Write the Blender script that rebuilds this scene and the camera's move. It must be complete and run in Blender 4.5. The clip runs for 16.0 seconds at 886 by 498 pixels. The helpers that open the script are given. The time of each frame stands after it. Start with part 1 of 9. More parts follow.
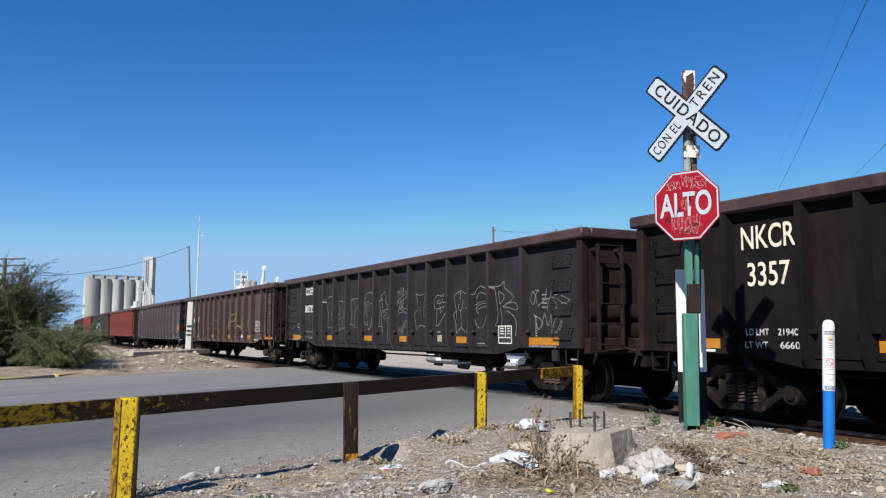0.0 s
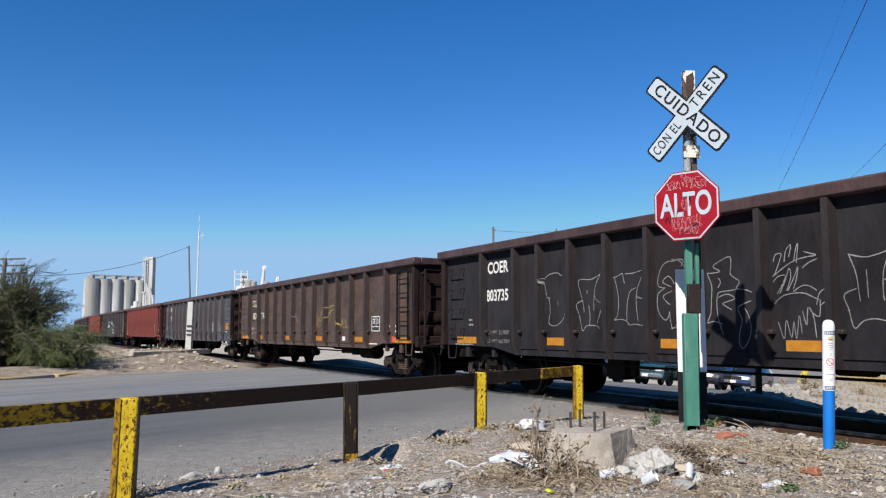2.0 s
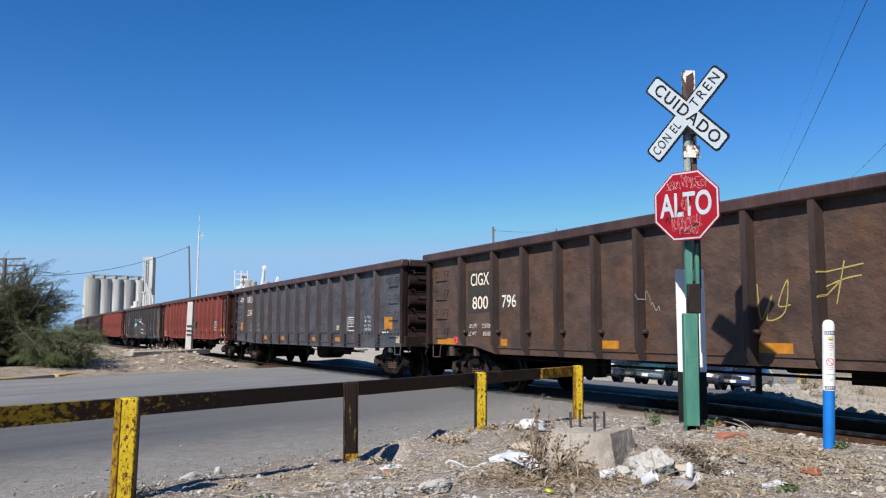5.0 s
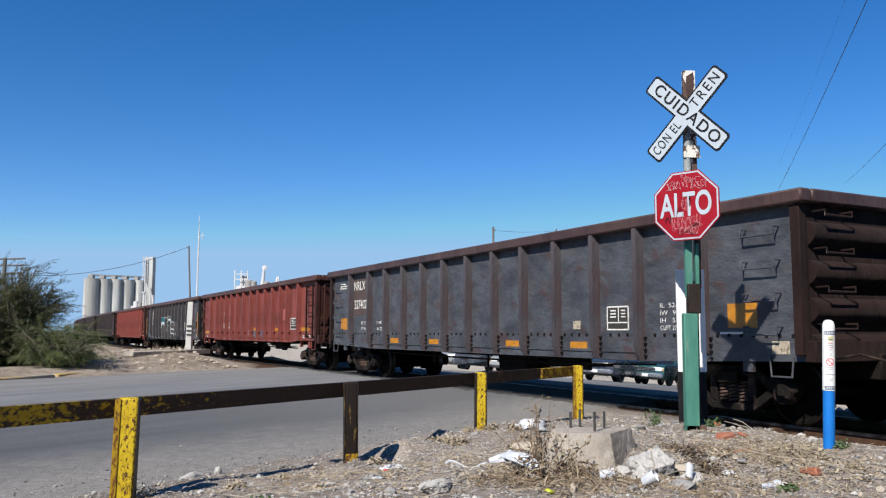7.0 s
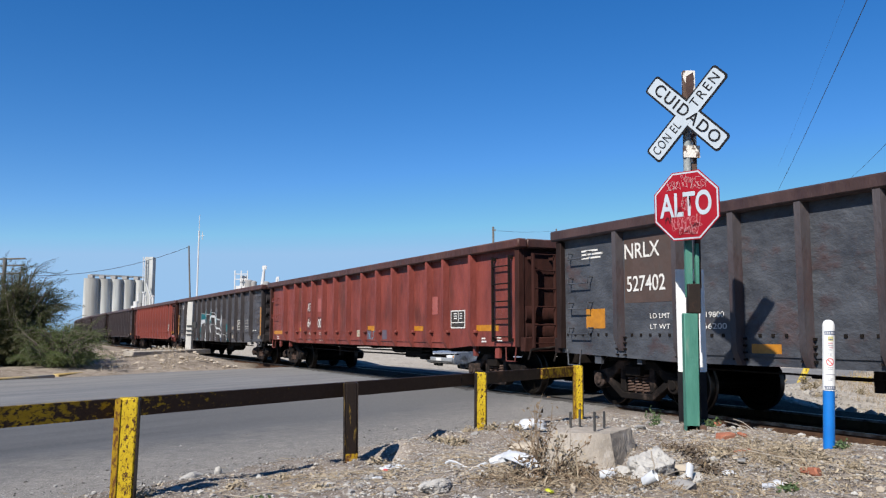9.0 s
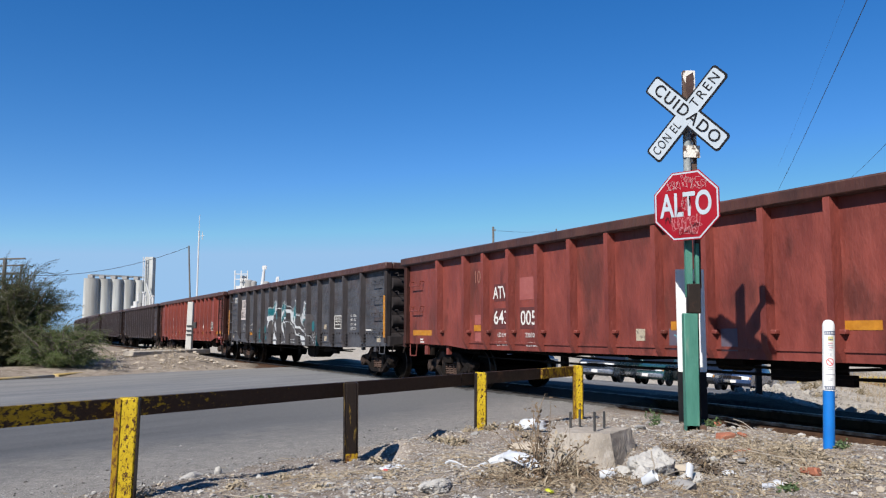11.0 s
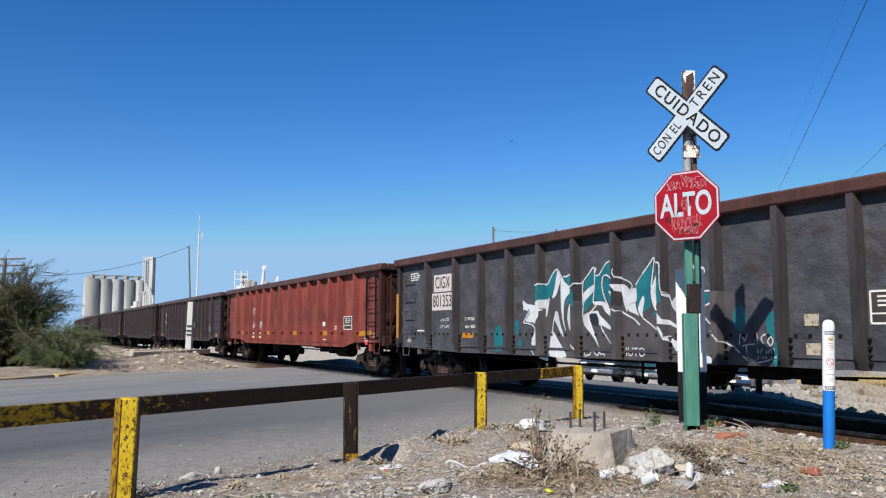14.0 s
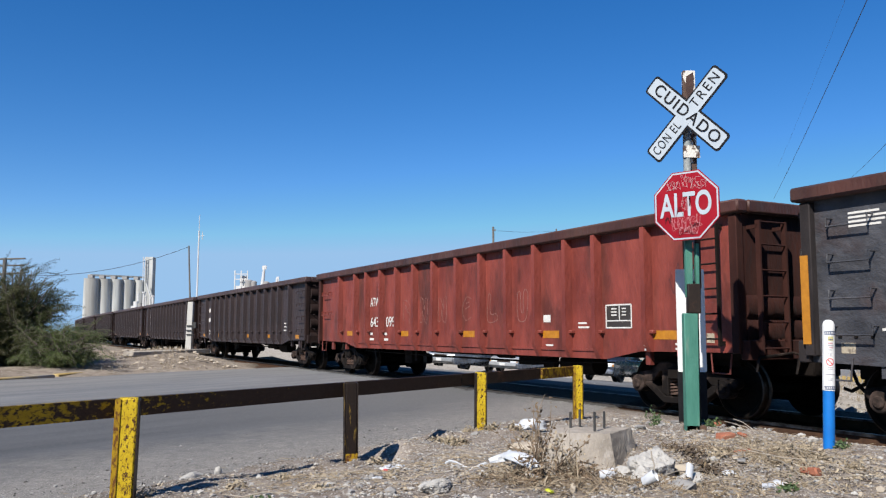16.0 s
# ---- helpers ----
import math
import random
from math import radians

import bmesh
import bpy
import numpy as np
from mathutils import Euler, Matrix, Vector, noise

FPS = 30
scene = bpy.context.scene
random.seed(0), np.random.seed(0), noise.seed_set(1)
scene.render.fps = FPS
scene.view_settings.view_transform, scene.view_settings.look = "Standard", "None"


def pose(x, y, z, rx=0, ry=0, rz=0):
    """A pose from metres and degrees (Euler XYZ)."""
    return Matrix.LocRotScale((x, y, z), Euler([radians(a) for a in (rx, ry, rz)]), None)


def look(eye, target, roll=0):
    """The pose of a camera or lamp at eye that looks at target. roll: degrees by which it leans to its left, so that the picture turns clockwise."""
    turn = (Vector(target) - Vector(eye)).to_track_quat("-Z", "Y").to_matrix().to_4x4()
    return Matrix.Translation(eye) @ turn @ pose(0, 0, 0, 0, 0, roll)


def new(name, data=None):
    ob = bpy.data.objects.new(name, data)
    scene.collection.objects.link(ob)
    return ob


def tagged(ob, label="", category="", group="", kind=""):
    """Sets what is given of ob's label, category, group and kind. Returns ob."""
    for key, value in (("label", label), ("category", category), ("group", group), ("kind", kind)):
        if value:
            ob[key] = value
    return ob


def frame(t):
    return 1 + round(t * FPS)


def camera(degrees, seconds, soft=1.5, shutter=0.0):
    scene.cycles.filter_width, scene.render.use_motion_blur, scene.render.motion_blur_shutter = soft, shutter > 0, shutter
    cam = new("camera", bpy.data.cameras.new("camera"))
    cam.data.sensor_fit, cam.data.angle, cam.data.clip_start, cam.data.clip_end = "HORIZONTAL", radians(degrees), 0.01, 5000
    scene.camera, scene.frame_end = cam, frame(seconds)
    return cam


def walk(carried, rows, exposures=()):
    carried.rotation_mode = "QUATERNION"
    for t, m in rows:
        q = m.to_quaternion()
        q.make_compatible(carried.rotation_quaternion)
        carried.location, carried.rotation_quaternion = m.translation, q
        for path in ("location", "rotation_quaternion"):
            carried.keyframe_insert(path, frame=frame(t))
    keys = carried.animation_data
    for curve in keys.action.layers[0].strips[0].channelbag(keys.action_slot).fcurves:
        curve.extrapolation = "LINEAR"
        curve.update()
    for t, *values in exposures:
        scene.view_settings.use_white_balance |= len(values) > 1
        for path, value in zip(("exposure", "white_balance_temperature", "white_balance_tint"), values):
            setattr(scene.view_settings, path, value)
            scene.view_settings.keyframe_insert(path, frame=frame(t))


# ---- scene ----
# ---- camera: it stands still beside the level crossing ----
cam = camera(56.87, 16.0, soft=1.25, shutter=0.0)
EYE = pose(0, 0, 1.22, 95.76, 0, 0)
walk(cam, [(0.0, EYE), (16.0, EYE)], exposures=[(0.0, 0.72, 6500, 10), (16.0, 0.72, 6500, 10)])

# ---- sky and sun ----
SUN_TRAVEL = Vector((0.372, 0.632, -0.679))
world = bpy.data.worlds.new("sky")
scene.world = world
world.use_nodes = True
wn = world.node_tree
sky = wn.nodes.new("ShaderNodeTexSky")
sky.sky_type = "NISHITA"
sky.sun_disc = False
sky.sun_elevation = math.asin(-SUN_TRAVEL.z)
sky.sun_rotation = math.atan2(-SUN_TRAVEL.x, -SUN_TRAVEL.y)
sky.altitude = 1200
sky.air_density, sky.dust_density, sky.ozone_density = 1.0, 0.0, 4.0
wn.nodes["Background"].inputs["Strength"].default_value = 0.0607
deep = wn.nodes.new("ShaderNodeHueSaturation")
deep.inputs["Hue"].default_value, deep.inputs["Saturation"].default_value, deep.inputs["Value"].default_value = 0.507, 1.32, 1.31
wn.links.new(sky.outputs[0], deep.inputs["Color"])
haze = wn.nodes.new("ShaderNodeMix")
haze.data_type, haze.blend_type = "RGBA", "DARKEN"
haze.inputs[0].default_value = 1.0
haze.inputs[7].default_value = (3.25, 5.45, 8.3, 1)
wn.links.new(deep.outputs[0], haze.inputs[6])
wn.links.new(haze.outputs[2], wn.nodes["Background"].inputs[0])
sun = new("sun", bpy.data.lights.new("sun", "SUN"))
sun.data.energy, sun.data.angle, sun.data.color = 4.8, radians(0.53), (1.0, 0.95, 0.88)
sun.matrix_world = look((-20, -30, 40), Vector((-20, -30, 40)) + SUN_TRAVEL)

# ---- plan: the track runs away to the far side along U; N is square to it ----
U = Vector((-0.47267, 0.88124, 0))
N = Vector((0.88124, 0.47267, 0))
CENTRE = 9.97          # distance of the track's middle line from the eye
SPEED = 5.62
CURVE_AT, RADIUS = 78.0, 1200.0
ROAD = Vector((0.585, 0.811, 0))     # along the road
ACROSS = Vector((-0.811, 0.585, 0))  # across it, to the far side


def on_track(s, d=CENTRE):
    """Place and heading (degrees) on the track, s metres along it: straight, then a wide bend."""
    if s <= CURVE_AT:
        p, a = U * s + N * d, 0.0
    else:
        a = (s - CURVE_AT) / RADIUS
        c = U * CURVE_AT + N * (CENTRE + RADIUS)
        p = c + (U * math.sin(a) - N * math.cos(a)) * (RADIUS + CENTRE - d)
    return p, -61.791 - math.degrees(a)


def smooth(a, b, x):
    t = min(1.0, max(0.0, (x - a) / (b - a)))
    return t * t * (3 - 2 * t)


def hump(x, y, cx, cy, r, h):
    return h * math.exp(-((x - cx) ** 2 + (y - cy) ** 2) / (r * r))


def drop(d):
    """How far the road falls away beyond the track."""
    k = min(40.0, max(0.0, d - 11.2))
    return 0.085 * k * k / (k + 1.0)


def ground_height(x, y):
    """The height of the bare ground; the top of the rails is 0."""
    q = -0.811 * x + 0.585 * y
    d = 0.88124 * x + 0.47267 * y
    near = smooth(6.4, 5.0, q) * smooth(8.3, 6.8, d)
    z = -0.06 - 0.05 * smooth(7.4, 8.2, d) * smooth(4.4, 3.4, q) + 0.035 * smooth(7.6, 8.7, d) * smooth(3.2, 4.0, q) * smooth(7.0, 6.0, q) + 0.07 * smooth(6.6, 5.4, q) * smooth(8.3, 6.9, d) + 0.19 * smooth(5.2, 3.0, q) * smooth(8.3, 6.6, d)
    if near > 0.001:
        z += near * (hump(x, y, 0.45, 9.2, 0.6, 0.10) + hump(x, y, -0.30, 8.3, 0.45, 0.08) + hump(x, y, -0.865, 7.72, 0.22, 0.07) - hump(x, y, -0.12, 8.92, 0.17, 0.16) + hump(x, y, -0.07, 9.33, 0.17, 0.12) - hump(x, y, 1.30, 6.80, 0.42, 0.10) - hump(x, y, -0.60, 8.04, 0.23, 0.25) - hump(x, y, -1.00, 7.72, 0.13, 0.16) + hump(x, y, -1.06, 7.52, 0.12, 0.08) + hump(x, y, -0.40, 8.50, 0.17, 0.08) - hump(x, y, 1.15, 6.25, 0.40, 0.09) - hump(x, y, -0.75, 8.15, 0.3, 0.05))
        z += near * (0.040 * noise.noise((x * 1.3, y * 1.3, 3.1)) + 0.044 * noise.noise((x * 3.1, y * 3.1, 7.7)) + 0.020 * noise.noise((x * 6.5, y * 6.5, 2.7)) + 0.018 * noise.noise((x * 10, y * 10, 1.7)))
    z -= drop(d) * smooth(4.8, 6.2, q) * smooth(28.5, 27.0, q) + 0.05 * smooth(6.5, 8.0, q) - 0.09 * smooth(22.0, 24.0, q)
    z -= 0.26 * smooth(8.86, 9.06, d) * smooth(11.9, 11.4, d) * max(smooth(5.9, 5.3, q), smooth(22.4, 23.4, q))
    z -= 1.1 * smooth(12.0, 14.5, d) * smooth(25.5, 28.5, q) * smooth(160, 90, math.hypot(x, y))
    beyond = smooth(12.4, 14.0, d) * smooth(5.2, 2.4, q)
    if beyond > 0.001:
        z += beyond * (-0.27 + 0.14 * noise.noise((x * 0.5, y * 0.5, 9.0)) + 0.07 * noise.noise((x * 1.9, y * 1.9, 4.0)))
    far = smooth(21.5, 24.0, q) * smooth(400, 60, math.hypot(x, y))
    if far > 0.001:
        clear = smooth(2.2, 3.6, abs(d - 9.97))
        z += far * clear * (0.14 + 0.12 * noise.noise((x * 0.22, y * 0.22, 2.0)) + 0.06 * noise.noise((x * 1.1, y * 1.1, 5.0)) + hump(x, y, -11.0, 33.5, 3.6, 0.42))
    return z


# ---- mesh building ----
class Geo:
    """Collects plain faces; made() turns them into a mesh."""

    def __init__(self):
        self.v, self.f = [], []

    def add(self, verts, faces):
        o = len(self.v)
        self.v += [tuple(p) for p in verts]
        self.f += [tuple(i + o for i in f) for f in faces]
        return self

    def box(self, c, s, m=None):
        x, y, z = (k / 2 for k in s)
        vs = [Vector((a * x, b * y, e * z)) for a in (-1, 1) for b in (-1, 1) for e in (-1, 1)]
        if m is not None:
            vs = [m @ p for p in vs]
        return self.add([p + Vector(c) for p in vs], [(0, 1, 3, 2), (4, 6, 7, 5), (0, 4, 5, 1), (2, 3, 7, 6), (0, 2, 6, 4), (1, 5, 7, 3)])

    def rod(self, a, b, r, seg=10, r2=None):
        a, b = Vector(a), Vector(b)
        r2 = r if r2 is None else r2
        m = (b - a).to_track_quat("Z", "Y").to_matrix()
        ring = [(math.cos(2 * math.pi * i / seg), math.sin(2 * math.pi * i / seg)) for i in range(seg)]
        vs = [a + m @ Vector((c * r, s * r, 0)) for c, s in ring] + [b + m @ Vector((c * r2, s * r2, 0)) for c, s in ring]
        fs = [(i, (i + 1) % seg, seg + (i + 1) % seg, seg + i) for i in range(seg)]
        return self.add(vs, fs + [tuple(reversed(range(seg))), tuple(range(seg, 2 * seg))])

    def tube(self, pts, r, seg=6):
        """One bent round bar through the points."""
        pts = [Vector(p) for p in pts]
        n, vs, fs = len(pts), [], []
        side = None
        for i, p in enumerate(pts):
            d = (pts[min(i + 1, n - 1)] - pts[max(i - 1, 0)]).normalized()
            if side is None:
                side = d.orthogonal().normalized()
            side = (side - d * side.dot(d)).normalized() if (side - d * side.dot(d)).length > 1e-4 else d.orthogonal().normalized()
            up = d.cross(side)
            a = (p - pts[i - 1]).normalized() if i else d
            k = 1 / max(0.5, a.dot(d))
            vs += [p + (side * math.cos(2 * math.pi * j / seg) + up * math.sin(2 * math.pi * j / seg)) * r * min(k, 1.4) for j in range(seg)]
        for i in range(n - 1):
            fs += [(i * seg + j, i * seg + (j + 1) % seg, (i + 1) * seg + (j + 1) % seg, (i + 1) * seg + j) for j in range(seg)]
        return self.add(vs, fs + [tuple(reversed(range(seg))), tuple(range((n - 1) * seg, n * seg))])

    def slab(self, outline, lo, hi, axis="y"):
        """An outline extruded along an axis: pairs are (x, z) for y, (y, z) for x, (x, y) for z."""
        put = {"y": lambda p, k: (p[0], k, p[1]), "x": lambda p, k: (k, p[0], p[1]), "z": lambda p, k: (p[0], p[1], k)}[axis]
        n = len(outline)
        vs = [put(p, lo) for p in outline] + [put(p, hi) for p in outline]
        fs = [tuple(range(n)), tuple(range(2 * n - 1, n - 1, -1))] + [(i, i + n, (i + 1) % n + n, (i + 1) % n) for i in range(n)]
        return self.add(vs, fs)

    def lathe(self, profile, seg=20, m=None):
        """A profile of (radius, height) turned about z."""
        vs, fs, k = [], [], len(profile)
        for i in range(seg):
            a = 2 * math.pi * i / seg
            for r, z in profile:
                p = Vector((r * math.cos(a), r * math.sin(a), z))
                vs.append(m @ p if m is not None else p)
        for i in range(seg):
            for j in range(k - 1):
                fs.append((i * k + j, ((i + 1) % seg) * k + j, ((i + 1) % seg) * k + j + 1, i * k + j + 1))
        return self.add(vs, fs)

    def made(self, name, bevel=0.0, flat=False):
        me = bpy.data.meshes.new(name)
        me.from_pydata(self.v, [], self.f)
        bm = bmesh.new()
        bm.from_mesh(me)
        if bevel:
            bmesh.ops.remove_doubles(bm, verts=bm.verts, dist=0.0002)
            bmesh.ops.bevel(bm, geom=[e for e in bm.edges if len(e.link_faces) == 2 and e.calc_face_angle(0) > 0.6], offset=bevel, segments=1, affect="EDGES", clamp_overlap=True)
        bmesh.ops.recalc_face_normals(bm, faces=bm.faces)
        bm.to_mesh(me)
        bm.free()
        if not flat:
            for p in me.polygons:
                p.use_smooth = True
            me.set_sharp_from_angle(angle=radians(38))
        return me


def part(name, geo, material, parent, label="", bevel=0.0, at=None):
    me = geo.made(name, bevel) if isinstance(geo, Geo) else geo
    if not me.materials:
        me.materials.append(material)
    ob = new(name, me)
    ob.parent = parent
    if at is not None:
        ob.matrix_basis = at
    return tagged(ob, label)


def thing(name, label, category, m=None, group="", geo=None, material=None, bevel=0.0, kind=""):
    """A top-level thing: a mesh of its own, or an Empty that carries its parts."""
    if geo is None:
        ob = new(name)
    else:
        me = geo.made(name, bevel) if isinstance(geo, Geo) else geo
        if not me.materials:
            me.materials.append(material)
        ob = new(name, me)
    if m is not None:
        ob.matrix_basis = m
    return tagged(ob, label, category, group, kind)


def words(text, height, bold=0.0, spacing=1.0):
    """Flat letters as a mesh in the xy plane, centred, with capitals of that height."""
    cu = bpy.data.curves.new("words", "FONT")
    cu.body, cu.align_x, cu.align_y, cu.size, cu.offset = text, "CENTER", "CENTER", height / 0.70, bold
    cu.space_character = spacing
    ob = bpy.data.objects.new("words", cu)
    scene.collection.objects.link(ob)
    me = bpy.data.meshes.new_from_object(ob)
    bpy.data.objects.remove(ob)
    bpy.data.curves.remove(cu)
    me.materials.clear()
    return me


# ---- materials ----
def mat(name, c1, c2, rough=0.6, metal=0.0, scale=3.0, bump=0.1, c3=None, scale2=0.6, cut=(0.52, 0.68), stretch=(1, 1, 1), vary=0.0, grain=60.0, spec=0.5, patch=1.0, c4=None, scale4=2.0, cut4=(0.58, 0.72)):
    """Two-scale paint: c1 and c2 mix by fine noise, c3 comes in worn or stained patches."""
    c1, c2, c3, c4 = (tuple(k * (0.68 if max(c) < 0.5 else 0.80) for k in c) if c else None for c in (c1, c2, c3, c4))
    m = bpy.data.materials.new(name)
    m.use_nodes = True
    t = m.node_tree
    b = t.nodes["Principled BSDF"]
    co = t.nodes.new("ShaderNodeTexCoord")
    mp = t.nodes.new("ShaderNodeMapping")
    mp.inputs["Scale"].default_value = stretch
    t.links.new(co.outputs["Object"], mp.inputs[0])

    def nz(s, d=5.0, src=mp):
        n = t.nodes.new("ShaderNodeTexNoise")
        n.inputs["Scale"].default_value, n.inputs["Detail"].default_value = s, d
        n.inputs["Roughness"].default_value = 0.62
        t.links.new(src.outputs[0], n.inputs["Vector"])
        return n.outputs["Fac"]

    def ramp(f, a, e):
        r = t.nodes.new("ShaderNodeMapRange")
        r.inputs[1].default_value, r.inputs[2].default_value = a, e
        t.links.new(f, r.inputs[0])
        return r.outputs[0]

    def mix(f, a, e):
        x = t.nodes.new("ShaderNodeMix")
        x.data_type = "RGBA"
        t.links.new(f, x.inputs[0])
        for k, val in ((6, a), (7, e)):
            if isinstance(val, tuple):
                x.inputs[k].default_value = (*val, 1)
            else:
                t.links.new(val, x.inputs[k])
        return x.outputs[2]
    col = mix(ramp(nz(scale), 0.35, 0.65), c1, c2)
    ro = ramp(nz(scale * 2.3), 0.2, 0.8)
    if c3:
        f = ramp(nz(scale2, 8.0), *cut)
        if patch < 1.0:
            k = t.nodes.new("ShaderNodeMath")
            k.operation = "MULTIPLY"
            k.inputs[1].default_value = patch
            t.links.new(f, k.inputs[0])
            f = k.outputs[0]
        col = mix(f, col, c3)
    if c4:
        col = mix(ramp(nz(scale4, 7.0), *cut4), col, c4)
    if vary:
        oi = t.nodes.new("ShaderNodeObjectInfo")
        hs = t.nodes.new("ShaderNodeHueSaturation")
        t.links.new(ramp(oi.outputs["Random"], 0, 1), hs.inputs["Value"])
        mr = hs.inputs["Value"].links[0].from_node
        mr.inputs[3].default_value, mr.inputs[4].default_value = 1 - vary, 1 + vary
        t.links.new(col, hs.inputs["Color"])
        col = hs.outputs[0]
    t.links.new(col, b.inputs["Base Color"])
    rr = t.nodes.new("ShaderNodeMapRange")
    rr.inputs[3].default_value, rr.inputs[4].default_value = max(0.04, rough - 0.13), min(1.0, rough + 0.13)
    t.links.new(ro, rr.inputs[0])
    t.links.new(rr.outputs[0], b.inputs["Roughness"])
    b.inputs["Metallic"].default_value = metal
    b.inputs["Specular IOR Level"].default_value = spec
    if bump:
        bp = t.nodes.new("ShaderNodeBump")
        bp.inputs["Strength"].default_value = bump
        bp.inputs["Distance"].default_value = 0.02
        t.links.new(nz(grain, 4.0), bp.inputs["Height"])
        t.links.new(bp.outputs[0], b.inputs["Normal"])
    return m


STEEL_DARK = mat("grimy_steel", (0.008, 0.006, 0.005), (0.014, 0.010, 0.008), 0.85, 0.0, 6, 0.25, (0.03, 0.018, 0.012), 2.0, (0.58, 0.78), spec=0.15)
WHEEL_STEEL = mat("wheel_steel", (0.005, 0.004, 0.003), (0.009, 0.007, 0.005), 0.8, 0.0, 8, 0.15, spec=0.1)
TREAD_STEEL = mat("polished_tread", (0.07, 0.055, 0.045), (0.13, 0.11, 0.10), 0.45, 1.0, 8, 0.02)
SPRING_STEEL = mat("dusty_spring", (0.08, 0.048, 0.038), (0.14, 0.09, 0.07), 0.8, 0.0, 9, 0.1, spec=0.2)
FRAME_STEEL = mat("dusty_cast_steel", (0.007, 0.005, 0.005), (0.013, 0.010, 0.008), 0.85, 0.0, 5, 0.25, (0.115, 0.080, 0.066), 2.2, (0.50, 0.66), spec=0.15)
RAIL_TOP = mat("worn_rail", (0.15, 0.145, 0.145), (0.24, 0.235, 0.23), 0.42, 1.0, 9, 0.02, (0.06, 0.045, 0.038), 5.0, (0.42, 0.58), (0.3, 1, 1))
RAIL_RUST = mat("rusty_rail", (0.065, 0.038, 0.026), (0.11, 0.062, 0.038), 0.9, 0.0, 9, 0.3, spec=0.05)
WHITE_PAINT = mat("white_paint", (0.72, 0.72, 0.69), (0.80, 0.80, 0.78), 0.5, 0, 6, 0.05, (0.50, 0.46, 0.40), 2.5, (0.6, 0.85))
STENCIL = mat("stencil_white", (0.62, 0.60, 0.55), (0.75, 0.73, 0.69), 0.6, 0, 14, 0.03, (0.28, 0.24, 0.20), 6.0, (0.56, 0.78))
STENCIL_CREAM = mat("stencil_cream", (0.74, 0.62, 0.46), (0.84, 0.76, 0.62), 0.6, 0, 14, 0.03, (0.35, 0.28, 0.20), 6.0, (0.56, 0.8))
REFLECT = mat("yellow_reflector", (0.44, 0.17, 0.009), (0.52, 0.215, 0.014), 0.45, 0, 10, 0.02, (0.26, 0.12, 0.03), 3.0, (0.55, 0.8))
RED_STICKER = mat("red_sticker", (0.70, 0.04, 0.05), (0.80, 0.08, 0.08), 0.4, 0, 10, 0.02)
YELLOW = mat("chipped_yellow_paint", (0.60, 0.42, 0.020), (0.70, 0.51, 0.032), 0.5, 0, 6, 0.12, (0.07, 0.030, 0.014), 9.0, (0.57, 0.62), (1, 1, 0.35))
YELLOW_WORN = mat("worn_yellow_and_black_paint", (0.030, 0.018, 0.012), (0.055, 0.030, 0.016), 0.6, 0, 5, 0.12, (0.33, 0.20, 0.015), 5.0, (0.55, 0.62), (0.7, 1, 1))
BLACK_PAINT = mat("black_paint", (0.020, 0.014, 0.011), (0.038, 0.026, 0.019), 0.55, 0, 6, 0.12, (0.12, 0.062, 0.034), 4.0, (0.55, 0.75), spec=0.2)
BLACK_LETTER = mat("black_letter", (0.010, 0.010, 0.012), (0.018, 0.018, 0.020), 0.6, 0, 9, 0.02, spec=0.12)
CONCRETE = mat("weathered_concrete", (0.42, 0.37, 0.30), (0.52, 0.47, 0.40), 0.9, 0, 5, 0.5, (0.30, 0.26, 0.21), 1.5, (0.5, 0.75), grain=40)
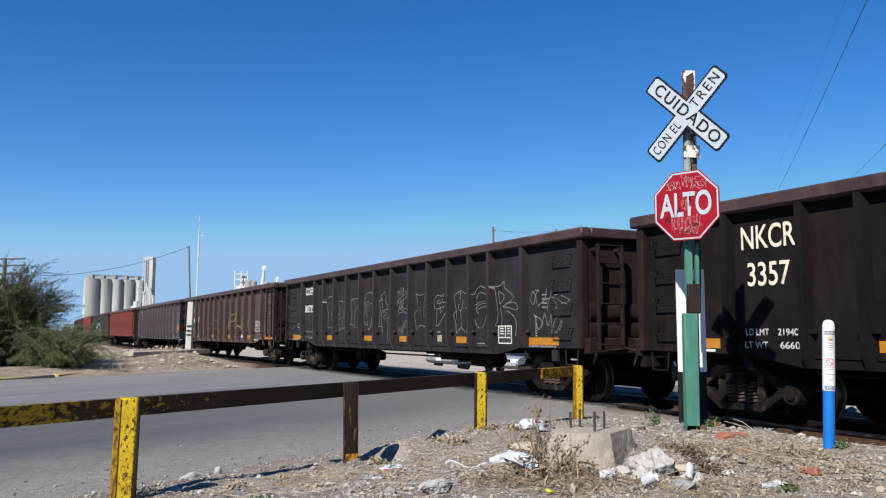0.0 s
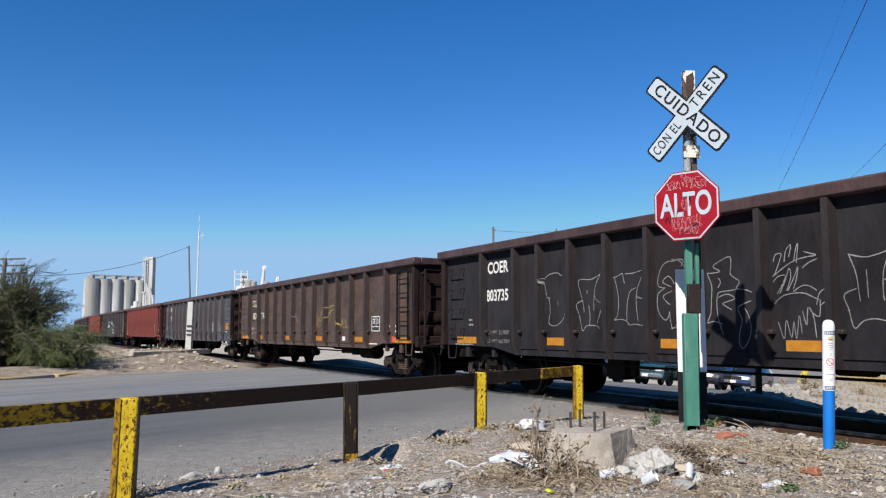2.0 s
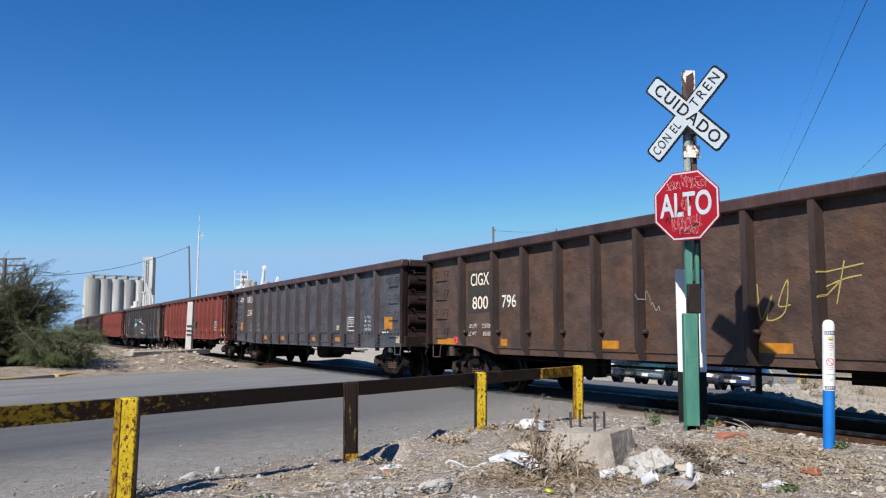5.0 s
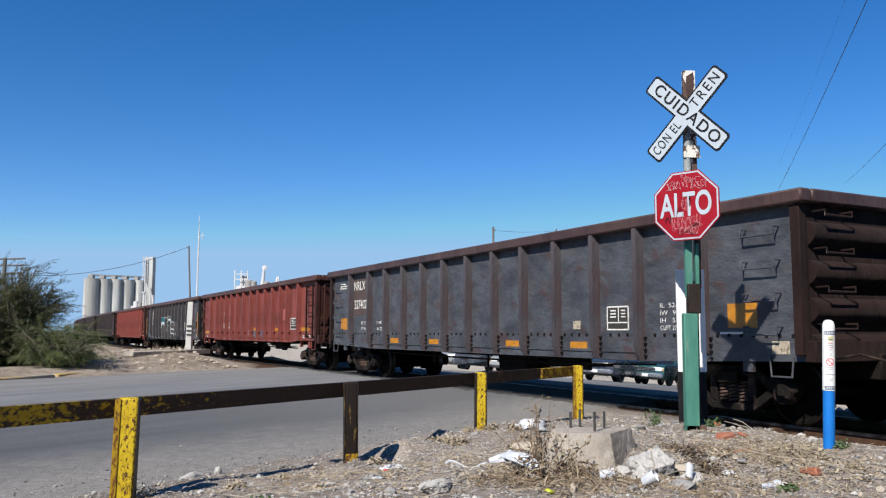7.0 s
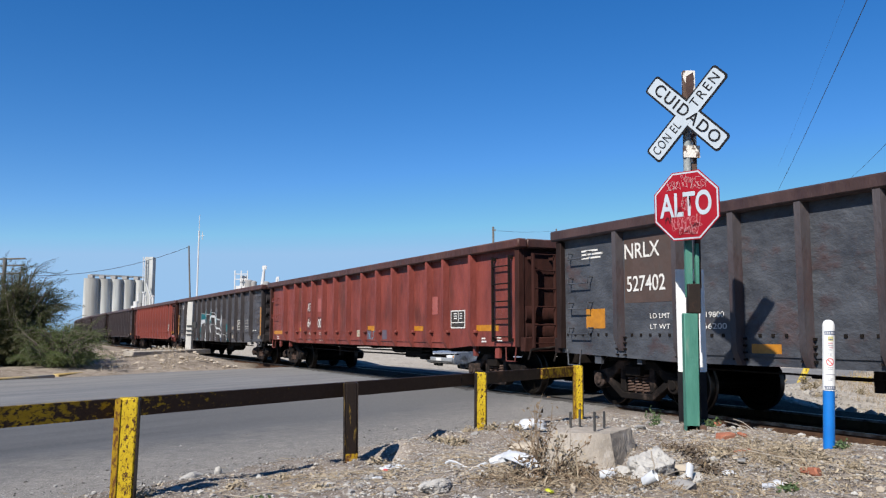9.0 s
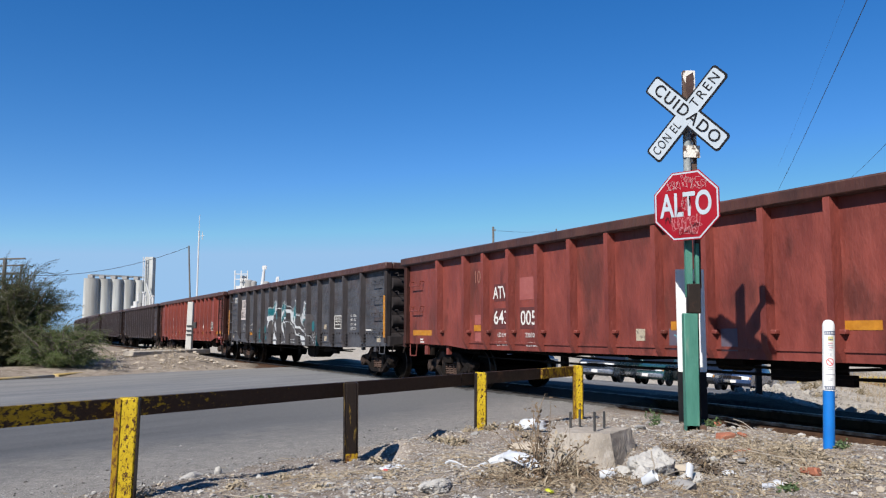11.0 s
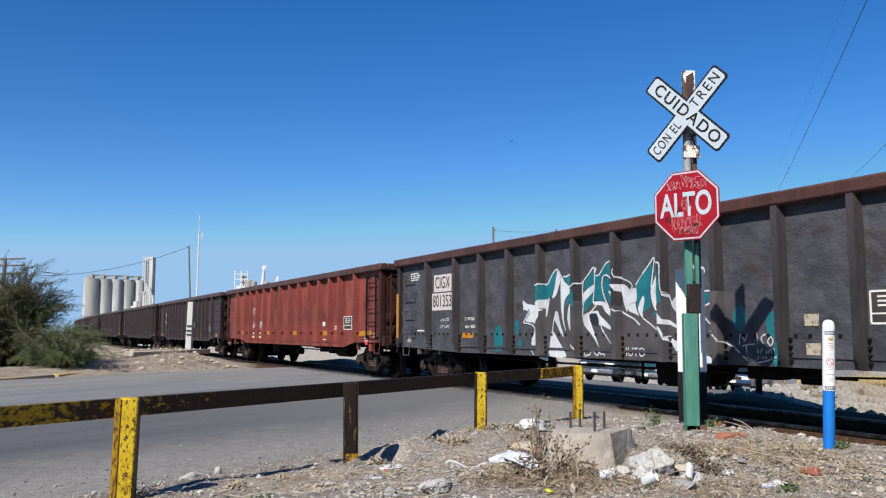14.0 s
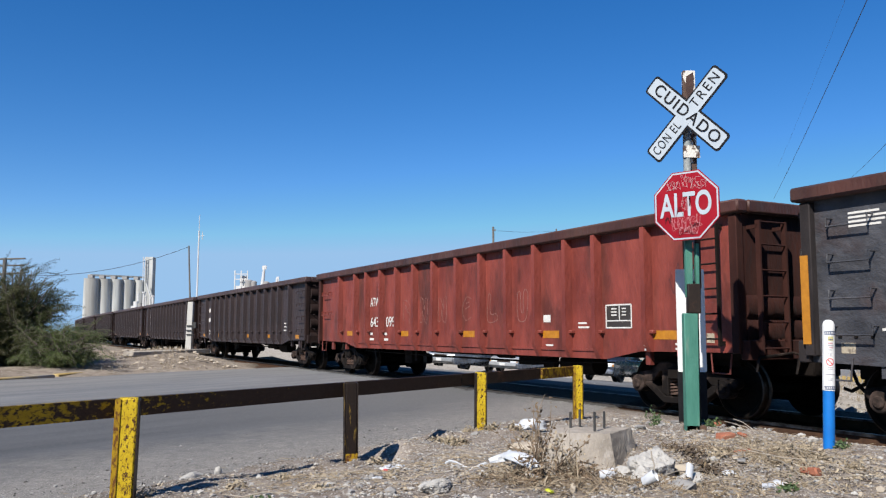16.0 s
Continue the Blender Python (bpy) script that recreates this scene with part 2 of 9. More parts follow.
# ---- ground, road and track ----
def ground_material():
    m = bpy.data.materials.new("dusty_ground")
    m.use_nodes = True
    t = m.node_tree
    b = t.nodes["Principled BSDF"]
    co = t.nodes.new("ShaderNodeTexCoord")

    def nz(s, d=6.0):
        n = t.nodes.new("ShaderNodeTexNoise")
        n.inputs["Scale"].default_value, n.inputs["Detail"].default_value, n.inputs["Roughness"].default_value = s, d, 0.66
        t.links.new(co.outputs["Object"], n.inputs["Vector"])
        return n.outputs["Fac"]

    def ramp(f, a, e):
        r = t.nodes.new("ShaderNodeMapRange")
        r.inputs[1].default_value, r.inputs[2].default_value = a, e
        t.links.new(f, r.inputs[0])
        return r.outputs[0]

    def mix(f, a, e):
        x = t.nodes.new("ShaderNodeMix")
        x.data_type = "RGBA"
        t.links.new(f, x.inputs[0])
        for k, val in ((6, a), (7, e)):
            if isinstance(val, tuple):
                x.inputs[k].default_value = (*val, 1)
            else:
                t.links.new(val, x.inputs[k])
        return x.outputs[2]
    col = mix(ramp(nz(0.8), 0.35, 0.65), (0.190, 0.163, 0.139), (0.270, 0.238, 0.206))
    col = mix(ramp(nz(6.0), 0.42, 0.72), col, (0.135, 0.108, 0.088))
    col = mix(ramp(nz(2.3), 0.54, 0.74), col, (0.105, 0.082, 0.064))
    col = mix(ramp(nz(38.0, 3), 0.56, 0.66), col, (0.44, 0.41, 0.37))
    col = mix(ramp(nz(70.0, 2), 0.57, 0.66), col, (0.085, 0.068, 0.054))
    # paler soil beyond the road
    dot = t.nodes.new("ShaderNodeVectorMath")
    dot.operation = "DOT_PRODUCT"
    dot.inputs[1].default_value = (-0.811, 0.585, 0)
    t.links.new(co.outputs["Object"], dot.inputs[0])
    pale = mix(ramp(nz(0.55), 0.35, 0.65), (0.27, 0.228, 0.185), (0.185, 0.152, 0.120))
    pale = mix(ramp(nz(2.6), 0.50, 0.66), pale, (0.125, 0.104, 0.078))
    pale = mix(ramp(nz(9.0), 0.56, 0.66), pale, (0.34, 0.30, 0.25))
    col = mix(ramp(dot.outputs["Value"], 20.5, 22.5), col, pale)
    side = t.nodes.new("ShaderNodeVectorMath")
    side.operation = "DOT_PRODUCT"
    side.inputs[1].default_value = (0.88124, 0.47267, 0)
    t.links.new(co.outputs["Object"], side.inputs[0])
    bank = mix(ramp(nz(1.3), 0.35, 0.65), (0.39, 0.355, 0.305), (0.29, 0.26, 0.215))
    bank = mix(ramp(nz(7.0), 0.52, 0.66), bank, (0.15, 0.125, 0.095))
    col = mix(ramp(side.outputs["Value"], 11.8, 13.2), col, bank)
    # the train's shade deepened in the soil colour, beneath it and just beyond
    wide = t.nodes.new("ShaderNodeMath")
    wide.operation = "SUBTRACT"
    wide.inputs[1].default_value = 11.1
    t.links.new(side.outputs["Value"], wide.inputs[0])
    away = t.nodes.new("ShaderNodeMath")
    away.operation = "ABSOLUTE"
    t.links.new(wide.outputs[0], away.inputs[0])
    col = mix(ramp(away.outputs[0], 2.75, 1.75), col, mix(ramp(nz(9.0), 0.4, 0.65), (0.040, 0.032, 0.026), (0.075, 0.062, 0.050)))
    t.links.new(col, b.inputs["Base Color"])
    b.inputs["Roughness"].default_value = 0.95
    b.inputs["Specular IOR Level"].default_value = 0.05
    bp = t.nodes.new("ShaderNodeBump")
    bp.inputs["Strength"].default_value, bp.inputs["Distance"].default_value = 0.9, 0.025
    t.links.new(nz(26.0, 8), bp.inputs["Height"])
    t.links.new(bp.outputs[0], b.inputs["Normal"])
    return m


def spread(lo, hi, step, far, grow=1.22):
    xs = [lo + step * i for i in range(int((hi - lo) / step) + 1)]
    k, a = step, xs[0]
    while a > -far:
        k *= grow
        a -= k
        xs.insert(0, a)
    k, a = step, xs[-1]
    while a < far:
        k *= grow
        a += k
        xs.append(a)
    return xs


def make_ground():
    xs, ys = spread(-4.2, 7.0, 0.065, 2600), spread(3.4, 15.0, 0.075, 2600)
    vs = [(x, y, ground_height(x, y)) for y in ys for x in xs]
    n = len(xs)
    fs = [(j * n + i, j * n + i + 1, (j + 1) * n + i + 1, (j + 1) * n + i) for j in range(len(ys) - 1) for i in range(n - 1)]
    me = bpy.data.meshes.new("ground")
    me.from_pydata(vs, [], fs)
    for p in me.polygons:
        p.use_smooth = True
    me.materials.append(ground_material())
    thing("ground", "pale dusty earth strewn with grit and dry litter", "ground", geo=me, kind="structure")


def road_material():
    """Worn asphalt: gravel dust on its near margin, a darker driven lane, paler lanes beyond."""
    m = bpy.data.materials.new("worn_dusty_asphalt")
    m.use_nodes = True
    t = m.node_tree
    b = t.nodes["Principled BSDF"]
    co = t.nodes.new("ShaderNodeTexCoord")
    sep = t.nodes.new("ShaderNodeSeparateXYZ")
    t.links.new(co.outputs["Object"], sep.inputs[0])

    def nz(s, d=5.0, stretch=(1, 1, 1)):
        mp = t.nodes.new("ShaderNodeMapping")
        mp.inputs["Scale"].default_value = stretch
        t.links.new(co.outputs["Object"], mp.inputs[0])
        n = t.nodes.new("ShaderNodeTexNoise")
        n.inputs["Scale"].default_value, n.inputs["Detail"].default_value, n.inputs["Roughness"].default_value = s, d, 0.65
        t.links.new(mp.outputs[0], n.inputs["Vector"])
        return n.outputs["Fac"]

    def ramp(f, a, e, lo=0.0, hi=1.0):
        r = t.nodes.new("ShaderNodeMapRange")
        r.inputs[1].default_value, r.inputs[2].default_value, r.inputs[3].default_value, r.inputs[4].default_value = a, e, lo, hi
        t.links.new(f, r.inputs[0])
        return r.outputs[0]

    def mix(f, a, e):
        x = t.nodes.new("ShaderNodeMix")
        x.data_type = "RGBA"
        t.links.new(f, x.inputs[0])
        for k, val in ((6, a), (7, e)):
            if isinstance(val, tuple):
                x.inputs[k].default_value = (*val, 1)
            else:
                t.links.new(val, x.inputs[k])
        return x.outputs[2]

    def plus(a, e):
        x = t.nodes.new("ShaderNodeMath")
        t.links.new(a, x.inputs[0])
        t.links.new(e, x.inputs[1])
        return x.outputs[0]
    wander = plus(plus(sep.outputs[1], ramp(nz(0.5, 4, (0.35, 1, 1)), 0.2, 0.8, -0.7, 0.7)), ramp(nz(3.0, 6), 0.2, 0.8, -0.55, 0.55))
    gravel = mix(ramp(nz(9.0, 6), 0.35, 0.65), (0.150, 0.144, 0.135), (0.215, 0.203, 0.188))
    gravel = mix(ramp(nz(48.0, 3), 0.58, 0.66), gravel, (0.36, 0.34, 0.31))
    gravel = mix(ramp(nz(36.0, 3, (1.0, 1.1, 1)), 0.60, 0.68), gravel, (0.075, 0.07, 0.065))
    lane = mix(ramp(nz(1.4, 7, (0.12, 1, 1)), 0.36, 0.64), (0.069, 0.072, 0.078), (0.097, 0.100, 0.106))
    far_lane = mix(ramp(nz(1.5, 7, (0.16, 1, 1)), 0.34, 0.66), (0.120, 0.124, 0.130), (0.185, 0.186, 0.187))
    pale = mix(ramp(nz(1.0, 7, (0.20, 1, 1)), 0.34, 0.66), (0.135, 0.134, 0.131), (0.195, 0.191, 0.184))
    lane = mix(ramp(sep.outputs[0], 5.0, 11.5), lane, (0.115, 0.115, 0.115))
    col = mix(ramp(wander, 6.5, 8.4), gravel, lane)
    col = mix(ramp(wander, 10.6, 13.4), col, far_lane)
    col = mix(ramp(wander, 16.6, 19.4), col, pale)
    col = mix(ramp(nz(85.0, 2), 0.58, 0.68, 0.0, 0.45), col, (0.20, 0.195, 0.19))
    col = mix(ramp(nz(70.0, 2, (1, 1.2, 1)), 0.60, 0.70, 0.0, 0.55), col, (0.035, 0.036, 0.038))
    # darker strip across the road: shade under the train put into the colour
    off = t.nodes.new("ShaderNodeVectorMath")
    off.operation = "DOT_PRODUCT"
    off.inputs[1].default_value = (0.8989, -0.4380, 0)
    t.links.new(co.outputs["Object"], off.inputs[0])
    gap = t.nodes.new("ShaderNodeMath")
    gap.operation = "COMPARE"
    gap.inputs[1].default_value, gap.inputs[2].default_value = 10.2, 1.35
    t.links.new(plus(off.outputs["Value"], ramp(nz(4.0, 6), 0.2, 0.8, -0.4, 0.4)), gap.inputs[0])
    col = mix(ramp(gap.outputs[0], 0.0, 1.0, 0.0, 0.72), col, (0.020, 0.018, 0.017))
    t.links.new(col, b.inputs["Base Color"])
    b.inputs["Roughness"].default_value = 0.88
    b.inputs["Specular IOR Level"].default_value = 0.03
    bp = t.nodes.new("ShaderNodeBump")
    bp.inputs["Strength"].default_value, bp.inputs["Distance"].default_value = 0.6, 0.015
    t.links.new(nz(70.0, 5), bp.inputs["Height"])
    t.links.new(bp.outputs[0], b.inputs["Normal"])
    return m


ASPHALT = road_material()
# near-black brown base colour carries the deep shade beneath the train
BALLAST = mat("shade_dark_ballast", (0.024, 0.018, 0.013), (0.050, 0.037, 0.027), 0.95, 0, 14, 0.9, (0.014, 0.011, 0.009), 3.0, (0.45, 0.65), grain=22, spec=0.0)
TIE_WOOD = mat("weathered_sleeper_wood", (0.09, 0.058, 0.042), (0.15, 0.10, 0.075), 0.9, 0, 5, 0.5, (0.06, 0.045, 0.036), 2.0, (0.5, 0.7), (1, 5, 5), spec=0.05)


def make_road():
    """The wide avenue, with ragged dusty margins, that the track cuts at an angle."""
    def strip(name, label, lo, hi, mt, z, wob_lo, wob_hi):
        vs, fs = [], []
        ks = [-70 + 0.6 * i for i in range(300)]
        for k in ks:
            a = lo + wob_lo * (noise.noise((k * 0.35, 1.0, lo)) + 0.5 * noise.noise((k * 1.7, 4.0, lo)))
            e = hi + wob_hi * (noise.noise((k * 0.35, 2.0, hi)) + 0.5 * noise.noise((k * 1.7, 7.0, hi)))
            if hi > 20:
                e += 5.2 * smooth(12.5, 17.0, N.dot(ROAD * k + ACROSS * hi))
            for w in (0, 0.02, 0.15, 0.3, 0.45, 0.6, 0.75, 0.88, 0.98, 1):
                p = Vector((k, a + (e - a) * w, 0))
                zz = z - (0.16 if w in (0, 1) else 0)
                w3 = ROAD * p.x + ACROSS * p.y
                vs.append((p.x, p.y, zz - drop(N.dot(w3))))
        for i in range(len(ks) - 1):
            for j in range(9):
                fs.append((i * 10 + j, (i + 1) * 10 + j, (i + 1) * 10 + j + 1, i * 10 + j + 1))
        me = bpy.data.meshes.new(name)
        me.from_pydata(vs, [], fs)
        bm = bmesh.new()
        bm.from_mesh(me)
        bmesh.ops.recalc_face_normals(bm, faces=bm.faces)
        bm.to_mesh(me)
        bm.free()
        me.materials.append(mt)
        thing(name, label, "road", pose(0, 0, 0, 0, 0, 54.2), geo=me, kind="structure")
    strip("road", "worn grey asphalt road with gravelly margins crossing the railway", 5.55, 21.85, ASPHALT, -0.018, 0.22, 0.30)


def make_track():
    """Two rails on sleepers; in the road they lie flush."""
    track = thing("railway_track", "steel rails on wooden sleepers with grey ballast", "railway", kind="structure")
    for off, nm in ((-0.7535, 0), (0.7535, 1)):
        head, web = Geo(), Geo()
        ss = [-90 + 4.0 * i for i in range(88)]

        def sweep(g, prof):
            k = len(prof)
            vs = []
            for s in ss:
                for dd, z in prof:
                    p, _ = on_track(s, CENTRE + off + dd)
                    vs.append((p.x, p.y, z))
            fs = [(i * k + j, (i + 1) * k + j, (i + 1) * k + (j + 1) % k, i * k + (j + 1) % k) for i in range(len(ss) - 1) for j in range(k)]
            g.add(vs, fs)
        sweep(head, [(-0.035, -0.035), (-0.035, -0.006), (-0.026, 0.0), (0.026, 0.0), (0.035, -0.006), (0.035, -0.035)])
        sweep(web, [(-0.07, -0.17), (-0.07, -0.158), (-0.012, -0.145), (-0.012, -0.036), (0.012, -0.036), (0.012, -0.145), (0.07, -0.158), (0.07, -0.17)])
        rail = part("rail", web, RAIL_RUST, track, "rust-brown steel rail")
        part("rail_head", head, RAIL_TOP, rail, "shiny worn rail head")
    bed = Geo()
    ss = [-90 + 2.0 * i for i in range(175)]
    prof = [(-2.0, -0.30), (-1.45, -0.200), (-0.6, -0.195), (0.6, -0.195), (1.45, -0.200), (2.3, -0.32)]
    k = len(prof)
    vs = []
    for s in ss:
        for dd, z in prof:
            p, _ = on_track(s, CENTRE + dd)
            vs.append((p.x, p.y, z + 0.02 * noise.noise((s * 0.9, dd * 2, 0))))
    bed.add(vs, [(i * k + j, i * k + j + 1, (i + 1) * k + j + 1, (i + 1) * k + j) for i in range(len(ss) - 1) for j in range(k - 1)])
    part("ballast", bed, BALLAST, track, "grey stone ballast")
    tie = Geo().box((0, 0, -0.23), (0.23, 2.55, 0.16)).made("sleeper", 0.012)
    rnd = random.Random(4)
    for i in range(150):
        s = -12.0 + 0.56 * i
        p, h = on_track(s)
        part("sleeper", tie, TIE_WOOD, track, at=pose(p.x + rnd.uniform(-.03, .03), p.y, rnd.uniform(-.015, .01), 0, 0, h + rnd.uniform(-1.5, 1.5)))


make_ground()
make_road()
make_track()
# ---- barrier of old rails beside the road ----
def chipped(name, coat, coat2, under, under2, scale, start, slope, stretch=(1, 1, 1)):
    """Old paint flaking off rusty steel; more of it is gone further along x when slope is positive."""
    m = mat(name, coat, coat2, 0.65, 0, 8, 0.25, grain=45, spec=0.18)
    t = m.node_tree
    b = t.nodes["Principled BSDF"]
    top = b.inputs["Base Color"].links[0].from_socket
    co = t.nodes.new("ShaderNodeTexCoord")
    mp = t.nodes.new("ShaderNodeMapping")
    mp.inputs["Scale"].default_value = stretch
    t.links.new(co.outputs["Object"], mp.inputs[0])
    sep = t.nodes.new("ShaderNodeSeparateXYZ")
    t.links.new(co.outputs["Object"], sep.inputs[0])

    def nz(s, d):
        n = t.nodes.new("ShaderNodeTexNoise")
        n.inputs["Scale"].default_value, n.inputs["Detail"].default_value, n.inputs["Roughness"].default_value = s, d, 0.72
        t.links.new(mp.outputs[0], n.inputs["Vector"])
        return n.outputs["Fac"]

    def calc(op, a, e):
        x = t.nodes.new("ShaderNodeMath")
        x.operation = op
        for k, val in ((0, a), (1, e)):
            if isinstance(val, float):
                x.inputs[k].default_value = val
            else:
                t.links.new(val, x.inputs[k])
        return x.outputs[0]
    lost = calc("ADD", calc("ADD", calc("MULTIPLY", nz(scale, 9.0), 0.75), calc("MULTIPLY", nz(scale * 0.22, 4.0), 0.25)), calc("MULTIPLY", calc("SUBTRACT", sep.outputs[0], start), slope))
    edge = t.nodes.new("ShaderNodeMapRange")
    edge.inputs[1].default_value, edge.inputs[2].default_value = 0.470, 0.525
    t.links.new(lost, edge.inputs[0])
    rust = t.nodes.new("ShaderNodeMix")
    rust.data_type = "RGBA"
    rust.inputs[6].default_value, rust.inputs[7].default_value = (*under, 1), (*under2, 1)
    t.links.new(nz(scale * 2.5, 5.0), rust.inputs[0])
    x = t.nodes.new("ShaderNodeMix")
    x.data_type = "RGBA"
    t.links.new(edge.outputs[0], x.inputs[0])
    t.links.new(top, x.inputs[6])
    t.links.new(rust.outputs[2], x.inputs[7])
    t.links.new(x.outputs[2], b.inputs["Base Color"])
    return m


STEEL_BROWN, STEEL_RUST = (0.012, 0.007, 0.005), (0.115, 0.046, 0.014)
POST_YELLOW = chipped("chipped_post_yellow", (0.50, 0.335, 0.012), (0.64, 0.455, 0.020), STEEL_BROWN, STEEL_RUST, 62.0, 0.24, 0.16, (1, 1, 0.5))
YELLOW_RUST = chipped("rust_browned_yellow", (0.34, 0.20, 0.010), (0.48, 0.30, 0.014), STEEL_BROWN, (0.17, 0.062, 0.014), 44.0, 0.02, 0.16, (1, 1, 0.4))
BEAM_PAINT = chipped("flaking_yellow_beam_paint", (0.25, 0.155, 0.008), (0.36, 0.235, 0.011), (0.010, 0.0072, 0.006), (0.036, 0.020, 0.013), 21.0, 5.2, 0.058, (0.7, 1, 1.2))
YELLOW_END = chipped("chipped_yellow_on_black", (0.30, 0.19, 0.010), (0.40, 0.27, 0.014), STEEL_BROWN, STEEL_RUST, 22.0, 2.0, 0.05)
POST_BLACK = chipped("black_post_paint", (0.30, 0.20, 0.03), (0.22, 0.13, 0.03), (0.0045, 0.0035, 0.003), (0.018, 0.010, 0.0065), 9.0, -0.9, 0.08, (2.5, 2.5, 0.35))
def make_barrier():
    posts = ((-2.253, 5.923, POST_YELLOW), (-0.865, 7.772, POST_BLACK), (0.433, 9.596, POST_YELLOW), (1.874, 11.505, POST_YELLOW))
    for i, (x, y, mt) in enumerate(posts):
        g = Geo()
        lean = Matrix.Rotation(radians((1.2, -0.4, 0.6, 0.3)[i]), 4, "Y")
        # a rolled steel column: two flanges and a web
        w, dth = (0.145, 0.112, 0.122, 0.122)[i], 0.115
        g.slab([(-w / 2, -dth / 2), (-w / 2 + 0.014, -dth / 2), (w / 2 - 0.014, -dth / 2), (w / 2, -dth / 2), (w / 2, dth / 2), (-w / 2, dth / 2)], -0.75, 0.30, "z")
        ob = thing("barrier_post", ("steel barrier post with chipped yellow paint", "black-painted steel barrier post, yellow at its foot")[mt is POST_BLACK], "post",
                   pose(x, y, 0.45, 0, (1.2, -0.4, 0.6, 0.3)[i], (12, 14, 5, 0)[i]), "posts of the road barrier")
        part("column", g, mt, ob, bevel=0.012)
        part("bent_edge", Geo().box((w / 2 + 0.004, 0.0, -0.22), (0.012, dth * 0.8, 1.02)), BLACK_PAINT, ob, "dark strip down the edge")
        part("rusted_side", Geo().box((-w / 2 - 0.002, -0.01, -0.22), (0.010, dth * 0.9, 1.02)), (YELLOW_RUST, POST_BLACK, BLACK_PAINT, YELLOW_RUST)[i], ob, "rust-stained side")
        if mt is POST_YELLOW:
            part("front_flange", Geo().box((-w / 2 + (0.015, 0, 0.004, 0.012)[i], -dth / 2 - 0.003, -0.22), ((0.036, 0, 0.014, 0.030)[i], 0.010, 1.03)), (YELLOW_RUST, None, BLACK_PAINT, YELLOW_RUST)[i], ob, "rust-browned flange")
        if mt is POST_BLACK:
            part("painted_foot", Geo().box((0, 0, -0.44), (w + 0.006, dth + 0.006, 0.17)), YELLOW_RUST, ob, "remains of yellow paint")

    def beam(a, b, name, label, mt, mt2=None, cut=None):
        a, b = Vector(a), Vector(b)
        d = (b - a).normalized()
        o = Vector((-d.y, d.x, 0))
        ang = math.degrees(math.atan2(d.y, d.x))
        L = (b - a).length
        ob = thing(name, label, "barrier", pose(a.x, a.y, a.z, 0, 0, ang), "beams of the road barrier")
        g = Geo()
        g.slab([(-0.045, 0.0), (0.045, 0.0), (0.045, 0.018), (0.012, 0.026), (0.012, 0.104), (0.045, 0.112), (0.045, 0.13), (-0.045, 0.13), (-0.045, 0.112), (-0.012, 0.104), (-0.012, 0.026), (-0.045, 0.018)], 0, L if not cut else cut, "x")
        part("beam", g, mt, ob, bevel=0.004)
        part("face_plate", Geo().box(((L if not cut else cut) / 2, -0.047, 0.065), ((L if not cut else cut), 0.010, 0.134)), mt, ob)
        if cut:
            part("painted_end", Geo().box(((L + cut) / 2, -0.035, 0.065), (L - cut, 0.09, 0.134)), mt2, ob, "yellow-painted beam end", bevel=0.006)
        return ob
    beam((-5.90, 1.32, 0.605), (0.16, 9.42, 0.605), "barrier_beam", "long rusty barrier beam with worn yellow paint", BEAM_PAINT)
    beam((0.17, 9.46, 0.605), (1.86, 11.66, 0.605), "barrier_beam", "short dark barrier beam with a yellow end", BLACK_PAINT, YELLOW_END, 1.75)


# ---- crossing signs ----
POLE_X, POLE_Y = 2.62, 8.66
SIGN_WHITE = mat("sign_white", (0.405, 0.46, 0.50), (0.46, 0.51, 0.55), 0.45, 0, 5, 0.02, (0.55, 0.52, 0.45), 5.0, (0.66, 0.9))
SIGN_RED = mat("sign_red", (0.31, 0.005, 0.015), (0.37, 0.009, 0.021), 0.45, 0, 4, 0.02, (0.29, 0.02, 0.028), 7.0, (0.6, 0.8), spec=0.2)
GREEN_POLE = mat("green_painted_wood", (0.045, 0.20, 0.145), (0.075, 0.27, 0.195), 0.7, 0, 4, 0.35, (0.20, 0.30, 0.24), 3.0, (0.56, 0.75), (3, 3, 0.6))
POLE_GREY = mat("bare_grey_pole", (0.26, 0.29, 0.29), (0.36, 0.39, 0.38), 0.75, 0, 5, 0.3, (0.70, 0.69, 0.64), 3.0, (0.52, 0.58), (2, 2, 1))
POLE_PEEL = mat("peeling_white_pole", (0.66, 0.63, 0.56), (0.74, 0.71, 0.64), 0.75, 0, 5, 0.3, (0.10, 0.055, 0.038), 6.0, (0.46, 0.50), (1, 1, 0.6))
RUST = mat("brown_rust", (0.10, 0.055, 0.035), (0.17, 0.095, 0.06), 0.85, 0, 8, 0.3)
RUST_DARK = mat("dark_brown_rust", (0.050, 0.024, 0.020), (0.085, 0.042, 0.032), 0.85, 0, 8, 0.3)
BLUE = mat("blue_plastic", (0.004, 0.145, 0.50), (0.006, 0.18, 0.58), 0.4, 0, 4, 0.04, (0.10, 0.22, 0.50), 5.0, (0.62, 0.85))
TAG_PALE = mat("pale_scratch", (0.50, 0.24, 0.25), (0.60, 0.38, 0.39), 0.6, 0, 9, 0.0)


def sign_flat(me_or_geo, name, mt, parent, x, z, lift, label="", turn=0.0):
    me = me_or_geo.made(name, flat=True) if isinstance(me_or_geo, Geo) else me_or_geo
    return part(name, me, mt, parent, label, at=pose(x, -lift, z, 90, 0, 0) @ pose(0, 0, 0, 0, 0, turn))


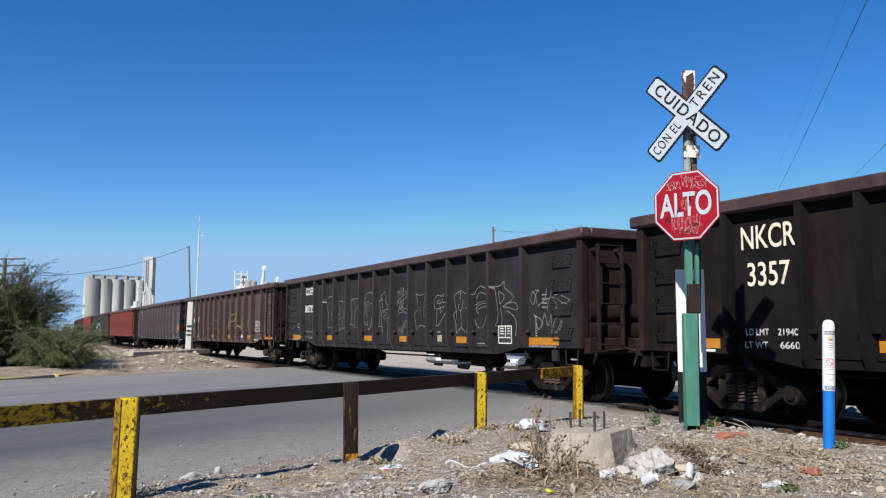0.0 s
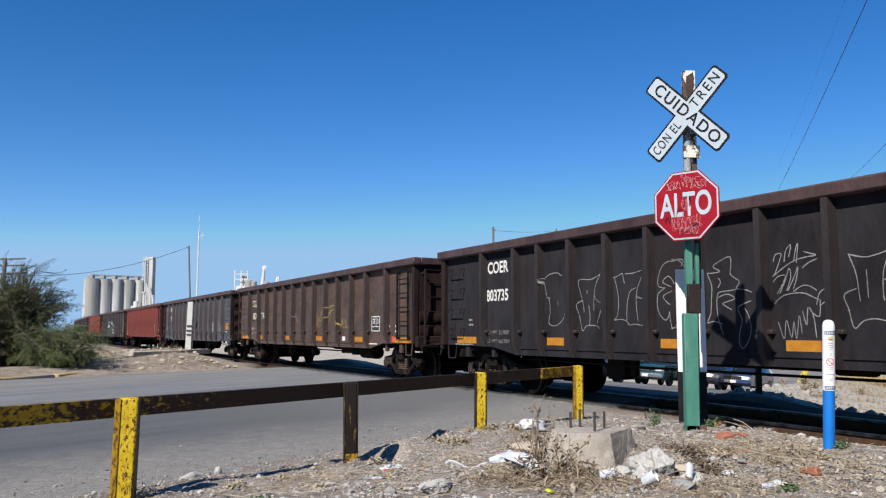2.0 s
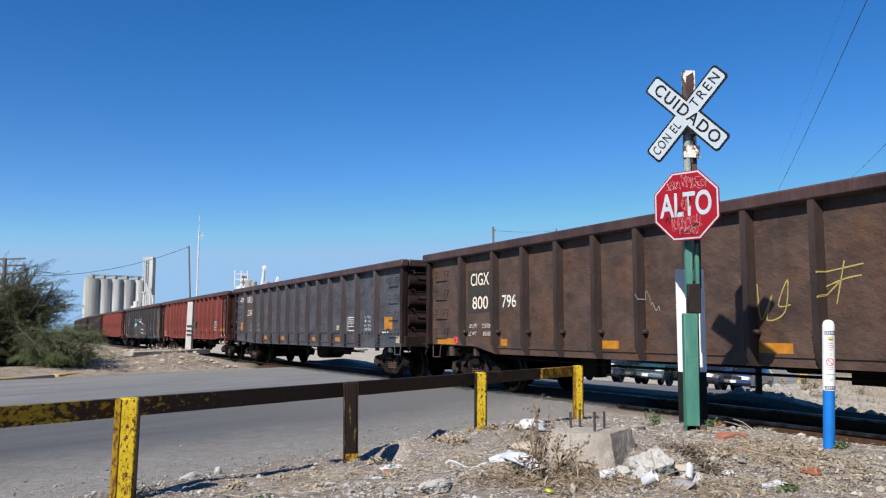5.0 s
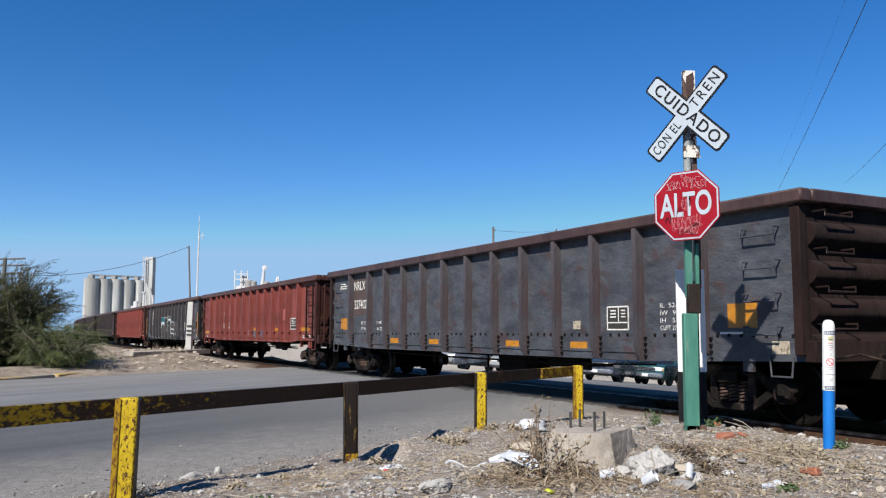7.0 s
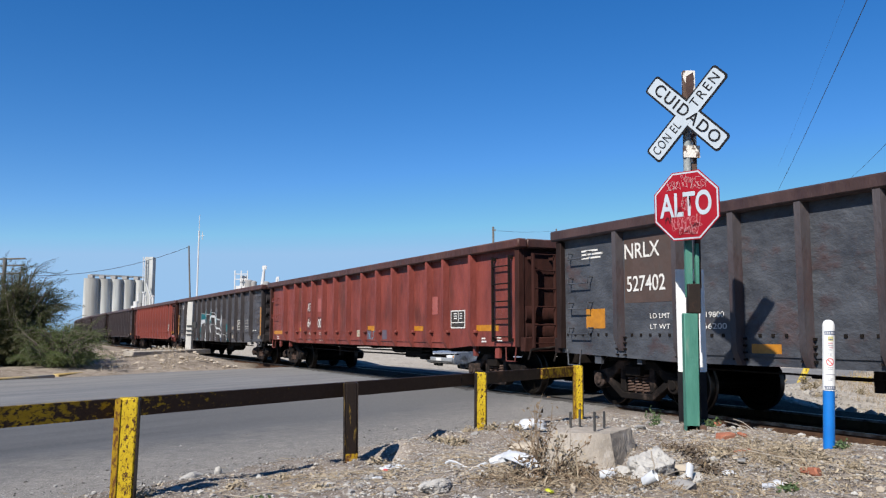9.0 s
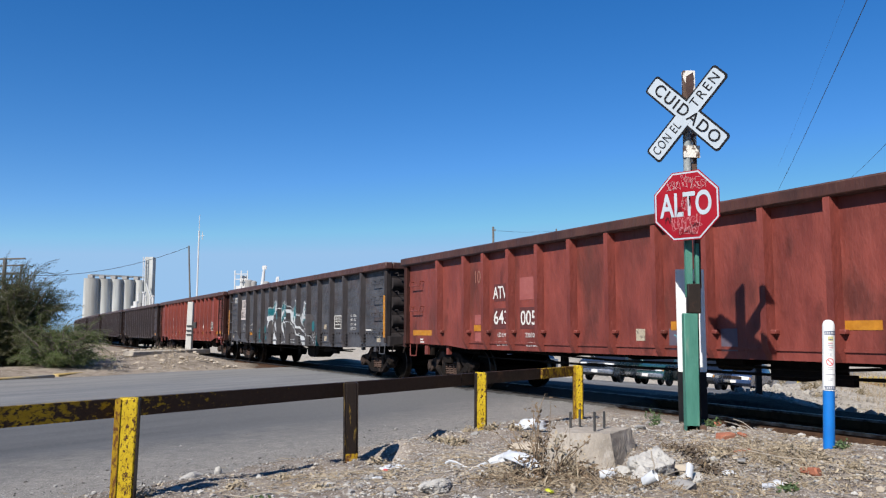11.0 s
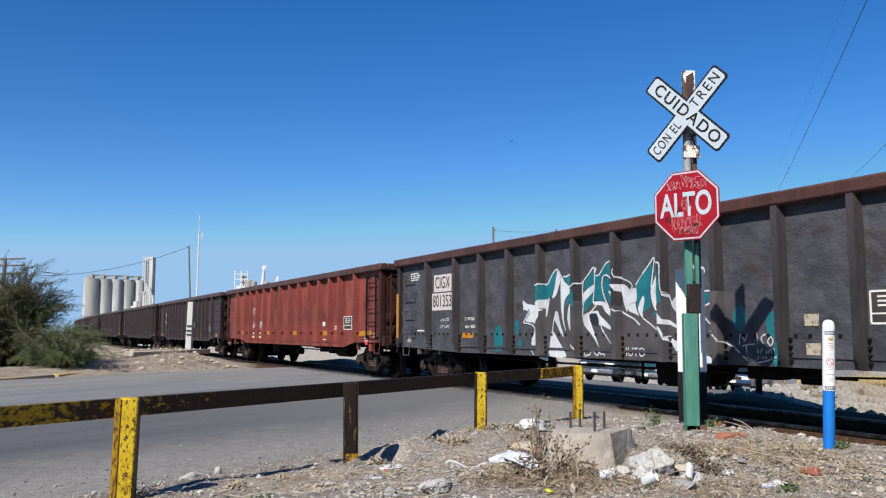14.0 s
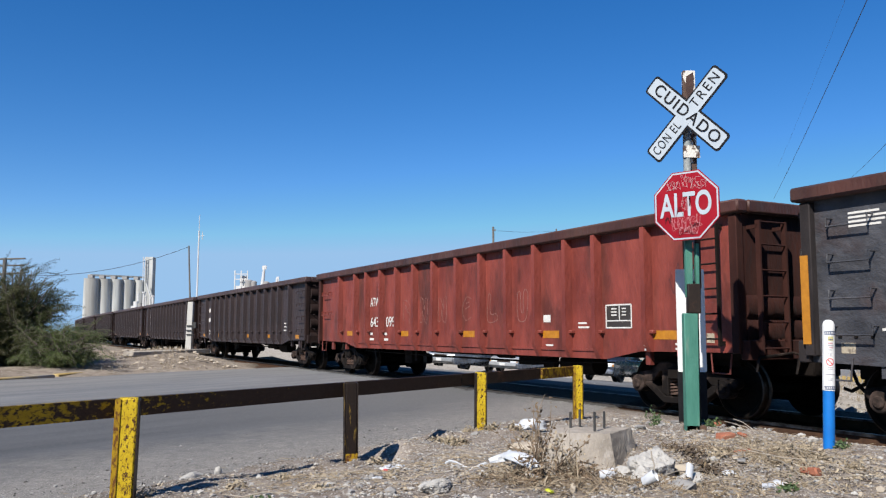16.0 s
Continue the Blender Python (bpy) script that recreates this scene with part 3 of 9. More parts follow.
def rounded(w, h, r, t):
    pts = []
    for cx, cy, a0 in ((w / 2 - r, h / 2 - r, 0), (-w / 2 + r, h / 2 - r, 90), (-w / 2 + r, -h / 2 + r, 180), (w / 2 - r, -h / 2 + r, 270)):
        for k in range(5):
            a = radians(a0 + 22.5 * k)
            pts.append((cx + r * math.cos(a), cy + r * math.sin(a)))
    return Geo().slab(pts, 0, t, "z")


def make_signs():
    pole = thing("sign_pole", "tall pole of two channels, green below and peeling above", "pole", pose(POLE_X, POLE_Y, 0, 0, 0.5, 0))
    part("front_channel", Geo().box((-0.035, -0.02, 0.70), (0.145, 0.10, 1.42)), GREEN_POLE, pole, "thick green-painted lower post", bevel=0.008)
    part("rear_channel", Geo().box((0.022, 0.035, 0.90), (0.09, 0.09, 1.70)), BLACK_LETTER, pole, bevel=0.008)
    part("clamp", Geo().box((0.005, -0.030, 1.565), (0.135, 0.09, 0.31)), BLACK_PAINT, pole, "dark steel clamp between the posts", bevel=0.008)
    part("upper_channel", Geo().box((-0.030, 0.0, 1.98), (0.075, 0.06, 0.80)), GREEN_POLE, pole, "narrow green upper post", bevel=0.006)
    part("splice", Geo().box((0.055, -0.010, 1.90), (0.040, 0.06, 0.50)), GREEN_POLE, pole, bevel=0.006)
    part("upper_rear_channel", Geo().box((0.075, 0.035, 2.05), (0.06, 0.06, 0.75)), BLACK_PAINT, pole)
    part("pipe", Geo().rod((-0.02, 0.0, 2.4), (-0.02, 0.0, 3.40), 0.040, 12), POLE_GREY, pole, "grey pipe")
    part("top_post", Geo().box((0.025, 0.045, 3.22), (0.13, 0.07, 1.66)), POLE_PEEL, pole, "post with peeling white paint over rust", bevel=0.005)
    part("bracket", Geo().box((0.02, -0.02, 3.14), (0.17, 0.05, 0.13)), POLE_PEEL, pole)
    part("bare_patch", Geo().slab([(-0.022, 3.60), (0.006, 3.66), (0.000, 3.78), (-0.016, 3.84), (-0.010, 3.98), (0.066, 4.03), (0.074, 3.90), (0.060, 3.82), (0.070, 3.60)], 0.006, 0.012), RUST_DARK, pole, "dark rust where the paint has peeled")
    part("foot", Geo().box((0.0, 0.0, 0.20), (0.20, 0.14, 0.10)), RUST, pole)

    stop = thing("stop_sign", "red octagonal stop sign with white letters and scratched graffiti", "traffic sign", pose(2.565, 8.53, 2.540, 0, 0, -43))
    def octa(r, t, z0=0.0):
        return Geo().slab([(r * math.cos(radians(22.5 + 45 * k)), r * math.sin(radians(22.5 + 45 * k))) for k in range(8)], z0, z0 + t, "z")
    R = 0.366 / math.cos(radians(22.5))
    sign_flat(octa(R, 0.010), "plate", SIGN_RED, stop, 0, 0, 0)
    sign_flat(octa(R - 0.011, 0.002, 0.010), "border", SIGN_WHITE, stop, 0, 0, 0, "white border line")
    sign_flat(octa(R - 0.029, 0.004, 0.010), "red_field", SIGN_RED, stop, 0, 0, 0)
    sign_flat(words("ALTO", 0.245, 0.008), "lettering", SIGN_WHITE, stop, 0.0, 0.0, 0.018, "white letters").scale = (0.64, 1, 1)
    rnd = random.Random(3)
    for x, z, w, h, n in ((-0.14, 0.22, 0.055, 0.08, 3), (0.06, 0.25, 0.05, 0.11, 4), (0.18, 0.21, 0.05, 0.07, 2), (0.0, 0.02, 0.05, 0.12, 2), (0.0, -0.18, 0.062, 0.12, 6), (0.02, -0.27, 0.06, 0.07, 4)):
        g = Geo()
        for i in range(n):
            for line in wild_letter(rnd, w, h, rnd.randrange(7)) + [scribble(rnd, w, h, 3)]:
                g.add(*stroke([(a + (i - n / 2) * w * 0.95 + rnd.uniform(-0.02, 0.02), b - h / 2 + 0.04 * noise.noise((i * 0.8, z * 9, 1))) for a, b in line], 0.0034))
        sign_flat(g, "scratched_tag", TAG_PALE, stop, x, z, 0.0195)
    for x, z, w, h in ((-0.06, -0.06, 0.10, 0.10), (-0.20, -0.14, 0.10, 0.08), (0.02, -0.29, 0.22, 0.05), (0.10, -0.20, 0.12, 0.10)):
        g = Geo()
        for _ in range(2):
            g.add(*stroke(scribble(rnd, w, h, 6), 0.006))
        sign_flat(g, "dark_scrawl", BLACK_LETTER, stop, x - w / 2, z - h / 2, 0.0205)

    cross = thing("crossbuck", "white crossbuck railway sign with black border and lettering", "railway sign", pose(2.596, 8.535, 3.518, 0, 0, -43))
    for k, (ang, txts) in enumerate(((-45, (("CUIDADO", 0.01, 0.136),)), (45, (("CON EL", -0.320, 0.118), ("TREN", 0.315, 0.126))))):
        at = pose(0, 0, 0, 90, 0, 0) @ pose(0, 0.022 * (1 - k), 0.001 * k, 0, 0, ang)
        blade = part("blade", rounded(1.148, 0.222, 0.04, 0.006).made("blade"), BLACK_LETTER, cross, "black-edged white board", at=at)
        part("white_face", rounded(1.102, 0.178, 0.03, 0.002).made("white_face"), SIGN_WHITE, blade, at=pose(0, 0, 0.0085 + 0.002 * k))
        for text, off, hh in txts:
            o = part("lettering", words(text, hh * 0.90, {"CUIDADO": 0.0015, "CON EL": 0.0, "TREN": 0.0}[text], {"CUIDADO": 1.22, "CON EL": 1.18, "TREN": 1.30}[text]), BLACK_LETTER, blade, at=pose(off, 0, 0.0160))
            o.scale = ({"CUIDADO": 1.06, "CON EL": 0.66, "TREN": 0.86}[text], 1, 1)

    # low back-to-back sign board behind the pole
    board = thing("marker_board", "narrow white and black board on a low post behind the pole", "sign", pose(2.792, 9.25, 0, 0, 0, -5))
    part("white_board", rounded(0.315, 1.15, 0.012, 0.012).made("white_board"), WHITE_PAINT, board, "sun-bleached white board", at=pose(0.0, 0.0, 1.345, 90, 0, 0))
    part("black_foot", Geo().box((-0.005, 0.0, 0.46), (0.315, 0.012, 0.62)), BLACK_LETTER, board, "black lower part")
    part("stake", Geo().box((0.0, 0.03, 0.85), (0.06, 0.04, 1.7)), RUST, board)

    marker = thing("pipeline_marker", "blue and white round-topped plastic marker post", "marker post", pose(3.362, 7.28, 0, 0, 2.4, 0))
    part("blue_tube", Geo().rod((0, 0, 0.0), (0, 0, 0.705), 0.049, 20), BLUE, marker, "bright blue plastic tube")
    cap = Geo().rod((0, 0, 0.705), (0, 0, 1.255), 0.052, 20).lathe([(0.052, 1.255), (0.050, 1.285), (0.040, 1.31), (0.022, 1.322), (0.0, 1.325)], 20)
    part("white_sleeve", cap, WHITE_PAINT, marker, "white printed sleeve")
    def band(z, h, mt, a0, a1, nm):
        g = Geo()
        vs, n = [], 10
        for i in range(n + 1):
            a = radians(a0 + (a1 - a0) * i / n)
            for zz in (z - h / 2, z + h / 2):
                vs.append((0.0535 * math.cos(a), 0.0535 * math.sin(a), zz))
        g.add(vs, [(2 * i, 2 * i + 2, 2 * i + 3, 2 * i + 1) for i in range(n)])
        part(nm, g, mt, marker)
    NAVY = mat("navy_print", (0.03, 0.05, 0.14), (0.05, 0.08, 0.2), 0.5, 0, 9, 0.0)
    OCHRE = mat("ochre_print", (0.50, 0.44, 0.17), (0.58, 0.53, 0.30), 0.5, 0, 9, 0.0)
    PINK = mat("faded_red_print", (0.50, 0.26, 0.28), (0.58, 0.36, 0.38), 0.5, 0, 30, 0.0)
    GREYP = mat("grey_print", (0.36, 0.36, 0.40), (0.44, 0.44, 0.48), 0.5, 0, 9, 0.0)
    for z, h, mt, a0, a1 in ((1.222, 0.006, NAVY, 205, 335), (1.196, 0.006, NAVY, 205, 335), (1.158, 0.040, OCHRE, 238, 290), (1.150, 0.008, NAVY, 244, 284), (1.118, 0.012, PINK, 240, 284), (1.098, 0.008, GREYP, 236, 290), (1.080, 0.010, PINK, 250, 288), (1.060, 0.006, GREYP, 238, 276), (0.905, 0.006, GREYP, 238, 282), (0.890, 0.005, GREYP, 238, 282), (0.846, 0.007, GREYP, 215, 325), (0.808, 0.005, GREYP, 236, 286), (0.795, 0.005, GREYP, 236, 276), (0.742, 0.006, NAVY, 205, 335), (0.718, 0.006, NAVY, 205, 335)):
        band(z, h, mt, a0, a1, "printed_band")
    for k in range(8):
        for z in (1.209, 0.730):
            band(z, 0.012, NAVY, 208 + 16 * k, 217 + 16 * k, "printed_mark")
    band(1.018, 0.030, GREYP, 254, 262, "printed_mark")
    for a0 in (242, 270):
        band(1.020, 0.034, GREYP, a0, a0 + 3, "printed_mark")
    g = Geo()
    for k in range(24):
        a, e = 2 * math.pi * k / 24, 2 * math.pi * (k + 1) / 24
        for r0, r1 in ((0.026, 0.033),):
            vs = []
            for rr in (r0, r1):
                for ang in (a, e):
                    u, w = rr * math.cos(ang), rr * math.sin(ang)
                    th = radians(258) + u / 0.0535
                    vs.append((0.0538 * math.cos(th), 0.0538 * math.sin(th), 0.955 + w))
            g.add(vs, [(0, 1, 3, 2)])
    for k in range(6):
        vs = []
        for u, w in ((-0.021 + 0.007 * k, 0.021 - 0.007 * k), (-0.014 + 0.007 * k, 0.014 - 0.007 * k)):
            for e in (-0.0025, 0.0025):
                th = radians(258) + (u + e) / 0.0535
                vs.append((0.0538 * math.cos(th), 0.0538 * math.sin(th), 0.955 + w + e))
        g.add(vs, [(0, 1, 3, 2)])
    part("prohibition_ring", g, RED_STICKER, marker, "red ring with a slash")





make_barrier()
# ---- the train: open gondola cars, 16.2 m long, on two-axle bogies ----
HALF, BODY_Y, POST_Y, TOP = 8.10, 1.40, 1.55, 2.962
BOGIE_X, AXLE_X, WHEEL_R = 6.58, 0.865, 0.42
WHEELSETS, STARTS = [], []


def wheelset_mesh():
    g = Geo()
    g.rod((0, -1.06, 0), (0, 1.06, 0), 0.075, 12)
    rims = []
    for k in (-1, 1):
        rim = Geo()
        m = Matrix.Translation((0, k * 0.72, 0)) @ Matrix.Rotation(-k * math.pi / 2, 4, "X")
        g.lathe([(0.02, 0.10), (0.12, 0.10), (0.14, 0.05), (0.33, 0.03), (0.36, 0.07), (0.40, 0.075)], 28, m)
        g.lathe([(0.445, -0.065), (0.36, -0.07), (0.33, -0.03), (0.14, -0.02), (0.02, -0.06)], 28, m)
        for j in range(4):
            a = j * math.pi / 2
            g.rod((0.24 * math.cos(a), k * 0.73, 0.24 * math.sin(a)), (0.24 * math.cos(a), k * 0.77, 0.24 * math.sin(a)), 0.030, 8)
        rim.lathe([(0.40, 0.075), (0.42, 0.066), (WHEEL_R, -0.03), (0.448, -0.04), (0.445, -0.065)], 36, m)
        rims.append(rim.made("tread"))
    return g.made("wheelset"), rims


def bogie_meshes():
    side, spring, bolster = Geo(), Geo(), Geo()
    lower = [(-0.60, 0.34), (-0.34, 0.17), (0.34, 0.17), (0.60, 0.34), (0.98, 0.40), (1.08, 0.46), (1.08, 0.56), (0.60, 0.62), (0.40, 0.74), (-0.40, 0.74), (-0.60, 0.62), (-1.08, 0.56), (-1.08, 0.46), (-0.98, 0.40)]
    # cast side frame as bars round its openings
    side.slab([(-1.08, 0.46), (-0.98, 0.40), (-0.60, 0.46), (-0.42, 0.62), (0.42, 0.62), (0.60, 0.46), (0.98, 0.40), (1.08, 0.46), (1.08, 0.56), (0.62, 0.63), (0.42, 0.76), (-0.42, 0.76), (-0.62, 0.63), (-1.08, 0.56)], -0.07, 0.07)
    side.slab([(-0.80, 0.44), (-0.36, 0.15), (0.36, 0.15), (0.80, 0.44), (0.62, 0.46), (0.32, 0.25), (-0.32, 0.25), (-0.62, 0.46)], -0.08, 0.08)
    for k in (-1, 1):
        side.slab([(k * 0.27, 0.24), (k * 0.40, 0.30), (k * 0.40, 0.64), (k * 0.27, 0.64)], -0.06, 0.06)
        side.rod((k * AXLE_X, -0.13, 0.42), (k * AXLE_X, 0.06, 0.42), 0.135, 14)
        side.rod((k * AXLE_X, -0.16, 0.42), (k * AXLE_X, -0.13, 0.42), 0.075, 12)
    coil = [(0.066 * math.cos(k * math.pi / 5), 0.066 * math.sin(k * math.pi / 5), 0.255 + 0.285 * k / 60) for k in range(61)]
    spring.tube(coil, 0.017, 5)
    bolster.box((0, 0, 0.60), (0.36, 2.30, 0.16)).box((0, 0, 0.72), (0.5, 0.5, 0.12)).box((0, 0, 0.40), (0.95, 1.24, 0.34)).box((0, 0, 0.80), (1.9, 1.7, 0.14)).box((0.3, 0, 0.36), (0.06, 1.5, 0.08)).box((-0.3, 0, 0.36), (0.06, 1.5, 0.08))
    for k in (-1, 1):
        bolster.box((0.44 * k, 0.72, 0.42), (0.06, 0.12, 0.30)).box((0.44 * k, -0.72, 0.42), (0.06, 0.12, 0.30))
    return side.made("side_frame", 0.012), spring.made("coil_spring"), bolster.made("bolster", 0.01)


WHEEL_ME, TREAD_ME = wheelset_mesh()
SIDE_ME, SPRING_ME, BOLSTER_ME = bogie_meshes()


def add_bogie(car, x):
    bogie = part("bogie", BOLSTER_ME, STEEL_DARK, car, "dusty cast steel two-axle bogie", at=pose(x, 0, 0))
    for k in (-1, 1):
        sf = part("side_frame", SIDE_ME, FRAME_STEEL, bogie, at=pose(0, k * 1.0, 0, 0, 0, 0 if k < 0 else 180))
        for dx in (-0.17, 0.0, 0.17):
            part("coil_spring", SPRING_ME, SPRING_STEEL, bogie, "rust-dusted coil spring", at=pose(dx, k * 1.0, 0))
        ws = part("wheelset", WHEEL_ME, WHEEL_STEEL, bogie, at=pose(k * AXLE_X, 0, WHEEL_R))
        WHEELSETS.append((ws, k * AXLE_X))
    return bogie


def side_profile(belly, straight=False):
    lo = 0.78 if belly else 0.86
    if straight:
        return [(-HALF, TOP - 0.10), (-HALF, 0.86), (-5.3, lo), (5.3, lo), (HALF, 0.86), (HALF, TOP - 0.10)]
    return [(-HALF, TOP - 0.10), (-HALF, 0.94), (-6.1, 0.92), (-5.3, lo), (5.3, lo), (6.1, 0.92), (HALF, 0.94), (HALF, TOP - 0.10)]


POSTS = (-6.35, -5.17, -4.38, -3.46, -2.50, -1.53, -0.54, 0.54, 1.53, 2.50, 3.46, 4.38, 5.17, 6.35)
POSTS_EVEN = (-6.50, -5.20, -4.15, -3.10, -2.07, -1.04, 0.0, 1.04, 2.07, 3.10, 4.15, 5.20, 6.50)


def post_mesh(lo):
    """A tapering pressed-steel side post, proud of the side sheet, foot curled under the sill."""
    g = Geo()
    w, wt, o = 0.070, 0.046, -0.018
    rows = [(TOP - 0.15, 0.135), (lo + 0.42, 0.135), (lo + 0.20, 0.135), (lo + 0.0, 0.03)]
    vs = []
    for z, dep in rows:
        vs += [(o - w, 0.0, z), (o - wt, -dep, z), (o + wt, -dep, z), (o + w, 0.0, z)]
    fs = []
    for i in range(len(rows) - 1):
        a, b = 4 * i, 4 * i + 4
        fs += [(a, a + 1, b + 1, b), (a + 1, a + 2, b + 2, b + 1), (a + 2, a + 3, b + 3, b + 2), (a + 3, a, b, b + 3)]
    g.add(vs, fs + [(0, 3, 2, 1), (len(vs) - 4, len(vs) - 3, len(vs) - 2, len(vs) - 1)])
    return g.made("side_post")


def grab(g, x, z, w, y, out=0.10):
    g.tube([(x - w / 2, y, z + 0.10), (x - w / 2, y - out, z + 0.10), (x - w / 2, y - out, z), (x + w / 2, y - out, z), (x + w / 2, y - out, z + 0.10), (x + w / 2, y, z + 0.10)], 0.011, 6)


def put_flat(name, me, material, car, x, z, y=-BODY_Y - 0.006, label=""):
    """A flat piece on the side sheet that faces the road."""
    return part(name, me, material, car, label, at=pose(x, y, z, 90, 0, 0))


def panel(w, h, t=0.004):
    return Geo().box((0, 0, t / 2), (w, h, t))


def stroke(points, width, closed=False, jitter=0.0, rnd=None):
    """A flat brush line through a few points, smoothed."""
    pts = [Vector((p[0], p[1], 0)) for p in points]
    out = []
    n = len(pts)
    for i in range(n - 1):
        p0, p1, p2, p3 = pts[max(0, i - 1)], pts[i], pts[i + 1], pts[min(n - 1, i + 2)]
        for k in range(6):
            t = k / 6
            out.append(0.5 * ((2 * p1) + (p2 - p0) * t + (2 * p0 - 5 * p1 + 4 * p2 - p3) * t * t + (3 * p1 - p0 - 3 * p2 + p3) * t ** 3))
    out.append(pts[-1])
    vs, fs = [], []
    for i, p in enumerate(out):
        d = (out[min(i + 1, len(out) - 1)] - out[max(i - 1, 0)])
        d = d.normalized() if d.length > 1e-6 else Vector((1, 0, 0))
        w = width * (0.8 + 0.4 * noise.noise((i * 0.7, p.x * 3, 2.0)))
        o = Vector((-d.y, d.x, 0)) * w / 2
        vs += [p + o, p - o]
    for i in range(len(out) - 1):
        fs.append((2 * i, 2 * i + 1, 2 * i + 3, 2 * i + 2))
    return vs, fs


def wild_letter(rnd, w, h, kind):
    """Loose hollow letter shapes of sprayed line work."""
    first = {
        0: [[(0.1, 1), (0.3, 0.96), (0.25, 0.3), (0.8, 0.25), (0.85, 0.02), (0.05, 0.0), (0.1, 1)]],
        1: [[(0.2, 0.95), (0.75, 1.0), (0.6, 0.8), (0.62, 0.2), (0.8, 0.05), (0.15, 0.0), (0.38, 0.2), (0.36, 0.8), (0.2, 0.95)]],
        2: [[(0.05, 0.0), (0.1, 1.0), (0.4, 0.95), (0.6, 0.5), (0.65, 1.0), (0.95, 0.95), (0.9, 0.0), (0.62, 0.05), (0.4, 0.45), (0.3, 0.02), (0.05, 0.0)]],
        3: [[(0.9, 0.9), (0.5, 1.0), (0.1, 0.75), (0.05, 0.3), (0.4, 0.0), (0.9, 0.1)], [(0.3, 0.5), (0.8, 0.56)], [(0.35, 0.75), (0.75, 0.8)]],
    }
    second = {
        4: [[(0.1, 0.0), (0.05, 0.9), (0.5, 1.0), (0.95, 0.75), (0.5, 0.52), (0.95, 0.4), (0.8, -0.15)], [(0.3, 0.8), (0.55, 0.75), (0.32, 0.6)]],
        5: [[(0.9, 0.95), (0.4, 1.0), (0.15, 0.75), (0.8, 0.45), (0.75, 0.1), (0.2, 0.0), (0.1, 0.2)], [(0.45, 0.8), (0.3, 0.7)]],
        6: [[(0.05, 1.0), (0.3, 0.98), (0.35, 0.3), (0.6, 0.3), (0.65, 1.0), (0.95, 0.95), (0.85, 0.1), (0.5, -0.05), (0.12, 0.1), (0.05, 1.0)]],
    }
    return [[((x + rnd.uniform(-0.05, 0.05)) * w, (y + rnd.uniform(-0.05, 0.05)) * h) for x, y in line] for line in (first[kind] if kind < 4 else second[kind])]


def scribble(rnd, w, h, n):
    return [(w * (i + rnd.uniform(-0.4, 0.8)) / n, h * rnd.random()) for i in range(n)]


def sprayed(car, name, lines, width, material, x, z, label="", y=-BODY_Y - 0.012):
    g = Geo()
    for line in lines:
        g.add(*stroke(line, width))
    return put_flat(name, g.made(name, flat=True), material, car, x, z, y, label)


def paint(name, base, dark, rust, amount, patch=0.8, stain=None, streak=0.42, gloss=0.38, sheen=0.12):
    base, dark, rust = (tuple(0.66 * k for k in c) for c in (base, dark, rust))
    m = mat(name, tuple(0.86 * k for k in base), tuple(1.16 * k for k in dark), 0.60 if gloss > 0.2 else 0.80, 0.0, 2.0, 0.8, rust, 1.3, amount, (1.0, 1.0, streak), 0.0, 5.2, gloss, patch, stain or tuple(0.55 * k for k in base), 2.6, (0.56, 0.74))
    b = m.node_tree.nodes["Principled BSDF"]
    b.inputs["Normal"].links[0].from_node.inputs["Distance"].default_value = 0.038
    b.inputs["Sheen Weight"].default_value, b.inputs["Sheen Roughness"].default_value = sheen, 0.40
    b.inputs["Sheen Tint"].default_value = (0.56, 0.53, 0.54, 1)
    return m


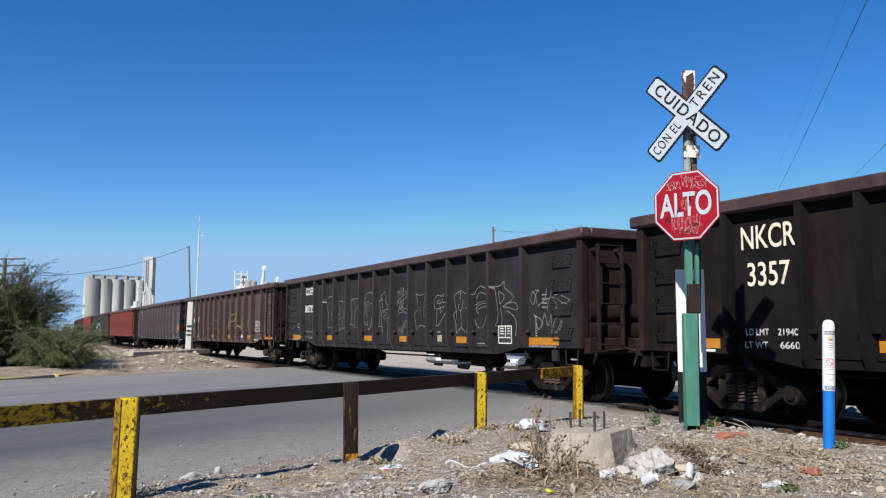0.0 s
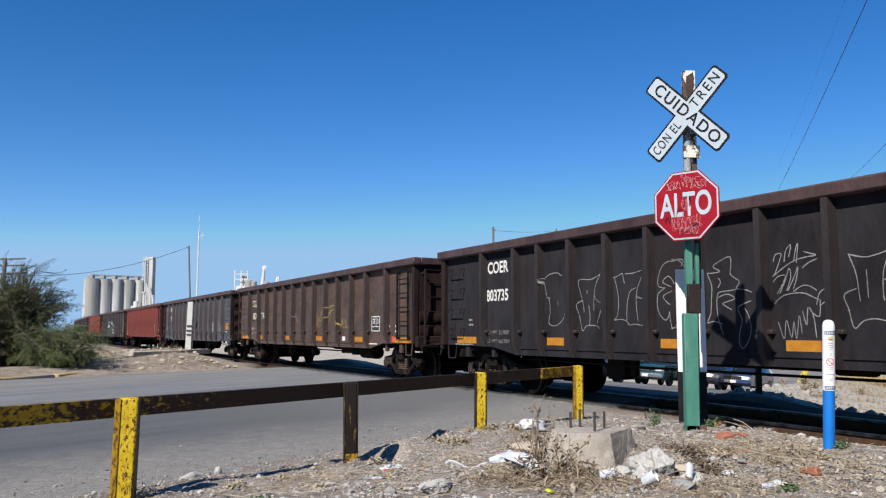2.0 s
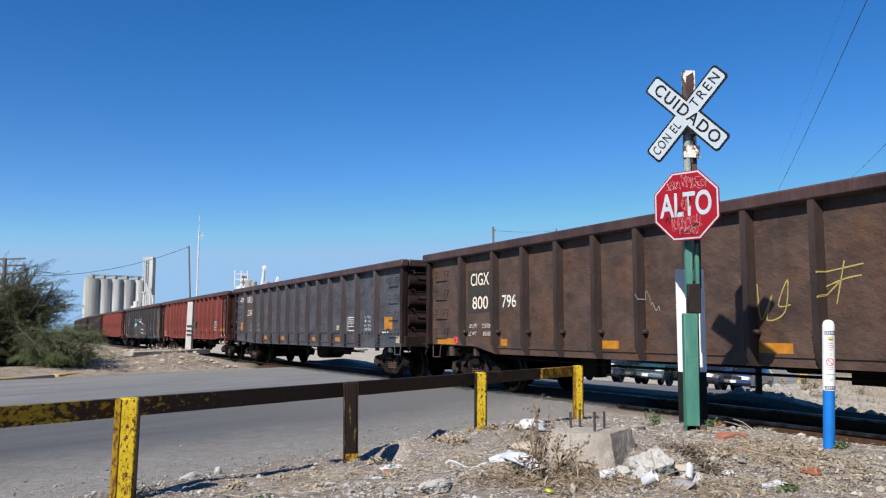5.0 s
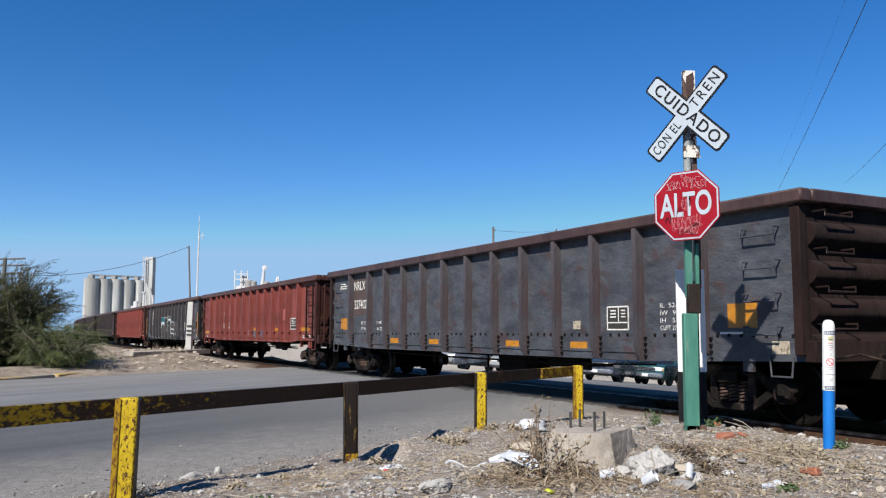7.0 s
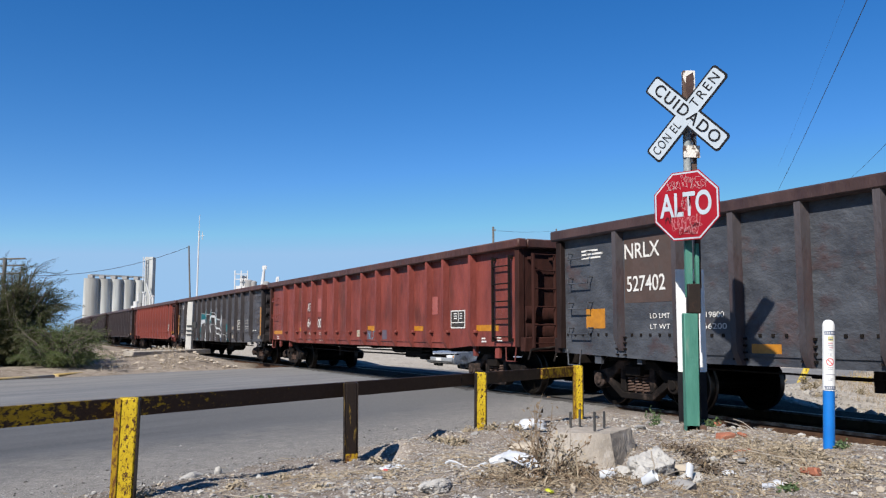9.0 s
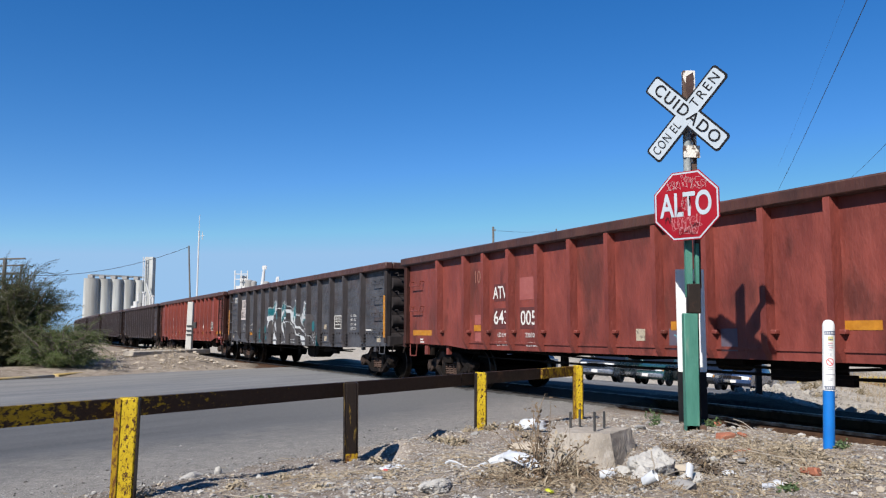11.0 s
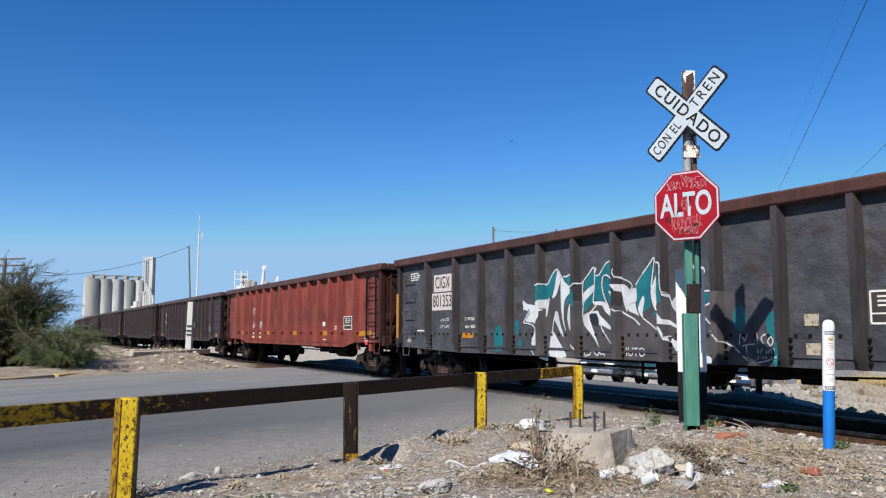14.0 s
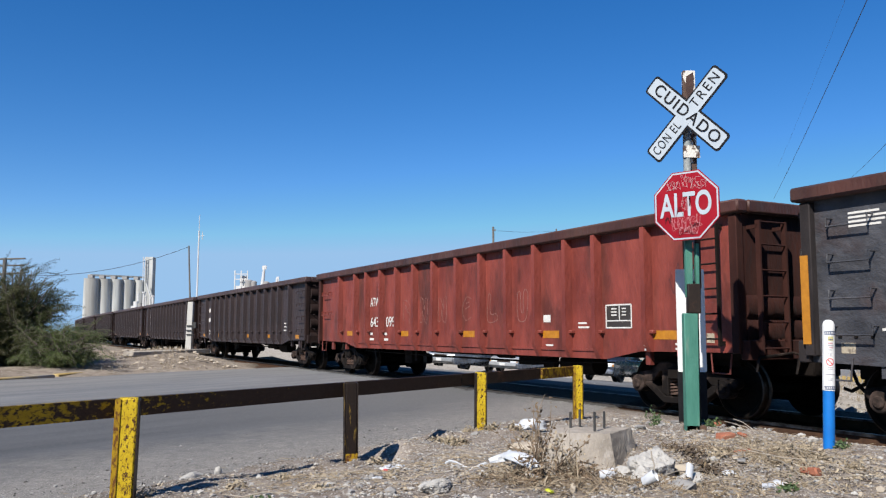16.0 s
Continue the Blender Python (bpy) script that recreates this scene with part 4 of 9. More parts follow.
def gondola(label, m_body, m_top, s0, belly=True, m_post=None, m_end=None, riveted=False, posts=POSTS, ends="ribs", sides=("grab", "grab")):
    """One car. ends: ribbed, or with a ladder; sides: grab irons or a ladder by the rear and the leading end."""
    car = thing("gondola_car", label, "freight car", group="cars of the freight train")
    lo = 0.78 if belly else 0.86
    prof = side_profile(belly, riveted)
    sheet = [Geo().slab(prof, -BODY_Y, -BODY_Y + 0.03).made("side_sheet"), Geo().slab(prof, BODY_Y - 0.03, BODY_Y).made("side_sheet")]
    for k, me in zip((-1, 1), sheet):
        part("side_sheet", me, m_body, car)
        part("top_chord", Geo().box((0, k * (BODY_Y + 0.055), TOP - 0.0875), (2 * HALF + 0.20, 0.20, 0.175)), m_top, car, "rust-brown steel top chord", bevel=0.025)
    pm = post_mesh(lo)
    pe = post_mesh(0.92)
    m_post = m_post or m_body
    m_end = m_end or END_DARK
    for me in (pm, pe):
        me.materials.append(m_post)
    for x in posts:
        for k in (-1, 1):
            if not riveted and k < 0:
                part("lashing_bracket", Geo().box((x - 0.01, -BODY_Y - 0.04, 1.215), (0.25, 0.08, 0.055)), m_post, car, bevel=0.008)
            part("side_post", pm if abs(x) < 5.9 else pe, m_post, car, at=pose(x, k * BODY_Y, 0, 0, 0, 0 if k < 0 else 180))
    for x in (-HALF + 0.06, HALF - 0.06):
        for k in (-1, 1):
            part("corner_post", Geo().box((x, k * (BODY_Y + 0.03), 1.85), (0.14, 0.13, 1.84)), m_end, car, bevel=0.012)
    if riveted:
        rv = Geo()
        for i in range(79):
            x = -7.9 + 0.2025 * i
            if min(abs(x - p) for p in posts) > 0.12:
                rv.box((x, -BODY_Y - 0.007, 1.17), (0.042, 0.016, 0.042))
        for p in posts:
            for dx in (-0.105, 0.075):
                for z in (0.86, 0.95, 1.04, 1.13):
                    rv.box((p + dx, -BODY_Y - 0.028, z), (0.028, 0.05, 0.028))
        tagged(part("rivets", rv, STEEL_DARK, car, "rows of dark rivet heads"), kind="stuff")
    part("side_sill", Geo().slab([(-5.2, lo + 0.16), (-5.2, lo + 0.12), (5.2, lo + 0.12), (5.2, lo + 0.16)], -BODY_Y - 0.02, -BODY_Y), m_body, car)
    # floor and underframe
    part("floor", Geo().box((0, 0, 1.10), (2 * HALF - 0.1, 2 * BODY_Y - 0.06, 0.05)), m_body, car)
    under = Geo().box((0, 0, 0.92), (15.9, 0.55, 0.30))
    for x in (-BOGIE_X, -3.6, -1.2, 1.2, 3.6, BOGIE_X):
        under.slab([(-BODY_Y + 0.03, 1.07), (BODY_Y - 0.03, 1.07), (0.4, 0.74), (-0.4, 0.74)], x - 0.06, x + 0.06, "x")
    for x in (-BOGIE_X, BOGIE_X):
        under.box((x, 0, 0.95), (2.9, 2.3, 0.20))
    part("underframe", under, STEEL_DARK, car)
    # brake gear below the floor
    gear = Geo().rod((1.0, -0.7, 0.80), (1.5, -0.7, 0.80), 0.13, 12)
    gear.tube([(-5.2, -1.15, 0.70), (-1.0, -1.15, 0.66), (3.2, -1.15, 0.66), (5.2, -1.15, 0.72)], 0.014, 6).tube([(-5.0, -0.85, 0.86), (-1.2, -0.95, 0.74), (3.0, -0.95, 0.74), (5.2, -0.8, 0.88)], 0.02, 6).tube([(-3.8, -0.5, 0.62), (3.4, -0.5, 0.62)], 0.022, 6)
    gear.box((2.3, -0.8, 0.72), (0.5, 0.25, 0.28)).box((-2.6, -0.85, 0.70), (0.12, 0.1, 0.4)).box((3.1, -0.9, 0.62), (0.35, 0.1, 0.14))
    if riveted:
        gear.slab([(0.10, 0.80), (0.16, 0.46), (0.38, 0.38), (0.85, 0.38), (1.18, 0.50), (1.38, 0.80)], -0.80, -0.25).box((0.04, -1.0, 0.66), (0.03, 0.03, 0.36)).box((1.44, -1.0, 0.62), (0.03, 0.03, 0.44))
    elif belly:
        gear.rod((3.35, -0.72, 0.64), (4.3, -0.72, 0.64), 0.18, 14)
    gear.box((2.7, -0.8, 0.74), (0.62, 0.3, 0.26))
    if belly and not riveted:
        gear.box((-3.0, -0.8, 0.64), (0.42, 0.22, 0.42))
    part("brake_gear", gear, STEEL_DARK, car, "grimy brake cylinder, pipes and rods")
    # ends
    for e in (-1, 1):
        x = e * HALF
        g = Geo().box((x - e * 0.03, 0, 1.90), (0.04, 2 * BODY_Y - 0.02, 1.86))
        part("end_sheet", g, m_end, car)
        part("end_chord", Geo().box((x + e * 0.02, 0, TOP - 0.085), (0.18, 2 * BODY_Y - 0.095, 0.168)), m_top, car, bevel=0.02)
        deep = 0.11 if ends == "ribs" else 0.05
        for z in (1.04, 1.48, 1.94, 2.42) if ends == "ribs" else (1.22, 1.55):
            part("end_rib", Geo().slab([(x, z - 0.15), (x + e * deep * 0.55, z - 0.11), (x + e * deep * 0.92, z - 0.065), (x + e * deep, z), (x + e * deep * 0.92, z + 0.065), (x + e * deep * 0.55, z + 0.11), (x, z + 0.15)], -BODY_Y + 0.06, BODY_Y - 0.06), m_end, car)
        lad = Geo()
        if ends == "ribs":
            for z in (1.25, 1.70, 2.17, 2.63):
                lad = Geo().tube([(x, -1.25, z + 0.06), (x + e * 0.20, -1.25, z + 0.06), (x + e * 0.20, -1.25, z), (x + e * 0.20, -0.75, z), (x + e * 0.20, -0.75, z + 0.06), (x, -0.75, z + 0.06)], 0.012)
                part("grab_iron", lad, m_end, car)
        else:
            lad.box((x + e * 0.18, -1.28, 1.80), (0.07, 0.03, 1.76)).box((x + e * 0.18, -0.78, 1.80), (0.07, 0.03, 1.76))
            for z in (1.0, 1.34, 1.68, 2.02, 2.36, 2.66):
                lad.rod((x + e * 0.20, -1.28, z), (x + e * 0.20, -0.78, z), 0.014, 6)
            for z in (1.1, 2.6):
                lad.box((x + e * 0.09, -1.28, z), (0.18, 0.03, 0.05)).box((x + e * 0.09, -0.78, z), (0.18, 0.03, 0.05))
            part("end_ladder", lad, m_end, car)
        sill = Geo().box((x + e * 0.06, 0, 0.98), (0.16, 2.9, 0.26))
        part("end_sill", sill, m_end, car, bevel=0.012)
        part("striker_casting", Geo().box((x + e * 0.02, 0, 0.78), (0.30, 0.56, 0.34)).box((x - e * 0.3, 0, 0.72), (0.5, 0.46, 0.24)), STEEL_DARK, car, bevel=0.02)
        cp = Geo().box((x + e * 0.32, 0, 0.86), (0.55, 0.16, 0.18)).box((x + e * 0.58, 0.06, 0.86), (0.20, 0.34, 0.28)).box((x + e * 0.04, 0, 0.84), (0.14, 0.55, 0.36))
        part("coupler", cp, FRAME_STEEL, car, "cast steel knuckle coupler", bevel=0.015)
        hose = Geo().tube([(x + e * 0.16, 0.25, 0.85), (x + e * 0.34, 0.26, 0.72), (x + e * 0.45, 0.22, 0.52), (x + e * 0.60, 0.16, 0.42), (x + e * 0.68, 0.1, 0.46)], 0.025, 7)
        part("air_hose", hose, BLACK_PAINT, car)
        lever = Geo().tube([(x + e * 0.20, -1.42, 0.70), (x + e * 0.20, -1.36, 0.88), (x + e * 0.22, -0.75, 0.94), (x + e * 0.42, -0.30, 0.82), (x + e * 0.5, -0.05, 0.92)], 0.016, 6)
        part("uncoupling_lever", lever, FRAME_STEEL, car)
        step = Geo().tube([(x - e * 0.20, -1.42, 0.92), (x - e * 0.23, -1.43, 0.66), (x - e * 0.53, -1.43, 0.66), (x - e * 0.56, -1.42, 0.92)], 0.011, 6).box((x - e * 0.38, -1.425, 0.66), (0.30, 0.05, 0.012))
        part("sill_step", step, m_body, car)
        # grab irons or ladder on the side near this end
        side = Geo()
        style = sides[(e + 1) // 2]
        if style != "ladder":
            for z in (1.18, 1.60, 2.02, 2.44) if style == "grab" else (1.70, 2.28):
                side = Geo()
                grab(side, x - e * 0.62, z, 0.52, -BODY_Y, 0.11)
                part("side_grab_iron", side, m_body, car)
        else:
            for dx in (0.34, 0.94):
                side.box((x - e * dx, -BODY_Y - 0.08, 1.85), (0.030, 0.045, 1.66))
            for z in (1.12, 1.46, 1.80, 2.14, 2.48):
                side.rod((x - e * 0.34, -BODY_Y - 0.10, z), (x - e * 0.94, -BODY_Y - 0.10, z), 0.014, 6)
            for z in (1.06, 2.64):
                for dx in (0.34, 0.94):
                    side.box((x - e * dx, -BODY_Y - 0.035, z), (0.045, 0.07, 0.06))
            part("side_ladder", side, STEEL_DARK, car, "thin dark steel ladder")
        part("jacking_bracket", Geo().box((x - e * 1.9, -BODY_Y + 0.10, 0.84), (0.10, 0.08, 0.24)), m_body, car)
        part("roping_eye", Geo().box((x - e * 0.95, -BODY_Y + 0.05, 0.80), (0.16, 0.05, 0.20)), m_body, car)
    # hand brake housing on the leading end
    wheel = Geo().tube([(HALF + 0.24, 0.80 + 0.25 * math.cos(k * math.pi / 9), 2.12 + 0.25 * math.sin(k * math.pi / 9)) for k in range(19)], 0.020, 6)
    for k in range(5):
        wheel.rod((HALF + 0.24, 0.80, 2.12), (HALF + 0.24, 0.80 + 0.25 * math.cos(k * 1.2566), 2.12 + 0.25 * math.sin(k * 1.2566)), 0.012, 5)
    wheel.box((HALF + 0.14, 0.80, 1.90), (0.16, 0.20, 0.62)).box((HALF + 0.14, 0.62, 1.80), (0.10, 0.08, 1.5)).rod((HALF + 0.16, 0.80, 1.6), (HALF + 0.16, 0.55, 0.95), 0.016, 6)
    part("brake_wheel", wheel, FRAME_STEEL, car, "grimy hand-brake wheel on its stand")
    hb = Geo().rod((HALF + 0.10, 0.25, 2.05), (HALF + 0.24, 0.25, 2.05), 0.17, 16).rod((HALF + 0.16, 0.25, 1.75), (HALF + 0.30, 0.25, 1.75), 0.11, 14).tube([(HALF + 0.20, 0.25, 2.05), (HALF + 0.16, 0.05, 1.4), (HALF + 0.16, 0.02, 1.0)], 0.016, 6)
    part("hand_brake", hb, FRAME_STEEL, car)
    for x in (-BOGIE_X, BOGIE_X):
        add_bogie(car, x)
    for ws, _ in WHEELSETS[-4:]:
        for me in TREAD_ME:
            part("tread", me, TREAD_STEEL, ws, "bright worn wheel tread")
    STARTS.append(s0)
    return car


def letter(car, text, x, z, h, material=STENCIL, bold=0.0, width=0.0):
    """Stencilled characters, squeezed to that width."""
    me = words(text, h, bold)
    if width:
        xs = [v.co.x for v in me.vertices]
        k = width / (max(xs) - min(xs))
        for v in me.vertices:
            v.co.x *= k
    return put_flat("lettering", me, material, car, x, z, -BODY_Y - 0.010)


def reflector(car, x, z=1.12, w=0.46, h=0.13, material=None):
    put_flat("reflector", panel(w, h), material or REFLECT, car, x, z, -BODY_Y, "orange-yellow reflective patch")


BLACK_PATCH = mat("black_patch", (0.034, 0.028, 0.024), (0.048, 0.040, 0.034), 0.65, 0, 6, 0.05)
PAPER = mat("tan_paper_sticker", (0.42, 0.35, 0.25), (0.50, 0.43, 0.32), 0.7, 0, 9, 0.02, (0.20, 0.16, 0.12), 14.0, (0.50, 0.62))


def data_panel(car, x, z=1.30, w=0.50, h=0.36):
    """The framed consolidated data stencil, with bars for writing that is too small to read."""
    g = Geo()
    for dx, dz, a, b in ((0, h / 2, w, 0.022), (0, -h / 2, w, 0.022), (-w / 2, 0, 0.022, h), (w / 2, 0, 0.022, h), (0.02, 0.06, 0.018, h - 0.12), (0, -h / 2 + 0.11, w, 0.018)):
        g.box((dx, dz, 0.003), (a, b, 0.006))
    for i in range(3):
        g.box((-0.11, 0.12 - 0.05 * i, 0.003), (0.13, 0.022, 0.006))
        g.box((0.13, 0.12 - 0.05 * i, 0.003), (0.10, 0.018, 0.006))
    put_flat("stencil_field", panel(w + 0.01, h + 0.01, 0.001), BLACK_PATCH, car, x, z, -BODY_Y - 0.001)
    put_flat("data_stencil", g.made("data_stencil"), STENCIL, car, x, z, -BODY_Y)


def bars(car, x, z, n, w=0.42, h=0.035, gap=0.07, material=None):
    g = Geo()
    for i in range(n):
        k = w * (0.7 + 0.3 * ((i * 37) % 10) / 10)
        g.box(((k - w) / 2, -i * gap, 0.002), (k, h, 0.004))
    put_flat("small_writing", g.made("small_writing"), material or STENCIL, car, x, z, -BODY_Y)


M_TOP_DARK = paint("rusted_top_steel", (0.070, 0.034, 0.033), (0.108, 0.058, 0.052), (0.13, 0.075, 0.056), (0.5, 0.75))
M_TOP_RED = paint("rust_red_top_steel", (0.085, 0.030, 0.022), (0.125, 0.044, 0.031), (0.16, 0.08, 0.056), (0.5, 0.75))
# end walls and corner posts: much darker paints than the car sides
END_DARK = paint("dark_rust_brown_end", (0.026, 0.014, 0.0125), (0.038, 0.021, 0.018), (0.060, 0.028, 0.022), (0.5, 0.72), gloss=0.12)
END_SLATE = paint("dark_slate_end", (0.036, 0.030, 0.031), (0.054, 0.045, 0.045), (0.070, 0.040, 0.034), (0.5, 0.72), gloss=0.16)
END_RED = paint("dark_red_end", (0.062, 0.021, 0.016), (0.085, 0.030, 0.022), (0.042, 0.020, 0.016), (0.48, 0.7), gloss=0.12)
M_A = paint("charcoal_paint", (0.014, 0.0114, 0.0115), (0.021, 0.017, 0.017), (0.050, 0.030, 0.024), (0.56, 0.8), gloss=0.06)
M_B = paint("dark_graphite_paint", (0.030, 0.0278, 0.0318), (0.044, 0.0405, 0.0455), (0.062, 0.042, 0.040), (0.54, 0.72), gloss=0.06)
M_C = paint("rust_brown_paint", (0.092, 0.057, 0.043), (0.138, 0.084, 0.060), (0.20, 0.092, 0.040), (0.50, 0.68), 0.8, (0.040, 0.024, 0.021), 1.3)
M_D = paint("faded_grey_paint", (0.061, 0.067, 0.082), (0.103, 0.111, 0.128), (0.14, 0.064, 0.050), (0.56, 0.66), 0.5, (0.050, 0.030, 0.031), 1.5, 0.5)
M_E = paint("oxide_red_paint", (0.275, 0.053, 0.038), (0.355, 0.076, 0.055), (0.13, 0.046, 0.032), (0.52, 0.72), sheen=0.05)
M_F = paint("weathered_slate_paint", (0.062, 0.064, 0.076), (0.102, 0.103, 0.117), (0.105, 0.060, 0.050), (0.54, 0.68), 0.6, (0.032, 0.026, 0.029), 1.4, 0.45)
M_G = paint("oxide_red_weathered_paint", (0.305, 0.055, 0.038), (0.395, 0.080, 0.055), (0.11, 0.040, 0.028), (0.50, 0.68), sheen=0.05)
M_H = paint("dark_brown_paint", (0.037, 0.023, 0.025), (0.056, 0.035, 0.037), (0.085, 0.046, 0.034), (0.52, 0.76))
SPRAY_GREY = mat("pale_spray_line", (0.25, 0.24, 0.23), (0.33, 0.32, 0.31), 0.6, 0, 20, 0.0, (0.13, 0.12, 0.115), 1.6, (0.46, 0.66))
SPRAY_WHITE = mat("white_spray", (0.50, 0.52, 0.53), (0.60, 0.62, 0.63), 0.5, 0, 4, 0.0, (0.30, 0.32, 0.35), 2.6, (0.50, 0.74), (1, 1, 0.6))
SPRAY_TEAL = mat("teal_spray", (0.005, 0.125, 0.155), (0.010, 0.175, 0.205), 0.5, 0, 4, 0.0, (0.004, 0.075, 0.095), 2.4, (0.52, 0.76))
SPRAY_BLACK = mat("black_spray", (0.014, 0.014, 0.016), (0.022, 0.022, 0.024), 0.5, 0, 4, 0.0)
SPRAY_YELLOW = mat("yellow_spray", (0.40, 0.31, 0.07), (0.48, 0.39, 0.12), 0.6, 0, 12, 0.0)

P_B = paint("reddish_post_paint", (0.027, 0.019, 0.019), (0.040, 0.027, 0.026), (0.095, 0.045, 0.036), (0.50, 0.66))
P_C = paint("purple_brown_post_paint", (0.050, 0.031, 0.026), (0.075, 0.045, 0.036), (0.12, 0.06, 0.035), (0.5, 0.72))
P_D = paint("rust_streaked_post_paint", (0.080, 0.070, 0.078), (0.118, 0.100, 0.106), (0.125, 0.060, 0.056), (0.44, 0.58))
P_F = paint("purple_brown_weathered_paint", (0.047, 0.040, 0.043), (0.076, 0.064, 0.066), (0.11, 0.055, 0.042), (0.5, 0.66))
STENCIL_WORN = mat("worn_stencil", (0.24, 0.225, 0.205), (0.32, 0.30, 0.28), 0.6, 0, 14, 0.03, (0.09, 0.08, 0.075), 9.0, (0.48, 0.62))
M_B.node_tree.nodes["Principled BSDF"].inputs["Sheen Tint"].default_value = (0.48, 0.50, 0.56, 1)
CARS = []
CARS.append(gondola("charcoal steel gondola car with cream lettering", M_A, M_TOP_DARK, 1.45))
CARS.append(gondola("dark graphite gondola car with pale outlined graffiti", M_B, M_TOP_DARK, 19.02, m_post=P_B, ends="ladder"))
CARS.append(gondola("rust-brown gondola car with ladders and yellow scribbles", M_C, M_TOP_DARK, 36.60, m_post=P_C, posts=POSTS_EVEN, ends="ladder", sides=("grab", "ladder")))
CARS.append(gondola("faded grey gondola car with ribbed ends and rust blotches", M_D, M_TOP_DARK, 54.10, m_post=P_D, riveted=True, posts=POSTS_EVEN))
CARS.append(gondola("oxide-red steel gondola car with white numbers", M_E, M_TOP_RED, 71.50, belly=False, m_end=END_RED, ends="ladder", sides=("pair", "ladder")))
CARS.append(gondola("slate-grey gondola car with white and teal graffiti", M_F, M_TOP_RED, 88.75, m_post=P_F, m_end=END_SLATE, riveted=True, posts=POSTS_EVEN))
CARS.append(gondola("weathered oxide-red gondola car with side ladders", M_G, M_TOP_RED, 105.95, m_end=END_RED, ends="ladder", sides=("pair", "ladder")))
for i in range(7):
    CARS.append(gondola("dark brown steel gondola car near the train's tail", M_H, M_TOP_DARK, 123.35 + 17.4 * i, ends=("ribs", "ladder")[i % 2], sides=(("grab", "grab"), ("pair", "ladder"))[i % 2]))


# ---- lettering, patches and graffiti on the side that faces the road ----
def split_at_posts(verts, faces, posts):
    """Cuts flat paint at the edges of the side posts, so that it lies on sheet and posts alike."""
    bm = bmesh.new()
    vs = [bm.verts.new((v[0], v[1], 0)) for v in verts]
    for f in faces:
        try:
            bm.faces.new([vs[i] for i in f])
        except ValueError:
            continue
    bmesh.ops.triangulate(bm, faces=bm.faces[:])
    lo, hi = min(v[0] for v in verts), max(v[0] for v in verts)
    for p in posts:
        for e in (p - 0.094, p - 0.070, p + 0.034, p + 0.058):
            if lo < e < hi:
                bmesh.ops.bisect_plane(bm, geom=bm.verts[:] + bm.edges[:] + bm.faces[:], plane_co=(e, 0, 0), plane_no=(1, 0, 0))
    g = Geo()
    for f in bm.faces:
        c = f.calc_center_median()
        near = min((p - 0.018 for p in posts), key=lambda p: abs(c.x - p))
        if abs(c.x - near) < 0.052:
            depth = [0.138] * len(f.verts)
        elif abs(c.x - near) < 0.076:
            depth = [0.138 if abs(v.co.x - near) < 0.064 else 0.0 for v in f.verts]
        else:
            depth = [0.0] * len(f.verts)
        g.add([(v.co.x, k, v.co.y) for v, k in zip(f.verts, depth)], [tuple(range(len(f.verts)))])
    bm.free()
    return g


def spray(car, name, pieces, material, layer=0, label=""):
    """Sprayed paint: flat pieces given as corners (x along the car, height)."""
    for verts, faces in pieces:
        g = split_at_posts(verts, faces, POSTS_EVEN if car in CARS[2:6:1] and car is not CARS[4] else POSTS)
        out = Geo().add([(x, -BODY_Y - 0.004 - 0.0015 * layer - y, z) for x, y, z in g.v], g.f)
        part(name, out.made(name, flat=True), material, car, label)


def blob(cx, cz, rx, rz, n=14):
    pts = [(cx + rx * math.cos(2 * math.pi * k / n), cz + rz * math.sin(2 * math.pi * k / n)) for k in range(n)]
    return pts, [tuple(range(n))]


def area(points):
    """A closed paint shape with softly rounded corners."""
    n, out = len(points), []
    pts = [Vector((p[0], p[1])) for p in points]
    for i in range(n):
        p0, p1, p2, p3 = (pts[(i + k) % n] for k in (-1, 0, 1, 2))
        a, b = 0.35 * (p2 - p0), 0.35 * (p3 - p1)
        for t in (0.0, 0.33, 0.67):
            out.append((2 * t ** 3 - 3 * t ** 2 + 1) * p1 + (t ** 3 - 2 * t ** 2 + t) * a + (3 * t ** 2 - 2 * t ** 3) * p2 + (t ** 3 - t ** 2) * b)
    return [(p.x, p.y) for p in out], [tuple(range(len(out)))]


def rect(x, z, w, h):
    return ([(x - w / 2, z - h / 2), (x + w / 2, z - h / 2), (x + w / 2, z + h / 2), (x - w / 2, z + h / 2)], [(0, 1, 2, 3)])


def outlined(rnd, x, z, w, h, kind, width):
    return [stroke([(x + a, z + b) for a, b in line], width) for line in wild_letter(rnd, w, h, kind)]


BOARD_WHITE = mat("weathered_white_paint", (0.50, 0.44, 0.42), (0.58, 0.52, 0.50), 0.7, 0, 8, 0.05, (0.36, 0.28, 0.25), 5.0, (0.55, 0.75))
PINK = mat("pink_patch", (0.33, 0.085, 0.075), (0.38, 0.11, 0.095), 0.7, 0, 6, 0.05)
MAROON = mat("maroon_patch", (0.10, 0.022, 0.020), (0.13, 0.030, 0.026), 0.7, 0, 6, 0.05)
BROWN_PATCH = mat("brown_patch", (0.072, 0.045, 0.036), (0.10, 0.062, 0.05), 0.7, 0, 6, 0.05, (0.06, 0.05, 0.045), 3.0, (0.5, 0.7))
BLUE_PATCH = mat("blue_grey_patch", (0.10, 0.085, 0.115), (0.13, 0.10, 0.135), 0.7, 0, 6, 0.05)
CYAN_TAG = mat("pale_blue_tag", (0.10, 0.28, 0.36), (0.14, 0.34, 0.42), 0.6, 0, 9, 0.0)
